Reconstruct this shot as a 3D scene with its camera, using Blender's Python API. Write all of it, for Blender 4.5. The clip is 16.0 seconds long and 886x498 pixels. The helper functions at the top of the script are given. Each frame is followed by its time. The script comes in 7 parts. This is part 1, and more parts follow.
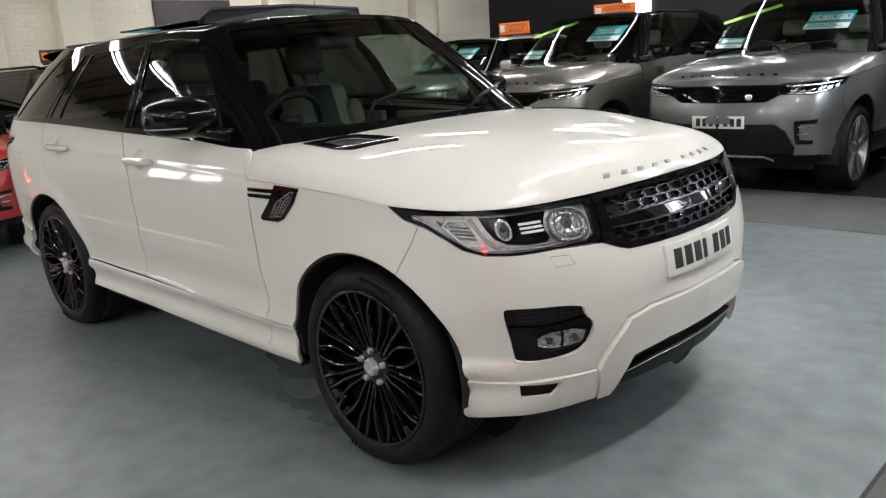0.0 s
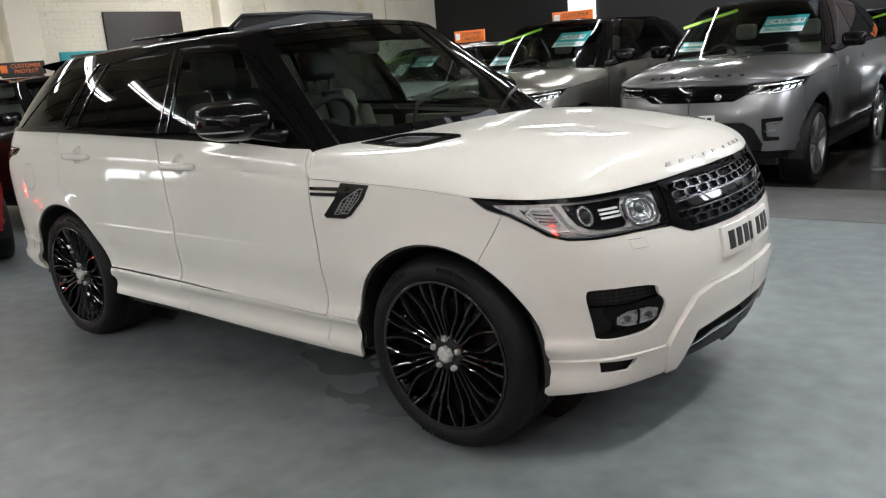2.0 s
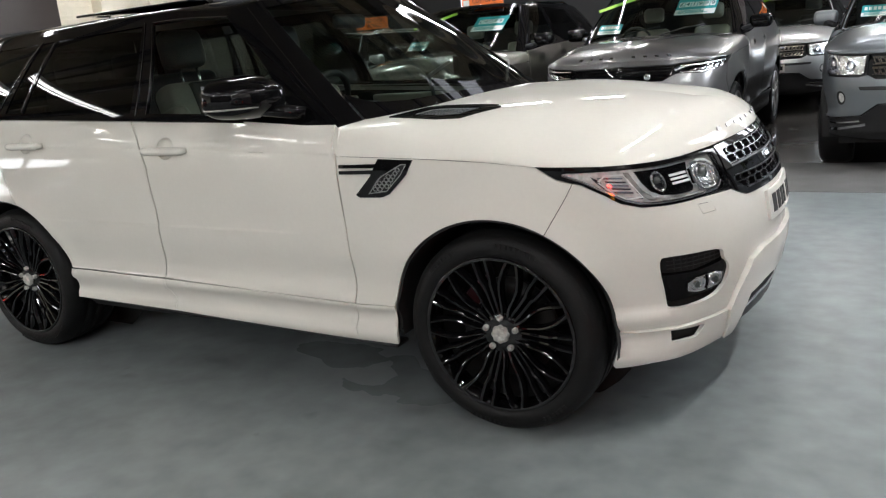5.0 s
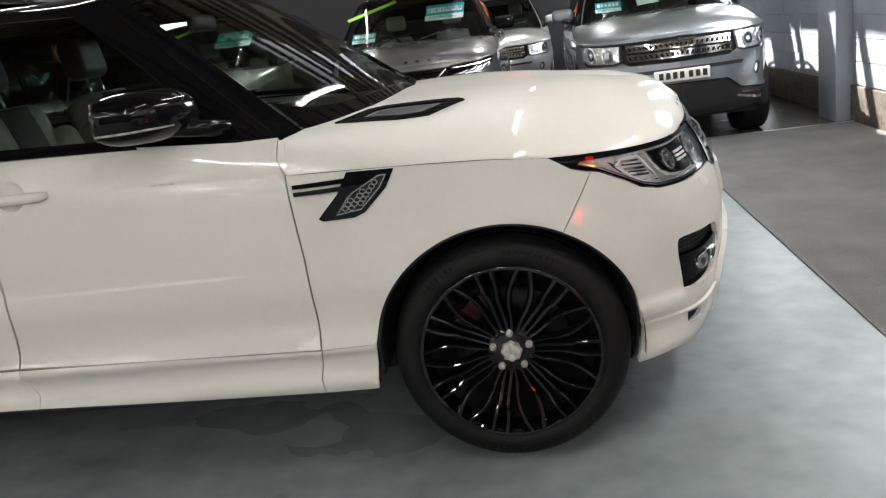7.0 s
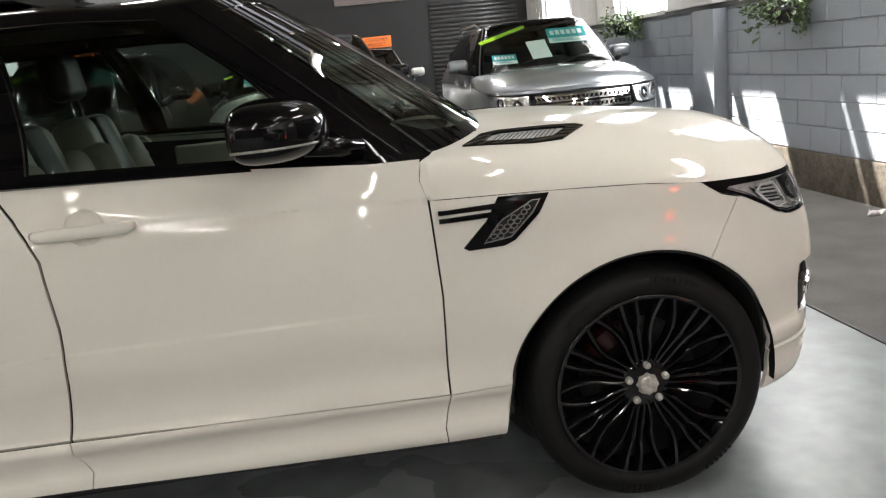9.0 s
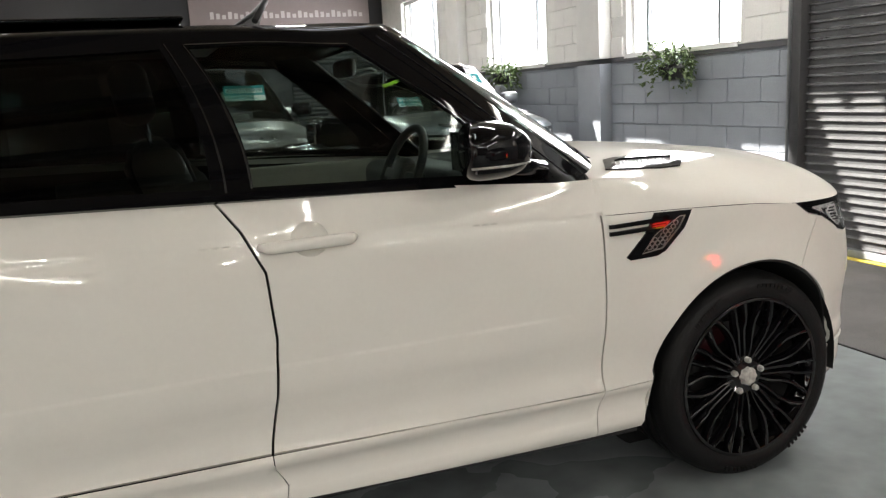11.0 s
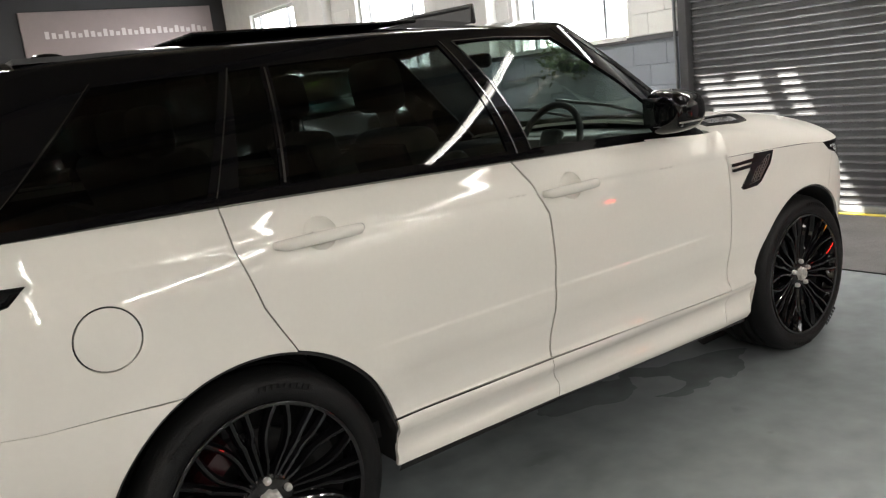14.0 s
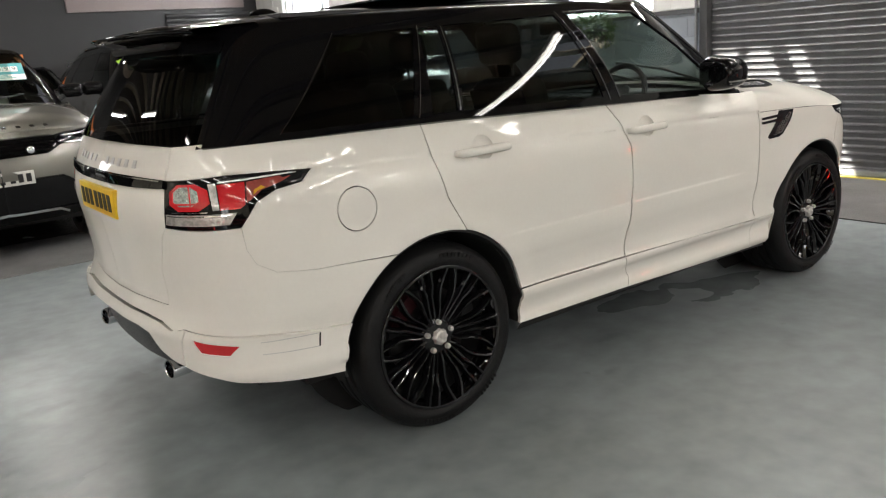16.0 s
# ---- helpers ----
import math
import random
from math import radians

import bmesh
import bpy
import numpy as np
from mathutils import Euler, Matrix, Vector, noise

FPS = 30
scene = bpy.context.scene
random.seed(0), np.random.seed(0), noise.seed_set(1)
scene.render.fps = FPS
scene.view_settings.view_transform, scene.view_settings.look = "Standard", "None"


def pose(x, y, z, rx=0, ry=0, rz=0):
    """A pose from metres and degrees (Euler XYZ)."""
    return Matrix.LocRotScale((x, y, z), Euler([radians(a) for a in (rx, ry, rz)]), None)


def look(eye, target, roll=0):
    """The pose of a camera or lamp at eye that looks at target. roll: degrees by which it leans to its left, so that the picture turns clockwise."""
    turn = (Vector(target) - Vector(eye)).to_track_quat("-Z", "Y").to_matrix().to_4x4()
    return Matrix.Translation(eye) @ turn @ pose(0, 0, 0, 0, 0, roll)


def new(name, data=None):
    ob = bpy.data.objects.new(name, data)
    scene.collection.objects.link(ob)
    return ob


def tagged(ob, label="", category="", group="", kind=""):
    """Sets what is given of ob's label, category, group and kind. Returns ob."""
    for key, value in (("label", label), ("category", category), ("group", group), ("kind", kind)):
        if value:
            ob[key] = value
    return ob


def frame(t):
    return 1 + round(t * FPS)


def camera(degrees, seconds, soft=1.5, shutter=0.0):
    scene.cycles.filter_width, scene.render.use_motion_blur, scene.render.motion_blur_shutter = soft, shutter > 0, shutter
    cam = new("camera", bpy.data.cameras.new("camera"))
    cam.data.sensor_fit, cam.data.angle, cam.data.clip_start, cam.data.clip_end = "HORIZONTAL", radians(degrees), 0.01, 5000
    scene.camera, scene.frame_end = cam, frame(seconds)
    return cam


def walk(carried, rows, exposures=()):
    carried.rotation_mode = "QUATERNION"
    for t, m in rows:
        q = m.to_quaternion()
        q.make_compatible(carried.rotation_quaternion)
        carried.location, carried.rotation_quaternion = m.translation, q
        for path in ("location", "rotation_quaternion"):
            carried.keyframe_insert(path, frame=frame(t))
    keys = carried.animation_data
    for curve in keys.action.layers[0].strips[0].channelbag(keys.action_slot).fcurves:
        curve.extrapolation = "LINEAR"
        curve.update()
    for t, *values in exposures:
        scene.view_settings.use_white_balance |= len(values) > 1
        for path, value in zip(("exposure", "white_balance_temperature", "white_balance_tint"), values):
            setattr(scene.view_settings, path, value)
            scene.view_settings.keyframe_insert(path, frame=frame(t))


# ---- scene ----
cam = camera(58.8, 16.0, 1.25)
PATH = [
    (0, (2.184, -2.742, 1.534), (0.821, -1.357, 1.057), -3.7),
    (0.5, (1.978, -2.763, 1.529), (0.646, -1.347, 1.059), -4.9),
    (1, (1.889, -2.859, 1.52), (0.614, -1.39, 1.054), -5.1),
    (1.5, (1.881, -3.07, 1.523), (0.643, -1.57, 1.056), -4.8),
    (2, (1.895, -3.198, 1.531), (0.653, -1.701, 1.067), -4.5),
    (2.5, (1.895, -3.232, 1.528), (0.637, -1.748, 1.065), -4.4),
    (3, (1.875, -3.25, 1.534), (0.598, -1.783, 1.068), -4.5),
    (3.2, (1.85, -3.253, 1.531), (0.569, -1.789, 1.065), -4.6),
    (5.3, (1.072, -3.474, 1.481), (0.174, -1.76, 0.976), -5.4),
    (5.5, (0.937, -3.45, 1.479), (0.097, -1.707, 0.977), -5.7),
    (6, (0.722, -3.439, 1.487), (0.052, -1.624, 0.98), -6.2),
    (6.5, (0.461, -3.485, 1.5), (0.03, -1.606, 0.97), -6.4),
    (7, (0.178, -3.409, 1.479), (-0.099, -1.503, 0.939), -8.2),
    (7.5, (-0.103, -3.336, 1.476), (-0.223, -1.411, 0.948), -6.7),
    (8, (-0.377, -3.37, 1.505), (-0.33, -1.435, 1.001), -5.1),
    (8.5, (-0.595, -3.297, 1.478), (-0.458, -1.359, 1.004), -5.0),
    (9, (-0.864, -3.239, 1.48), (-0.655, -1.304, 1.018), -5.8),
    (9.5, (-1.187, -3.27, 1.489), (-0.899, -1.345, 1.028), -5.9),
    (9.7, (-1.278, -3.277, 1.452), (-0.963, -1.346, 1.035), -6.2),
    (11.8, (-2.489, -3.145, 1.55), (-1.623, -1.392, 1.131), -3.0),
    (12, (-2.586, -3.199, 1.55), (-1.702, -1.458, 1.114), -3.8),
    (12.5, (-2.916, -3.236, 1.486), (-1.896, -1.572, 1.047), -6.0),
    (13, (-3.155, -3.193, 1.496), (-2.057, -1.58, 1.058), -5.8),
    (13.5, (-3.399, -3.052, 1.509), (-2.256, -1.46, 1.11), -8.0),
    (14, (-3.69, -3.05, 1.552), (-2.557, -1.454, 1.142), -6.7),
    (14.5, (-4.002, -3.096, 1.59), (-2.879, -1.508, 1.127), -4.6),
    (15, (-4.212, -3.3, 1.593), (-3.112, -1.703, 1.105), -4.0),
    (15.5, (-4.467, -3.426, 1.592), (-3.347, -1.844, 1.099), -4.6),
    (16, (-4.736, -3.487, 1.572), (-3.591, -1.923, 1.078), -4.4),
]
walk(cam, [(t, look(eye, target, roll)) for t, eye, target, roll in PATH], exposures=[(0, 2.46, 6120, 10.5), (3, 2.54, 6130, 10.5), (7, 2.58, 6260, 10.5), (9.5, 2.52, 6560, 11), (12.5, 2.70, 6520, 11), (14.5, 2.76, 6520, 11), (16, 2.76, 6500, 11)])

# ---- world, sun, exposure ----
SUN = Vector((0.80, -0.48, -1.0)).normalized()
world = bpy.data.worlds.new("sky")
scene.world = world
world.use_nodes = True
sky = world.node_tree.nodes.new("ShaderNodeTexSky")
sky.sky_type, sky.sun_disc = "NISHITA", False
sky.sun_elevation = math.asin(-SUN.z)
sky.sun_rotation = math.atan2(-SUN.x, -SUN.y)
sky.air_density, sky.dust_density, sky.ozone_density = 0.6, 6.0, 0.5
back = world.node_tree.nodes["Background"]
back.inputs["Strength"].default_value = 0.09
pale = world.node_tree.nodes.new("ShaderNodeHueSaturation")
pale.inputs["Saturation"].default_value = 0.25
world.node_tree.links.new(sky.outputs["Color"], pale.inputs["Color"])
world.node_tree.links.new(pale.outputs["Color"], back.inputs["Color"])
sun = new("sun", bpy.data.lights.new("sun", "SUN"))
sun.data.energy, sun.data.angle, sun.data.color = 5.0, radians(0.6), (1.0, 0.95, 0.86)
sun.matrix_world = look((0, 0, 20), Vector((0, 0, 20)) + SUN)
# the batten at (-8.2, -1.2) is added to brighten the car's tail
BATTENS = [(-10.0, 0.0), (-10.0, 6.0), (-8.2, -1.2), (-6.5, 0.5), (-6.5, 6.5), (-6.5, 11.0), (-3.2, 1.9), (-3.2, 7.0), (-3.2, 11.5),
           (2.4, -0.5), (0.75, -2.95), (-7.2, -3.0), (0.6, 1.6), (0.6, 10.2)]
# southern rows hang out of view; the far ones mostly light the car's flank
BATTENS += [(bx, by) for by in (-6.4, -9.2, -12.0, -14.6) for bx in (-9.0, -6.2, -3.4, -0.6, 2.2)]


def lamp_share(bx, by):
    """How strongly each batten burns, tuned by bay to balance car and floor."""
    if bx > 2.3:
        return 1.65
    if -4 < by < -2.5:
        return 0.2
    if by < -8:
        return 0.8 if by > -11 else 1.4
    if by < -4.5:
        return 0.8 if bx > 1 else 0.4 if bx > -1 else 0.1
    if bx > 0 and by < 3:
        return 0.6
    return 0.48 if bx < -5 and by < 2 else 0.8 if by < 2 else 1.04


LAMP_WATTS = 10.4
TOP = 4.5
for bx, by in BATTENS:
    lamp = new("batten_light", bpy.data.lights.new("batten_light", "AREA"))
    lamp.data.shape, lamp.data.size, lamp.data.size_y = "RECTANGLE", 0.045, 2.3
    lamp.data.energy, lamp.data.color = LAMP_WATTS * lamp_share(bx, by), (1.0, 0.97, 0.92)
    lamp.matrix_world = pose(bx, by, 4.06)

# daylight that comes in through the three east windows
for wy, wide in ((3.78, 1.75), (7.55, 1.8), (11.7, 1.9)):
    lamp = new("window_light", bpy.data.lights.new("window_light", "AREA"))
    lamp.data.shape, lamp.data.size, lamp.data.size_y = "RECTANGLE", 1.45, wide
    lamp.data.energy, lamp.data.color = 17, (0.97, 0.98, 1.0)
    lamp.matrix_world = look((3.36, wy, 2.58), (0.0, wy, 2.2))


# ---- materials ----
def mat(name, base, rough=0.5, metal=0.0, var=0.12, scale=6.0, fine=60.0, bump=0.0, bump_scale=80.0, coat=0.0, rvar=0.0, spec=0.5, per_object=0.0):
    """A surface with patchy colour at two sizes, uneven gloss and fine relief."""
    m = bpy.data.materials.new(name)
    m.use_nodes = True
    n, l = m.node_tree.nodes, m.node_tree.links
    b = n["Principled BSDF"]
    b.inputs["Metallic"].default_value = metal
    b.inputs["Roughness"].default_value = rough
    b.inputs["Specular IOR Level"].default_value = spec
    b.inputs["Coat Weight"].default_value = coat
    b.inputs["Coat Roughness"].default_value = 0.03
    at = n.new("ShaderNodeTexCoord").outputs["Object"]
    mixed = None
    if var > 0:
        a, c = n.new("ShaderNodeTexNoise"), n.new("ShaderNodeTexNoise")
        a.inputs["Scale"].default_value, c.inputs["Scale"].default_value = scale, fine
        a.inputs["Detail"].default_value, c.inputs["Detail"].default_value = 4, 2
        l.new(at, a.inputs["Vector"]), l.new(at, c.inputs["Vector"])
        add = n.new("ShaderNodeMath")
        add.operation = "ADD"
        l.new(a.outputs["Fac"], add.inputs[0]), l.new(c.outputs["Fac"], add.inputs[1])
        last = add.outputs[0]
        if per_object:
            info, mul, plus = n.new("ShaderNodeObjectInfo"), n.new("ShaderNodeMath"), n.new("ShaderNodeMath")
            mul.operation, plus.operation = "MULTIPLY_ADD", "ADD"
            mul.inputs[1].default_value, mul.inputs[2].default_value = per_object, -per_object / 2
            l.new(info.outputs["Random"], mul.inputs[0])
            l.new(mul.outputs[0], plus.inputs[0]), l.new(last, plus.inputs[1])
            last = plus.outputs[0]
        ramp = n.new("ShaderNodeMapRange")
        ramp.clamp = False
        ramp.inputs["From Min"].default_value, ramp.inputs["From Max"].default_value = 0.6, 1.4
        ramp.inputs["To Min"].default_value, ramp.inputs["To Max"].default_value = 1 - var, 1 + var
        l.new(last, ramp.inputs["Value"])
        mixed = n.new("ShaderNodeMix")
        mixed.data_type, mixed.blend_type = "RGBA", "MULTIPLY"
        mixed.inputs["Factor"].default_value = 1
        mixed.inputs["A"].default_value = (*base, 1)
        l.new(ramp.outputs["Result"], mixed.inputs["B"])
        l.new(mixed.outputs["Result"], b.inputs["Base Color"])
        if rvar:
            r2 = n.new("ShaderNodeMapRange")
            r2.clamp = False
            r2.inputs["From Min"].default_value, r2.inputs["From Max"].default_value = 0.15, 0.85
            r2.inputs["To Min"].default_value, r2.inputs["To Max"].default_value = max(0.02, rough - rvar), rough + rvar
            l.new(a.outputs["Fac"], r2.inputs["Value"]), l.new(r2.outputs["Result"], b.inputs["Roughness"])
    else:
        b.inputs["Base Color"].default_value = (*base, 1)
    if bump:
        d, k = n.new("ShaderNodeTexNoise"), n.new("ShaderNodeBump")
        d.inputs["Scale"].default_value, d.inputs["Detail"].default_value = bump_scale, 3
        k.inputs["Strength"].default_value, k.inputs["Distance"].default_value = bump, 0.01
        l.new(at, d.inputs["Vector"]), l.new(d.outputs["Fac"], k.inputs["Height"]), l.new(k.outputs["Normal"], b.inputs["Normal"])
    return m


def glass(name, tint, ior=1.5):
    """A thin pane: tinted, clear straight through, glossy by Fresnel."""
    m = bpy.data.materials.new(name)
    m.use_nodes = True
    n, l = m.node_tree.nodes, m.node_tree.links
    n.remove(n["Principled BSDF"])
    f, p, q, t, g, x = (n.new("ShaderNode" + k) for k in ("LayerWeight", "Math", "Math", "BsdfTransparent", "BsdfGlossy", "MixShader"))
    low = ((ior - 1) / (ior + 1)) ** 2
    f.inputs["Blend"].default_value = 0.5
    p.operation, q.operation = "POWER", "MULTIPLY_ADD"
    p.inputs[1].default_value, q.inputs[1].default_value, q.inputs[2].default_value = 5.0, 1 - low, low
    l.new(f.outputs["Facing"], p.inputs[0]), l.new(p.outputs[0], q.inputs[0])
    t.inputs["Color"].default_value = (*tint, 1)
    g.inputs["Roughness"].default_value = 0.01
    l.new(q.outputs[0], x.inputs[0]), l.new(t.outputs[0], x.inputs[1]), l.new(g.outputs[0], x.inputs[2])
    l.new(x.outputs[0], n["Material Output"].inputs["Surface"])
    return m


def glow(name, color, strength):
    m = bpy.data.materials.new(name)
    m.use_nodes = True
    b = m.node_tree.nodes["Principled BSDF"]
    b.inputs["Base Color"].default_value = (*color, 1)
    b.inputs["Emission Color"].default_value = (*color, 1)
    b.inputs["Emission Strength"].default_value = strength
    return m


WHITE = mat("pearl_white_paint", (0.715, 0.695, 0.640), 0.5, var=0.02, scale=3, coat=0.75, spec=0.0, bump=0.07, bump_scale=3)
nodes_, links_ = WHITE.node_tree.nodes, WHITE.node_tree.links
links_.new(nodes_["Bump"].outputs["Normal"], nodes_["Principled BSDF"].inputs["Coat Normal"])
nodes_["Principled BSDF"].inputs["Coat IOR"].default_value = 1.6
GLOSS = mat("gloss_black_paint", (0.0035, 0.0035, 0.004), 0.03, var=0.1, coat=0.0, spec=0.26)
WHEELBLACK = mat("gloss_black_wheel_enamel", (0.003, 0.003, 0.0035), 0.035, var=0.1, spec=0.5)
DARKBAR = mat("satin_black_plastic", (0.006, 0.006, 0.0065), 0.45, var=0.2, spec=0.18)
FACET = mat("faceted_lamp_reflector", (0.82, 0.82, 0.80), 0.12, 1.0, var=0.2, scale=40, bump=1.0, bump_scale=55)
SEATDARK = mat("dark_stripe_and_dim_bench", (0.02, 0.02, 0.02), 0.5, var=0.1, bump=0.1)
TRIM = mat("black_plastic_trim", (0.012, 0.012, 0.013), 0.42, var=0.2, bump=0.15, bump_scale=500)
RUBBER = mat("tyre_rubber", (0.0065, 0.0066, 0.0068), 0.5, var=0.3, scale=12, bump=0.25, bump_scale=220, spec=0.2)
CHROME = mat("chrome", (0.75, 0.76, 0.78), 0.08, 1.0, var=0.05)
DARKCHROME = mat("dark_chrome", (0.22, 0.23, 0.25), 0.18, 1.0, var=0.08)
STEEL = mat("brushed_steel", (0.45, 0.45, 0.44), 0.32, 1.0, var=0.15, fine=150)
VENTMESH = mat("grey_vent_mesh", (0.30, 0.30, 0.295), 0.45, 0.7, var=0.2, fine=200)
CAPMETAL = mat("worn_cap_metal", (0.50, 0.49, 0.46), 0.35, 0.35, var=0.3, scale=60, bump=0.5, bump_scale=90)
DARKDISC = mat("dull_dark_brake_steel", (0.02, 0.02, 0.02), 0.55, 0.6, var=0.2)
RED = mat("red_caliper_paint", (0.030, 0.003, 0.005), 0.3, var=0.1, coat=0.3)
CREAM = mat("cream_leather", (0.25, 0.235, 0.195), 0.48, var=0.08, bump=0.15, bump_scale=160)
DARKIN = mat("dark_cabin_trim", (0.02, 0.02, 0.021), 0.55, var=0.2, bump=0.1)
VOID = mat("underbody", (0.008, 0.008, 0.008), 0.8, var=0.2)
PANE = glass("clear_car_glass", (0.59, 0.67, 0.63))
SCREEN = glass("tinted_windscreen_glass", (0.43, 0.49, 0.46))
PRIVACY = glass("privacy_glass", (0.075, 0.086, 0.084))
LENS = glass("clear_lamp_lens", (0.95, 0.96, 0.97), 1.25)
LAMPBACK = mat("lamp_reflector", (0.80, 0.80, 0.78), 0.20, 0.30, var=0.25, scale=30, bump=0.5, bump_scale=38)
GRILLEMETAL = mat("satin_grille_metal", (0.045, 0.045, 0.048), 0.30, 0.9, var=0.1)
REDLENS = mat("red_lamp_lens", (0.50, 0.014, 0.02), 0.12, var=0.08, coat=1.0)
TAILCLEAR = mat("clear_tail_lamp_lens", (0.44, 0.43, 0.41), 0.16, 0.55, var=0.4, scale=50, bump=0.8, bump_scale=60)
PALERED = mat("smoky_red_lens", (0.27, 0.055, 0.045), 0.10, var=0.15, scale=20, coat=1.0)
AMBER = mat("amber_lens", (0.60, 0.30, 0.02), 0.15, var=0.1, coat=1.0)
DARKLENS = mat("projector_lens_glass", (0.09, 0.10, 0.095), 0.03, 0.3, var=0.2, scale=30, coat=1.0)
CLEARLENS = mat("frosted_lamp_lens", (0.78, 0.78, 0.77), 0.15, var=0.1, coat=1.0)
PLATE_W = mat("white_plate", (0.70, 0.69, 0.64), 0.35, var=0.05)
PLATE_Y = mat("yellow_plate", (0.72, 0.46, 0.02), 0.35, var=0.05)
INK = mat("black_ink", (0.012, 0.012, 0.012), 0.5, var=0.1)
FLOOR = dict(base=(0.196, 0.219, 0.223), rough=0.375, var=0.30, scale=0.9, fine=7, rvar=0.06, bump=0.03, bump_scale=60, spec=0.5)
FLOORPAINT = mat("grey_painted_floor", **FLOOR)
CARPET = mat("grey_carpet", (0.185, 0.182, 0.178), 0.95, var=0.30, scale=2.5, fine=140, bump=0.8, bump_scale=420, spec=0.1)
DARKFLOOR = mat("dark_polished_floor", (0.055, 0.050, 0.046), 0.24, var=0.3, scale=1.2, rvar=0.08)
BLOCKGREY = mat("grey_painted_block", (0.240, 0.264, 0.298), 0.6, var=0.10, scale=5, fine=80, bump=0.5, bump_scale=60, per_object=0.13)
BLOCKWHITE = mat("white_painted_block", (0.72, 0.72, 0.70), 0.6, var=0.06, scale=5, bump=0.4, bump_scale=60, per_object=0.15)
MORTAR = mat("painted_joint", (0.235, 0.258, 0.29), 0.7, var=0.1)
MORTARW = mat("white_painted_joint", (0.68, 0.68, 0.66), 0.7, var=0.1)
PLINTH = mat("worn_stone_plinth", (0.075, 0.064, 0.050), 0.7, var=0.6, scale=7, fine=30, bump=0.9, bump_scale=25)
CREAMWALL = mat("cream_painted_wall", (0.74, 0.685, 0.565), 0.7, var=0.10, scale=2, bump=0.3, bump_scale=40)
BLACKWALL = mat("black_painted_wall", (0.009, 0.009, 0.010), 0.6, var=0.3, scale=2, bump=0.2)
SOUTHWALL = mat("dark_grey_painted_wall", (0.035, 0.034, 0.032), 0.6, var=0.2, scale=1.5, bump=0.2)
ROOFIN = mat("brown_ceiling_board", (0.28, 0.235, 0.17), 0.8, var=0.2, scale=2)
BEAM = mat("dark_roof_beam", (0.06, 0.055, 0.05), 0.6, var=0.2)
SLAT = mat("black_shutter_slat", (0.125, 0.127, 0.132), 0.26, 0.45, var=0.2, scale=9, per_object=0.2)
DARKBAND = mat("dark_grey_painted_band", (0.075, 0.076, 0.082), 0.6, var=0.15, bump=0.2)
DARKRAIL = mat("dark_shutter_rail", (0.035, 0.036, 0.038), 0.4, var=0.2)
FRAMEGREY = mat("grey_steel_frame", (0.20, 0.21, 0.22), 0.45, var=0.15)
YELLOW = mat("yellow_floor_strip", (0.55, 0.45, 0.06), 0.6, var=0.3)
WINWHITE = mat("white_window_frame", (0.72, 0.72, 0.71), 0.4, var=0.05)
DAY = glow("bright_sky_outside", (1.0, 0.99, 0.97), 1.35)
TUBE = glow("lit_tube", (1.0, 0.96, 0.88), 4.0)
AMBERGLOW = glow("lit_amber_lamp", (1.0, 0.35, 0.02), 2.2)
DIMGLOW = glow("dim_red_tail_lamp", (1.0, 0.035, 0.02), 3.6)
CORNERGLOW = glow("red_corner_glow", (1.0, 0.03, 0.02), 3.6)
LEAF = mat("plant_leaf", (0.075, 0.12, 0.035), 0.5, var=0.4, scale=30, per_object=0.2)
TEAL = mat("teal_card", (0.01, 0.30, 0.33), 0.4, var=0.05)
TEALINK = mat("dark_teal_ink", (0.01, 0.10, 0.11), 0.5, var=0.05)
CARDWHITE = mat("white_card", (0.75, 0.76, 0.75), 0.4, var=0.04)
ORANGE = mat("orange_sign", (0.75, 0.17, 0.02), 0.5, var=0.08)
LIME = mat("lime_strip", (0.35, 0.62, 0.03), 0.5, var=0.05)
SIGNDARK = mat("dark_sign_board", (0.03, 0.022, 0.02), 0.5, var=0.1)
LETTERING = mat("pale_pink_lettering", (0.42, 0.38, 0.37), 0.6, var=0.05)
BANNER = mat("pale_banner", (0.20, 0.165, 0.16), 0.6, var=0.06)



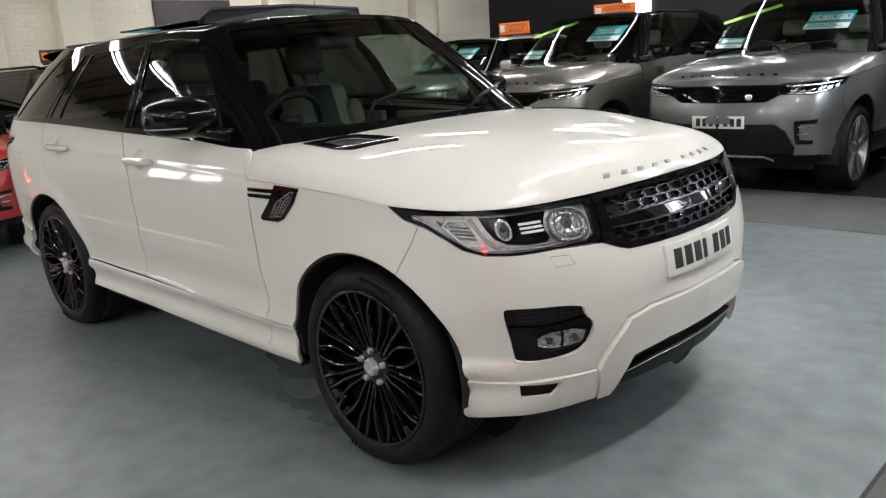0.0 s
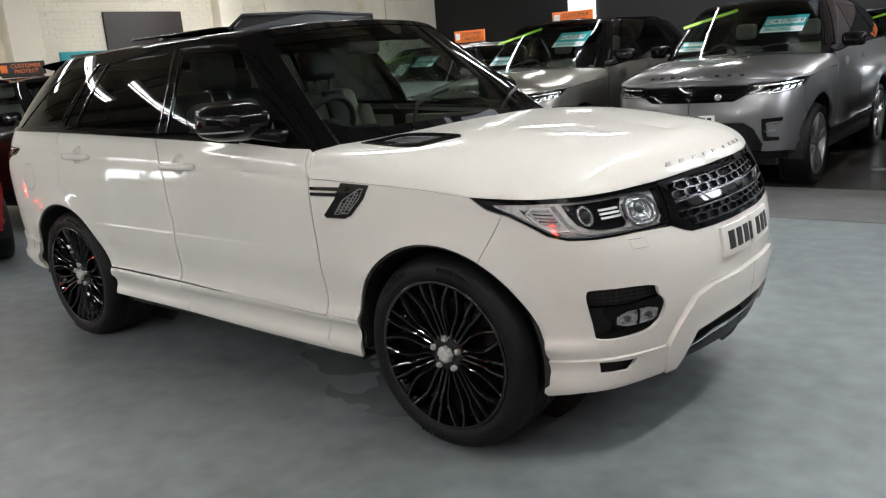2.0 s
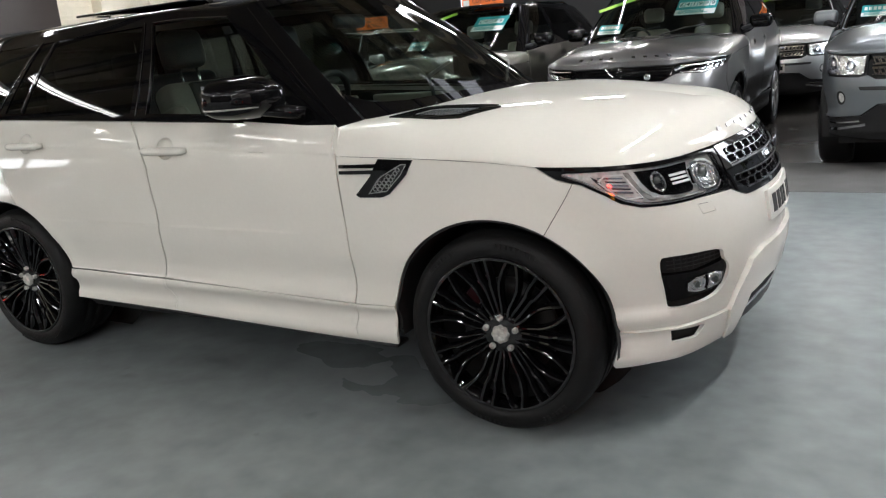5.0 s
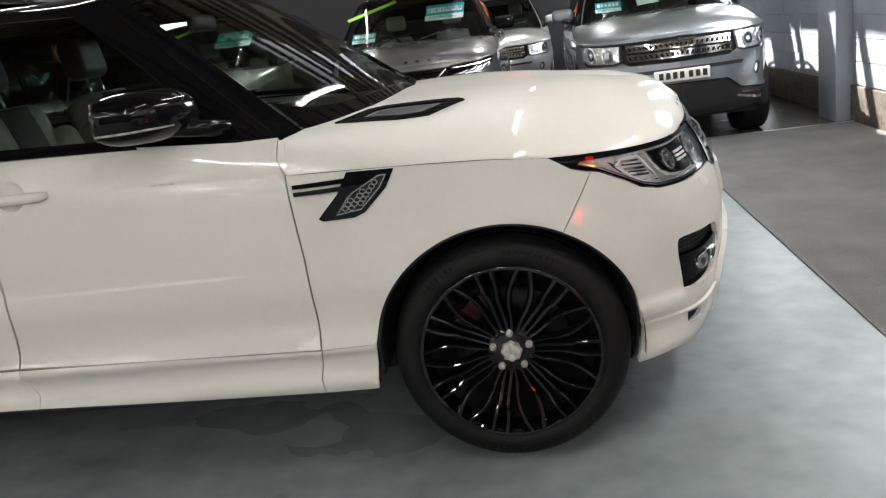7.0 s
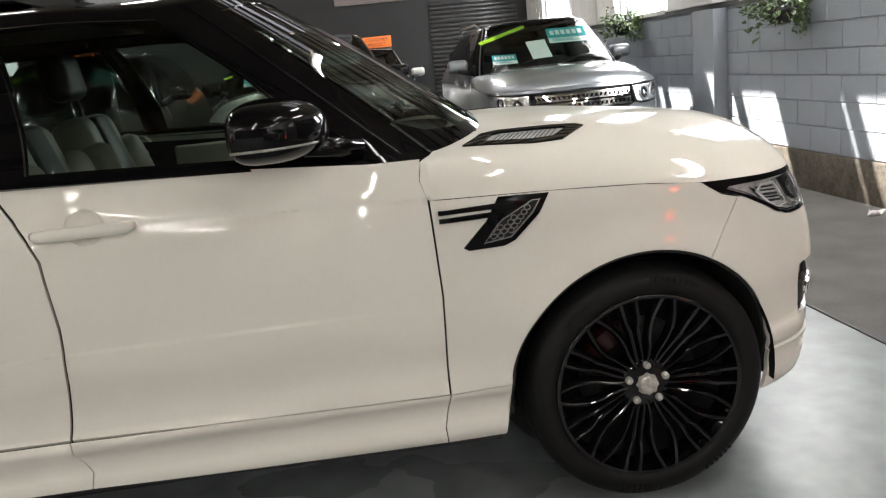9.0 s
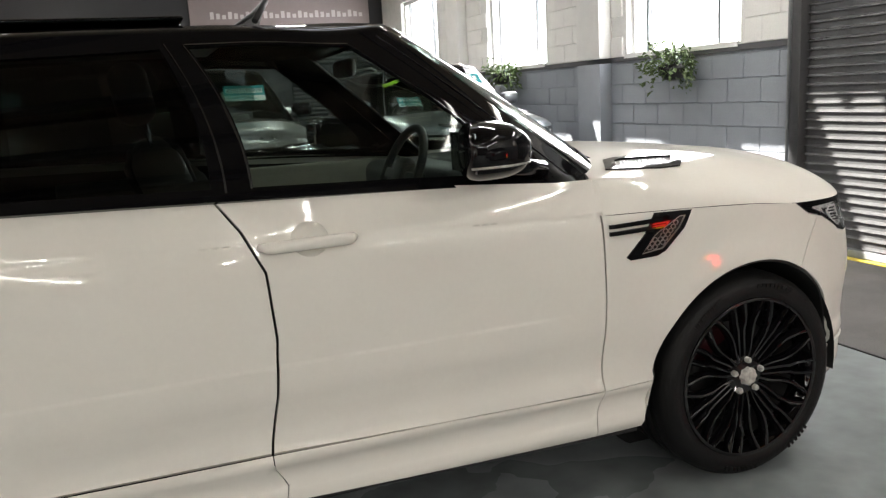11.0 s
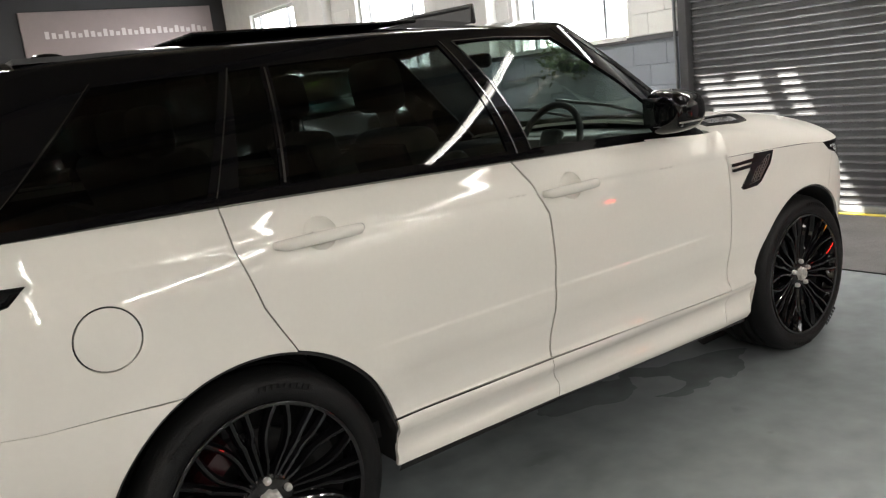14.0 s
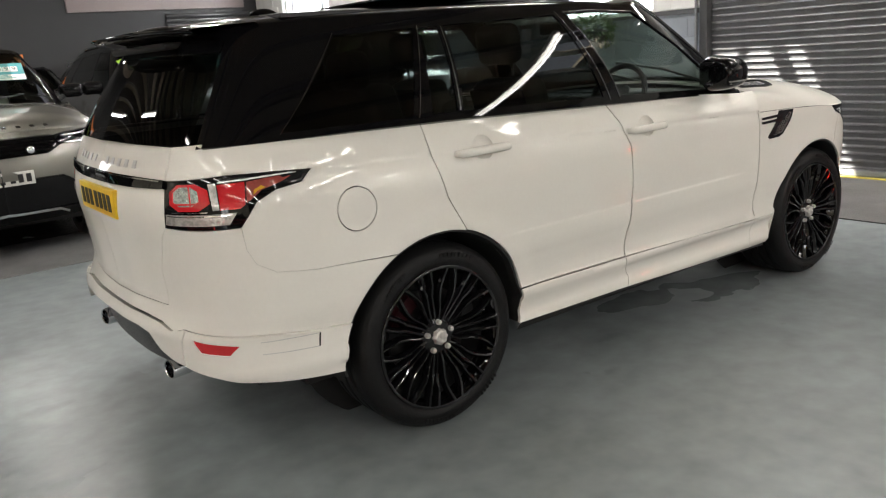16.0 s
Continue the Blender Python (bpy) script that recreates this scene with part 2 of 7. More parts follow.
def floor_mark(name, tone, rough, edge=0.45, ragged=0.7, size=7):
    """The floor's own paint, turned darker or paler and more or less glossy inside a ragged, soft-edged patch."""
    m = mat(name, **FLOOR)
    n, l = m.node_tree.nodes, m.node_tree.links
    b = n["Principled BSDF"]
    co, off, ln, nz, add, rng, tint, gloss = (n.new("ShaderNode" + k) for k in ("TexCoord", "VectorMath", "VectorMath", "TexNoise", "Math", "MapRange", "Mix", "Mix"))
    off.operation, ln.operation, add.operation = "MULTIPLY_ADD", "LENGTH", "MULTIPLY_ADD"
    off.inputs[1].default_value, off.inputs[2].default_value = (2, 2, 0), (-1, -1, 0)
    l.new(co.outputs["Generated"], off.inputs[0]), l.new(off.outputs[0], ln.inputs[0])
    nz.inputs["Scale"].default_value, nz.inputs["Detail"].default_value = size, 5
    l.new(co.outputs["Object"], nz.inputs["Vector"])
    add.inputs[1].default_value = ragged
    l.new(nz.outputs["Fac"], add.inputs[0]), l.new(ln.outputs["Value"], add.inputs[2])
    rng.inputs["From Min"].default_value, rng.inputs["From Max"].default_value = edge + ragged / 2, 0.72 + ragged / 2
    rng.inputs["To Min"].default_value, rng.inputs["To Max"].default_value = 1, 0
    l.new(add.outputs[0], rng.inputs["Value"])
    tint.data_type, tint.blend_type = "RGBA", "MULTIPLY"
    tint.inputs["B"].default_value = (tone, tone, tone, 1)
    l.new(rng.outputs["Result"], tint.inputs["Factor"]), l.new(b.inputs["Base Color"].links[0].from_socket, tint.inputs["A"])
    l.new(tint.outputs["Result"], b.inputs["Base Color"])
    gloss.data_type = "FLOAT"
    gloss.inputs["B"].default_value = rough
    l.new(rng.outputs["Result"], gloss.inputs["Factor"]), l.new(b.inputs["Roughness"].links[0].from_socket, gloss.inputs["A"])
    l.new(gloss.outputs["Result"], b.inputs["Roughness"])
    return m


OIL = floor_mark("oily_floor_stain", 0.72, 0.34, 0.05)
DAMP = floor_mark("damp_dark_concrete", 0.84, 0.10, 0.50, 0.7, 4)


# ---- mesh helpers ----
def mesh(name, verts, faces, material, normals=None, smooth=True):
    me = bpy.data.meshes.new(name)
    me.from_pydata([tuple(map(float, v)) for v in verts], [], [tuple(map(int, f)) for f in faces])
    me.materials.append(material)
    me.update()
    if smooth:
        me.polygons.foreach_set("use_smooth", [True] * len(me.polygons))
    if normals is not None:
        me.normals_split_custom_set_from_vertices([tuple(map(float, v)) for v in normals])
    return me


def part(name, data, material=None, parent=None, label="", at=None):
    """One mesh object, from a mesh or a bmesh, under a thing or under a part."""
    if isinstance(data, bmesh.types.BMesh):
        me = bpy.data.meshes.new(name)
        data.to_mesh(me)
        data.free()
        data = me
    if material and not data.materials:
        data.materials.append(material)
    ob = new(name, data)
    if parent:
        ob.parent = parent
    if at is not None:
        ob.matrix_basis = at
    return tagged(ob, label)


def thing(name, at, label, category, group="", kind=""):
    ob = new(name)
    ob.empty_display_size = 0.2
    ob.matrix_basis = at
    return tagged(ob, label, category, group, kind)


def box(x0, x1, y0, y1, z0, z1, bevel=0.0, seg=2):
    bm = bmesh.new()
    bmesh.ops.create_cube(bm, size=1)
    for v in bm.verts:
        v.co = Vector((x0 + (v.co.x + 0.5) * (x1 - x0), y0 + (v.co.y + 0.5) * (y1 - y0), z0 + (v.co.z + 0.5) * (z1 - z0)))
    if bevel:
        bmesh.ops.bevel(bm, geom=bm.edges[:], offset=bevel, segments=seg, affect="EDGES", profile=0.5)
        for f in bm.faces:
            f.smooth = True
    return bm


def merge(*bms):
    """Joins bmeshes of one part."""
    out = bms[0]
    for b in bms[1:]:
        me = bpy.data.meshes.new("joined")
        b.to_mesh(me)
        b.free()
        out.from_mesh(me)
        bpy.data.meshes.remove(me)
    return out


def moved(bm, m):
    bmesh.ops.transform(bm, matrix=m, verts=bm.verts)
    return bm


def lathe(profile, n=64, close=False):
    """Turns a profile of (radius, y) about the y axis."""
    verts, faces = [], []
    k = len(profile)
    for i in range(n):
        a = 2 * math.pi * i / n
        for r, y in profile:
            verts.append((r * math.cos(a), y, r * math.sin(a)))
    for i in range(n):
        j = (i + 1) % n
        for p in range(k if close else k - 1):
            q = (p + 1) % k
            faces.append((i * k + p, i * k + q, j * k + q, j * k + p))
    return verts, faces


def lathe_bm(profile, n=64, close=False):
    verts, faces = lathe(profile, n, close)
    bm = bmesh.new()
    vs = [bm.verts.new(v) for v in verts]
    for f in faces:
        try:
            bm.faces.new([vs[i] for i in f]).smooth = True
        except ValueError:
            pass
    bmesh.ops.recalc_face_normals(bm, faces=bm.faces)
    return bm


def tube(points, r, n=10, closed=False):
    """A round bar along points; r one radius or one for each point."""
    pts = [Vector(p) for p in points]
    bm = bmesh.new()
    rings = []
    m = len(pts)
    up = Vector((0, 0, 1))
    for i, p in enumerate(pts):
        a, b = (pts[(i - 1) % m], pts[(i + 1) % m]) if closed else (pts[max(i - 1, 0)], pts[min(i + 1, m - 1)])
        d = (b - a).normalized()
        side = d.cross(up)
        side = side.normalized() if side.length > 1e-3 else Vector((1, 0, 0))
        other = side.cross(d)
        rad = r[i] if isinstance(r, (list, tuple)) else r
        rings.append([bm.verts.new(p + rad * (math.cos(t) * side + math.sin(t) * other)) for t in (2 * math.pi * k / n for k in range(n))])
    for i in range(m if closed else m - 1):
        a, b = rings[i], rings[(i + 1) % m]
        for k in range(n):
            bm.faces.new((a[k], a[(k + 1) % n], b[(k + 1) % n], b[k])).smooth = True
    if not closed:
        bm.faces.new(rings[0][::-1]), bm.faces.new(rings[-1])
    bmesh.ops.recalc_face_normals(bm, faces=bm.faces)
    return bm


def arc(cx, cz, r, a0, a1, n=24):
    return [(cx + r * math.cos(radians(a0 + (a1 - a0) * i / n)), cz + r * math.sin(radians(a0 + (a1 - a0) * i / n))) for i in range(n + 1)]


def rounded(poly, times=2):
    """Cuts the corners of a closed outline, for soft shapes."""
    for _ in range(times):
        out = []
        for i, p in enumerate(poly):
            q = poly[(i + 1) % len(poly)]
            out += [(p[0] * 0.75 + q[0] * 0.25, p[1] * 0.75 + q[1] * 0.25), (p[0] * 0.25 + q[0] * 0.75, p[1] * 0.25 + q[1] * 0.75)]
        poly = out
    return poly


def inside(pts, poly):
    x, y = pts[:, 0], pts[:, 1]
    hit = np.zeros(len(pts), bool)
    p = np.array(poly)
    for (x0, y0), (x1, y1) in zip(p, np.roll(p, -1, 0)):
        if y0 != y1:
            hit ^= ((y0 > y) != (y1 > y)) & (x < (x1 - x0) * (y - y0) / (y1 - y0) + x0)
    return hit


def shrunk(poly, d):
    """The outline moved inwards by d."""
    p = np.array(poly, float)
    area = np.sum(p[:, 0] * np.roll(p[:, 1], -1) - np.roll(p[:, 0], -1) * p[:, 1])
    e = np.roll(p, -1, 0) - p
    e = e / np.maximum(np.linalg.norm(e, axis=1, keepdims=True), 1e-9)
    nrm = np.stack([-e[:, 1], e[:, 0]], 1) * (1 if area > 0 else -1)
    b = nrm + np.roll(nrm, 1, 0)
    b = b / np.maximum(np.sum(b * nrm, 1, keepdims=True), 0.5)
    return [tuple(v) for v in p + b * d]


def finer(poly, step, scale):
    out = []
    for i, p in enumerate(poly):
        q = poly[(i + 1) % len(poly)]
        n = max(1, int(math.ceil(math.hypot((q[0] - p[0]) * scale[0], (q[1] - p[1]) * scale[1]) / step)))
        out += [(p[0] + (q[0] - p[0]) * k / n, p[1] + (q[1] - p[1]) * k / n) for k in range(n)]
    return out


from mathutils.geometry import delaunay_2d_cdt


def sheet(surf, poly, step=0.045, holes=(), thick=0.015, lift=0.0, gap=0.0, scale=(1, 1), flip=False, creases=()):
    """A panel cut by an outline from a curved surface surf(u, v), with turned-in edges. Returns verts, faces, normals."""
    loops = [finer(shrunk(poly, gap) if gap else poly, step, scale)] + [finer(h, step, scale) for h in holes]
    pts, edges = [], []
    for lp in loops:
        k = len(pts)
        pts += lp
        edges += [(k + i, k + (i + 1) % len(lp)) for i in range(len(lp))]
    safe = shrunk(loops[0], 0.004)
    for path in creases:
        ok = inside(np.array(path), safe)
        for i, p in enumerate(path):
            if ok[i]:
                if i and ok[i - 1]:
                    edges.append((len(pts) - 1, len(pts)))
                pts.append(p)
    a = np.array(loops[0])
    du, dv = step / scale[0], step / scale[1]
    gu, gv = np.meshgrid(np.arange(a[:, 0].min() + du / 2, a[:, 0].max(), du), np.arange(a[:, 1].min() + dv / 2, a[:, 1].max(), dv))
    g = np.stack([gu.ravel(), gv.ravel()], 1)
    if len(g):
        g = g[inside(g, loops[0])]
        for h in loops[1:]:
            g = g[~inside(g, h)] if len(g) else g
        w = np.array(scale)
        if len(g):
            near = np.min(np.linalg.norm((g[:, None, :] - np.array(pts)[None]) * w, axis=2), axis=1)
            g = g[near > step * 0.45]
    uv = [Vector(p) for p in pts] + [Vector(p) for p in g]
    v2, _, tri, _, _, _ = delaunay_2d_cdt(uv, edges, [], 0, 1e-6)
    v2 = np.array([tuple(v) for v in v2])
    tri = np.array([t for t in tri if len(t) == 3])
    mid = v2[tri].mean(1)
    ok = inside(mid, loops[0])
    for h in loops[1:]:
        ok &= ~inside(mid, h)
    tri = tri[ok]
    u, v = v2[:, 0], v2[:, 1]
    e = 1e-3
    p = surf(u, v)
    tu = (surf(u + e, v) - surf(u - e, v)) * scale[0]
    tv = (surf(u, v + e) - surf(u, v - e)) * scale[1]
    nrm = np.cross(tu, tv)
    nrm /= np.maximum(np.linalg.norm(nrm, axis=1, keepdims=True), 1e-12)
    q = p[tri]
    fn = np.cross(q[:, 1] - q[:, 0], q[:, 2] - q[:, 0])
    if flip:
        nrm = -nrm
    wrong = np.sum(fn * nrm[tri].mean(1), 1) < 0
    tri[wrong] = tri[wrong][:, ::-1]
    p = p + nrm * lift
    verts, faces, normals = [p], [tuple(t) for t in tri], [nrm]
    if thick:
        count = {}
        for t in tri:
            for i in range(3):
                count.setdefault((min(t[i], t[(i + 1) % 3]), max(t[i], t[(i + 1) % 3])), []).append((t[i], t[(i + 1) % 3]))
        k = len(p)
        for (a_, b_) in (c[0] for c in count.values() if len(c) == 1):
            pa, pb = p[a_], p[b_]
            out = np.cross(pb - pa, (nrm[a_] + nrm[b_]) / 2)
            out = out / max(np.linalg.norm(out), 1e-12)
            verts.append(np.array([pa, pb, pb - nrm[b_] * thick, pa - nrm[a_] * thick]))
            normals.append(np.array([out] * 4))
            faces.append((k + 1, k, k + 3, k + 2))
            k += 4
    return np.concatenate(verts), faces, np.concatenate(normals)


def mirrored(v, f, n):
    s = np.array([1, -1, 1])
    return v * s, [t[::-1] for t in f], n * s


def panel(name, parent, material, surf, poly, both=True, label="", **kw):
    """A body panel on the right side and, if both, its twin on the left. Returns the right one."""
    v, f, n = sheet(surf, poly, **kw)
    right = part(name, mesh(name, v, f, material, n), None, parent, label)
    if both:
        v, f, n = mirrored(v, f, n)
        part(name, mesh(name, v, f, material, n), None, parent, label)
    return right


def whole(name, parent, material, surf, poly, label="", **kw):
    """A panel that runs across the middle: both halves in one mesh."""
    v, f, n = sheet(surf, poly, **kw)
    v2, f2, n2 = mirrored(v, f, n)
    k = len(v)
    return part(name, mesh(name, np.concatenate([v, v2]), list(f) + [tuple(i + k for i in t) for t in f2], material, np.concatenate([n, n2])), None, parent, label)


def lettering(name, text, size, depth, material, parent, at, label=""):
    """Writing in the built-in font, as a mesh."""
    cu = bpy.data.curves.new(name, "FONT")
    cu.body, cu.size, cu.extrude, cu.align_x, cu.align_y = text, size, depth, "CENTER", "CENTER"
    ob = new(name, cu)
    bpy.context.view_layer.update()
    me = bpy.data.meshes.new_from_object(ob)
    bpy.data.objects.remove(ob)
    me.materials.clear()
    me.materials.append(material)
    return part(name, me, None, parent, label, at)


# ---- the hall ----
EAST, NORTH, WEST, SOUTH = 3.30, 14.0, -12.0, -16.0


def plate(name, bm, material, label, category):
    return tagged(part(name, bm, material), label, category, "", "structure")


plate("floor", box(WEST, EAST + 0.3, SOUTH, NORTH, -0.20, 0.0), FLOORPAINT, "grey painted concrete showroom floor with scuffs and damp stains", "floor")
plate("floor_carpet", box(1.51, EAST, SOUTH, 4.93, 0.0, 0.006), CARPET, "grey ribbed carpet strip in front of the shutter", "carpet")
plate("floor_carpet_strip", box(-9.0, 1.51, 3.74, 5.18, 0.0, 0.006), CARPET, "grey carpet walkway along the parked cars", "carpet")
plate("floor_dark", box(WEST, 1.51, 5.18, NORTH, 0.0, 0.005), DARKFLOOR, "dark polished floor under the parked cars", "floor")
plate("floor_dark_bay", box(1.51, EAST, 4.93, NORTH, 0.0, 0.004), DARKFLOOR, "dark polished floor beside the block wall", "floor")
plate("trim_carpet_edge", box(1.51, EAST, 4.90, 4.935, 0.006, 0.011, 0.002), STEEL, "thin metal carpet edging strip", "trim")
plate("trim_carpet_seam", box(1.495, 1.51, SOUTH, 3.74, 0.0, 0.008), TRIM, "thin dark carpet edging", "trim")



def stain(name, x, y, sx, sy, turn, seed, material, label, z=0.0016):
    """A thin mark on the floor with a ragged outline."""
    rng = random.Random(seed)
    ph = [rng.uniform(0, 6.28) for _ in range(5)]
    n = 44
    edge = []
    for i in range(n):
        a = 2 * math.pi * i / n
        r = 1 + 0.22 * math.sin(2 * a + ph[0]) + 0.16 * math.sin(3 * a + ph[1]) + 0.09 * math.sin(5 * a + ph[2]) + 0.05 * math.sin(9 * a + ph[3]) + 0.03 * math.sin(14 * a + ph[4])
        px, py, k = r * math.cos(a) * sx, r * math.sin(a) * sy, radians(turn)
        edge.append((x + px * math.cos(k) - py * math.sin(k), y + px * math.sin(k) + py * math.cos(k)))
    v = [(x, y, z)] + [(px, py, z) for px, py in edge]
    f = [(0, 1 + i, 1 + (i + 1) % n) for i in range(n)]
    ob = part(name, mesh(name, v, f, material, smooth=False))
    return tagged(ob, label, "stain", "floor stains", "structure")


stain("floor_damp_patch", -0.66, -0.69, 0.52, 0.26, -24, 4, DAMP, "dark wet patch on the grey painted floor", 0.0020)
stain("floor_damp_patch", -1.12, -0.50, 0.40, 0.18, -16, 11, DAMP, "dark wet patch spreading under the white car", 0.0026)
MARKS = [(-2.02, -1.10, 0.060, 0.028, 10), (-2.13, -1.02, 0.022, 0.014, 60), (0.55, 0.38, 0.17, 0.10, 30), (0.44, 0.16, 0.035, 0.022, 0), (0.51, -0.45, 0.055, 0.038, 20),
         (0.43, -0.50, 0.020, 0.015, 0), (0.29, -0.73, 0.10, 0.05, 15), (-3.79, 0.68, 0.11, 0.055, 35), (-3.60, 0.80, 0.10, 0.045, 35), (-4.24, 0.57, 0.13, 0.04, 30),
         (-0.95, -1.35, 0.018, 0.014, 0), (-0.84, -1.13, 0.05, 0.02, 40), (-4.36, -0.25, 0.16, 0.06, 20), (-4.75, -1.05, 0.10, 0.035, -10), (-4.1, -0.9, 0.09, 0.03, 12),
         (-5.0, -0.35, 0.22, 0.07, 8), (-4.65, 0.10, 0.20, 0.05, -5), (-5.5, -1.75, 0.14, 0.04, 14), (-3.95, -1.32, 0.10, 0.03, 4), (-4.9, -1.55, 0.18, 0.05, 16), (-1.71, -0.79, 0.07, 0.04, 0)]
for k_, (px_, py_, sx_, sy_, turn_) in enumerate(MARKS):
    stain("floor_oil_mark", px_, py_, sx_ * 1.6, sy_ * 1.7, turn_, 20 + k_, OIL, "faint dark oily smudge on the painted floor", 0.0012 + 0.0002 * k_)

# the east wall: grey blocks, black plinth, white upper part with windows, roller shutter
plate("wall_north", box(WEST - 0.3, EAST + 0.3, NORTH, NORTH + 0.25, 0, TOP + 0.3), BLACKWALL, "black painted end wall of the showroom", "wall")
# the south wall is never in view; its dark grey keeps the car's reflections dark
plate("wall_south", box(WEST - 0.3, EAST + 0.3, SOUTH - 0.25, SOUTH, 0, TOP + 0.3), SOUTHWALL, "unseen wall kept dark for reflections in the white car", "wall")
plate("wall_west", box(WEST - 0.25, WEST, SOUTH, NORTH, 0, TOP + 0.3), CREAMWALL, "cream painted brick wall with pilasters", "wall")
WINDOWS = [(2.86, 4.70), (6.60, 8.50), (10.7, 12.7)]
SILL, HEAD = 1.80, 3.35
SHUT0, SHUT1, SHUTTOP = -2.6, 2.02, 3.2
wall_east = plate("wall_east", merge(box(EAST + 0.02, EAST + 0.27, SHUT1 + 0.10, NORTH, 0, SILL), box(EAST + 0.02, EAST + 0.27, SOUTH, SHUT0 - 0.1, 0, SILL)), MORTAR,
                  "grey painted concrete block wall with a black plinth", "wall")
ys = [SHUT1 + 0.10] + [v for w in WINDOWS for v in w] + [NORTH]
upper = [box(EAST + 0.02, EAST + 0.27, a, b, SILL, HEAD) for a, b in zip(ys[::2], ys[1::2])]
upper += [box(EAST + 0.02, EAST + 0.27, SHUT0 - 0.1, NORTH, HEAD, TOP + 0.3), box(EAST + 0.02, EAST + 0.27, SOUTH, SHUT0 - 0.1, SILL, TOP + 0.3)]
wall_upper = plate("wall_east_upper", merge(*upper), MORTARW, "white painted upper block wall between the windows", "wall")
plate("trim_dado", box(EAST - 0.012, EAST + 0.02, SHUT1 + 0.10, NORTH, 1.745, SILL), DARKBAND, "dark painted band below the windows", "trim")
plate("baseboard", box(EAST - 0.02, EAST + 0.02, SHUT1 + 0.10, NORTH, 0, 0.36, 0.006), PLINTH, "worn dark stone plinth with chipped paint", "baseboard")
for n_, y_ in enumerate((5.0, 9.3)):
    plate(f"pillar_{n_ + 1}", box(EAST - 0.16, EAST + 0.03, y_, y_ + 0.50, 0, 1.74, 0.006), BLOCKGREY, "grey painted block pilaster", "pillar")
    plate(f"pillar_upper_{n_ + 1}", box(EAST - 0.16, EAST + 0.03, y_, y_ + 0.50, 1.80, TOP, 0.006), BLOCKWHITE, "white painted block pilaster", "pillar")
for n_, (a, b) in enumerate(WINDOWS):
    win = tagged(part(f"window_{n_ + 1}", merge(box(EAST - 0.02, EAST + 0.20, a, b, SILL - 0.02, SILL + 0.03), box(EAST + 0.10, EAST + 0.16, a, b, HEAD - 0.06, HEAD),
                      box(EAST + 0.10, EAST + 0.16, a, a + 0.05, SILL + 0.03, HEAD - 0.06), box(EAST + 0.10, EAST + 0.16, b - 0.05, b, SILL + 0.03, HEAD - 0.06)), WINWHITE),
                 "white framed window full of bright daylight", "window", "showroom windows", "structure")
    for f in (0.205, 0.835):
        part("mullion", box(EAST + 0.09, EAST + 0.15, a + (b - a) * f - 0.02, a + (b - a) * f + 0.02, SILL + 0.03, HEAD - 0.06), FRAMEGREY, win)
    part("pane", box(EAST + 0.125, EAST + 0.130, a + 0.05, b - 0.05, SILL + 0.03, HEAD - 0.06), LENS, win).visible_shadow = False
plate("backdrop", box(EAST + 1.2, EAST + 1.25, 0.0, NORTH + 2, 0.5, 5.0), DAY, "overexposed daylight outside the windows", "backdrop")

shutter = thing("roller_shutter", pose(0, 0, 0), "closed black slatted roller shutter with sunlight on it", "shutter", "", "structure")
part("guide_rail", box(EAST - 0.10, EAST + 0.10, SHUT1, SHUT1 + 0.10, 0, SHUTTOP + 0.3, 0.006), DARKRAIL, shutter)
part("guide_rail", box(EAST - 0.10, EAST + 0.10, SHUT0 - 0.1, SHUT0, 0, SHUTTOP + 0.3, 0.006), DARKRAIL, shutter)
part("shutter_box", box(EAST - 0.30, EAST + 0.10, SHUT0, SHUT1, SHUTTOP, SHUTTOP + 0.42, 0.02), FRAMEGREY, shutter)
part("conduit", tube([(EAST - 0.02, SHUT1 + 0.20, 0.3), (EAST - 0.02, SHUT1 + 0.20, 3.2)], 0.016), FRAMEGREY, shutter)
part("bottom_bar", box(EAST - 0.03, EAST + 0.03, SHUT0, SHUT1, 0.012, 0.075, 0.006), FRAMEGREY, shutter)
plate("trim_yellow", box(EAST - 0.11, EAST - 0.04, SHUT0, SHUT1, 0.006, 0.012), YELLOW, "worn yellow painted line below the shutter", "trim")
PITCH = 0.0727
prof = [(0.004, 0.0), (-0.020, 0.001), (-0.027, 0.005), (-0.025, 0.010), (-0.006, 0.022), (0.0, 0.026), (-0.003, 0.069), (0.003, 0.0724)]
sv = [(x, y, z) for y in (SHUT0 + 0.002, SHUT1 - 0.002) for x, z in prof]
sf = [(i, i + 1, i + 1 + len(prof), i + len(prof)) for i in range(len(prof) - 1)]
slat_mesh = mesh("slat", sv, [f[::-1] for f in sf], SLAT)
slat_mesh.polygons.foreach_set("use_smooth", [False] * len(slat_mesh.polygons))
for i in range(int((SHUTTOP - 0.08) / PITCH)):
    part("slat", slat_mesh, None, shutter, at=pose(EAST, 0, 0.083 + i * PITCH))
plate("wall_behind_shutter", box(EAST + 0.12, EAST + 0.2, SHUT0 - 0.1, SHUT1 + 0.1, 0, SHUTTOP + 0.4), BLACKWALL, "dark closure behind the shutter", "wall")

# dark joists under the ceiling boards
plate("ceiling_joists", merge(*[box(WEST, EAST, -13.5 + 0.95 * i, -13.4 + 0.95 * i, TOP - 0.20, TOP - 0.002) for i in range(28)]), BEAM, "dark timber joists under the ceiling boards", "ceiling")

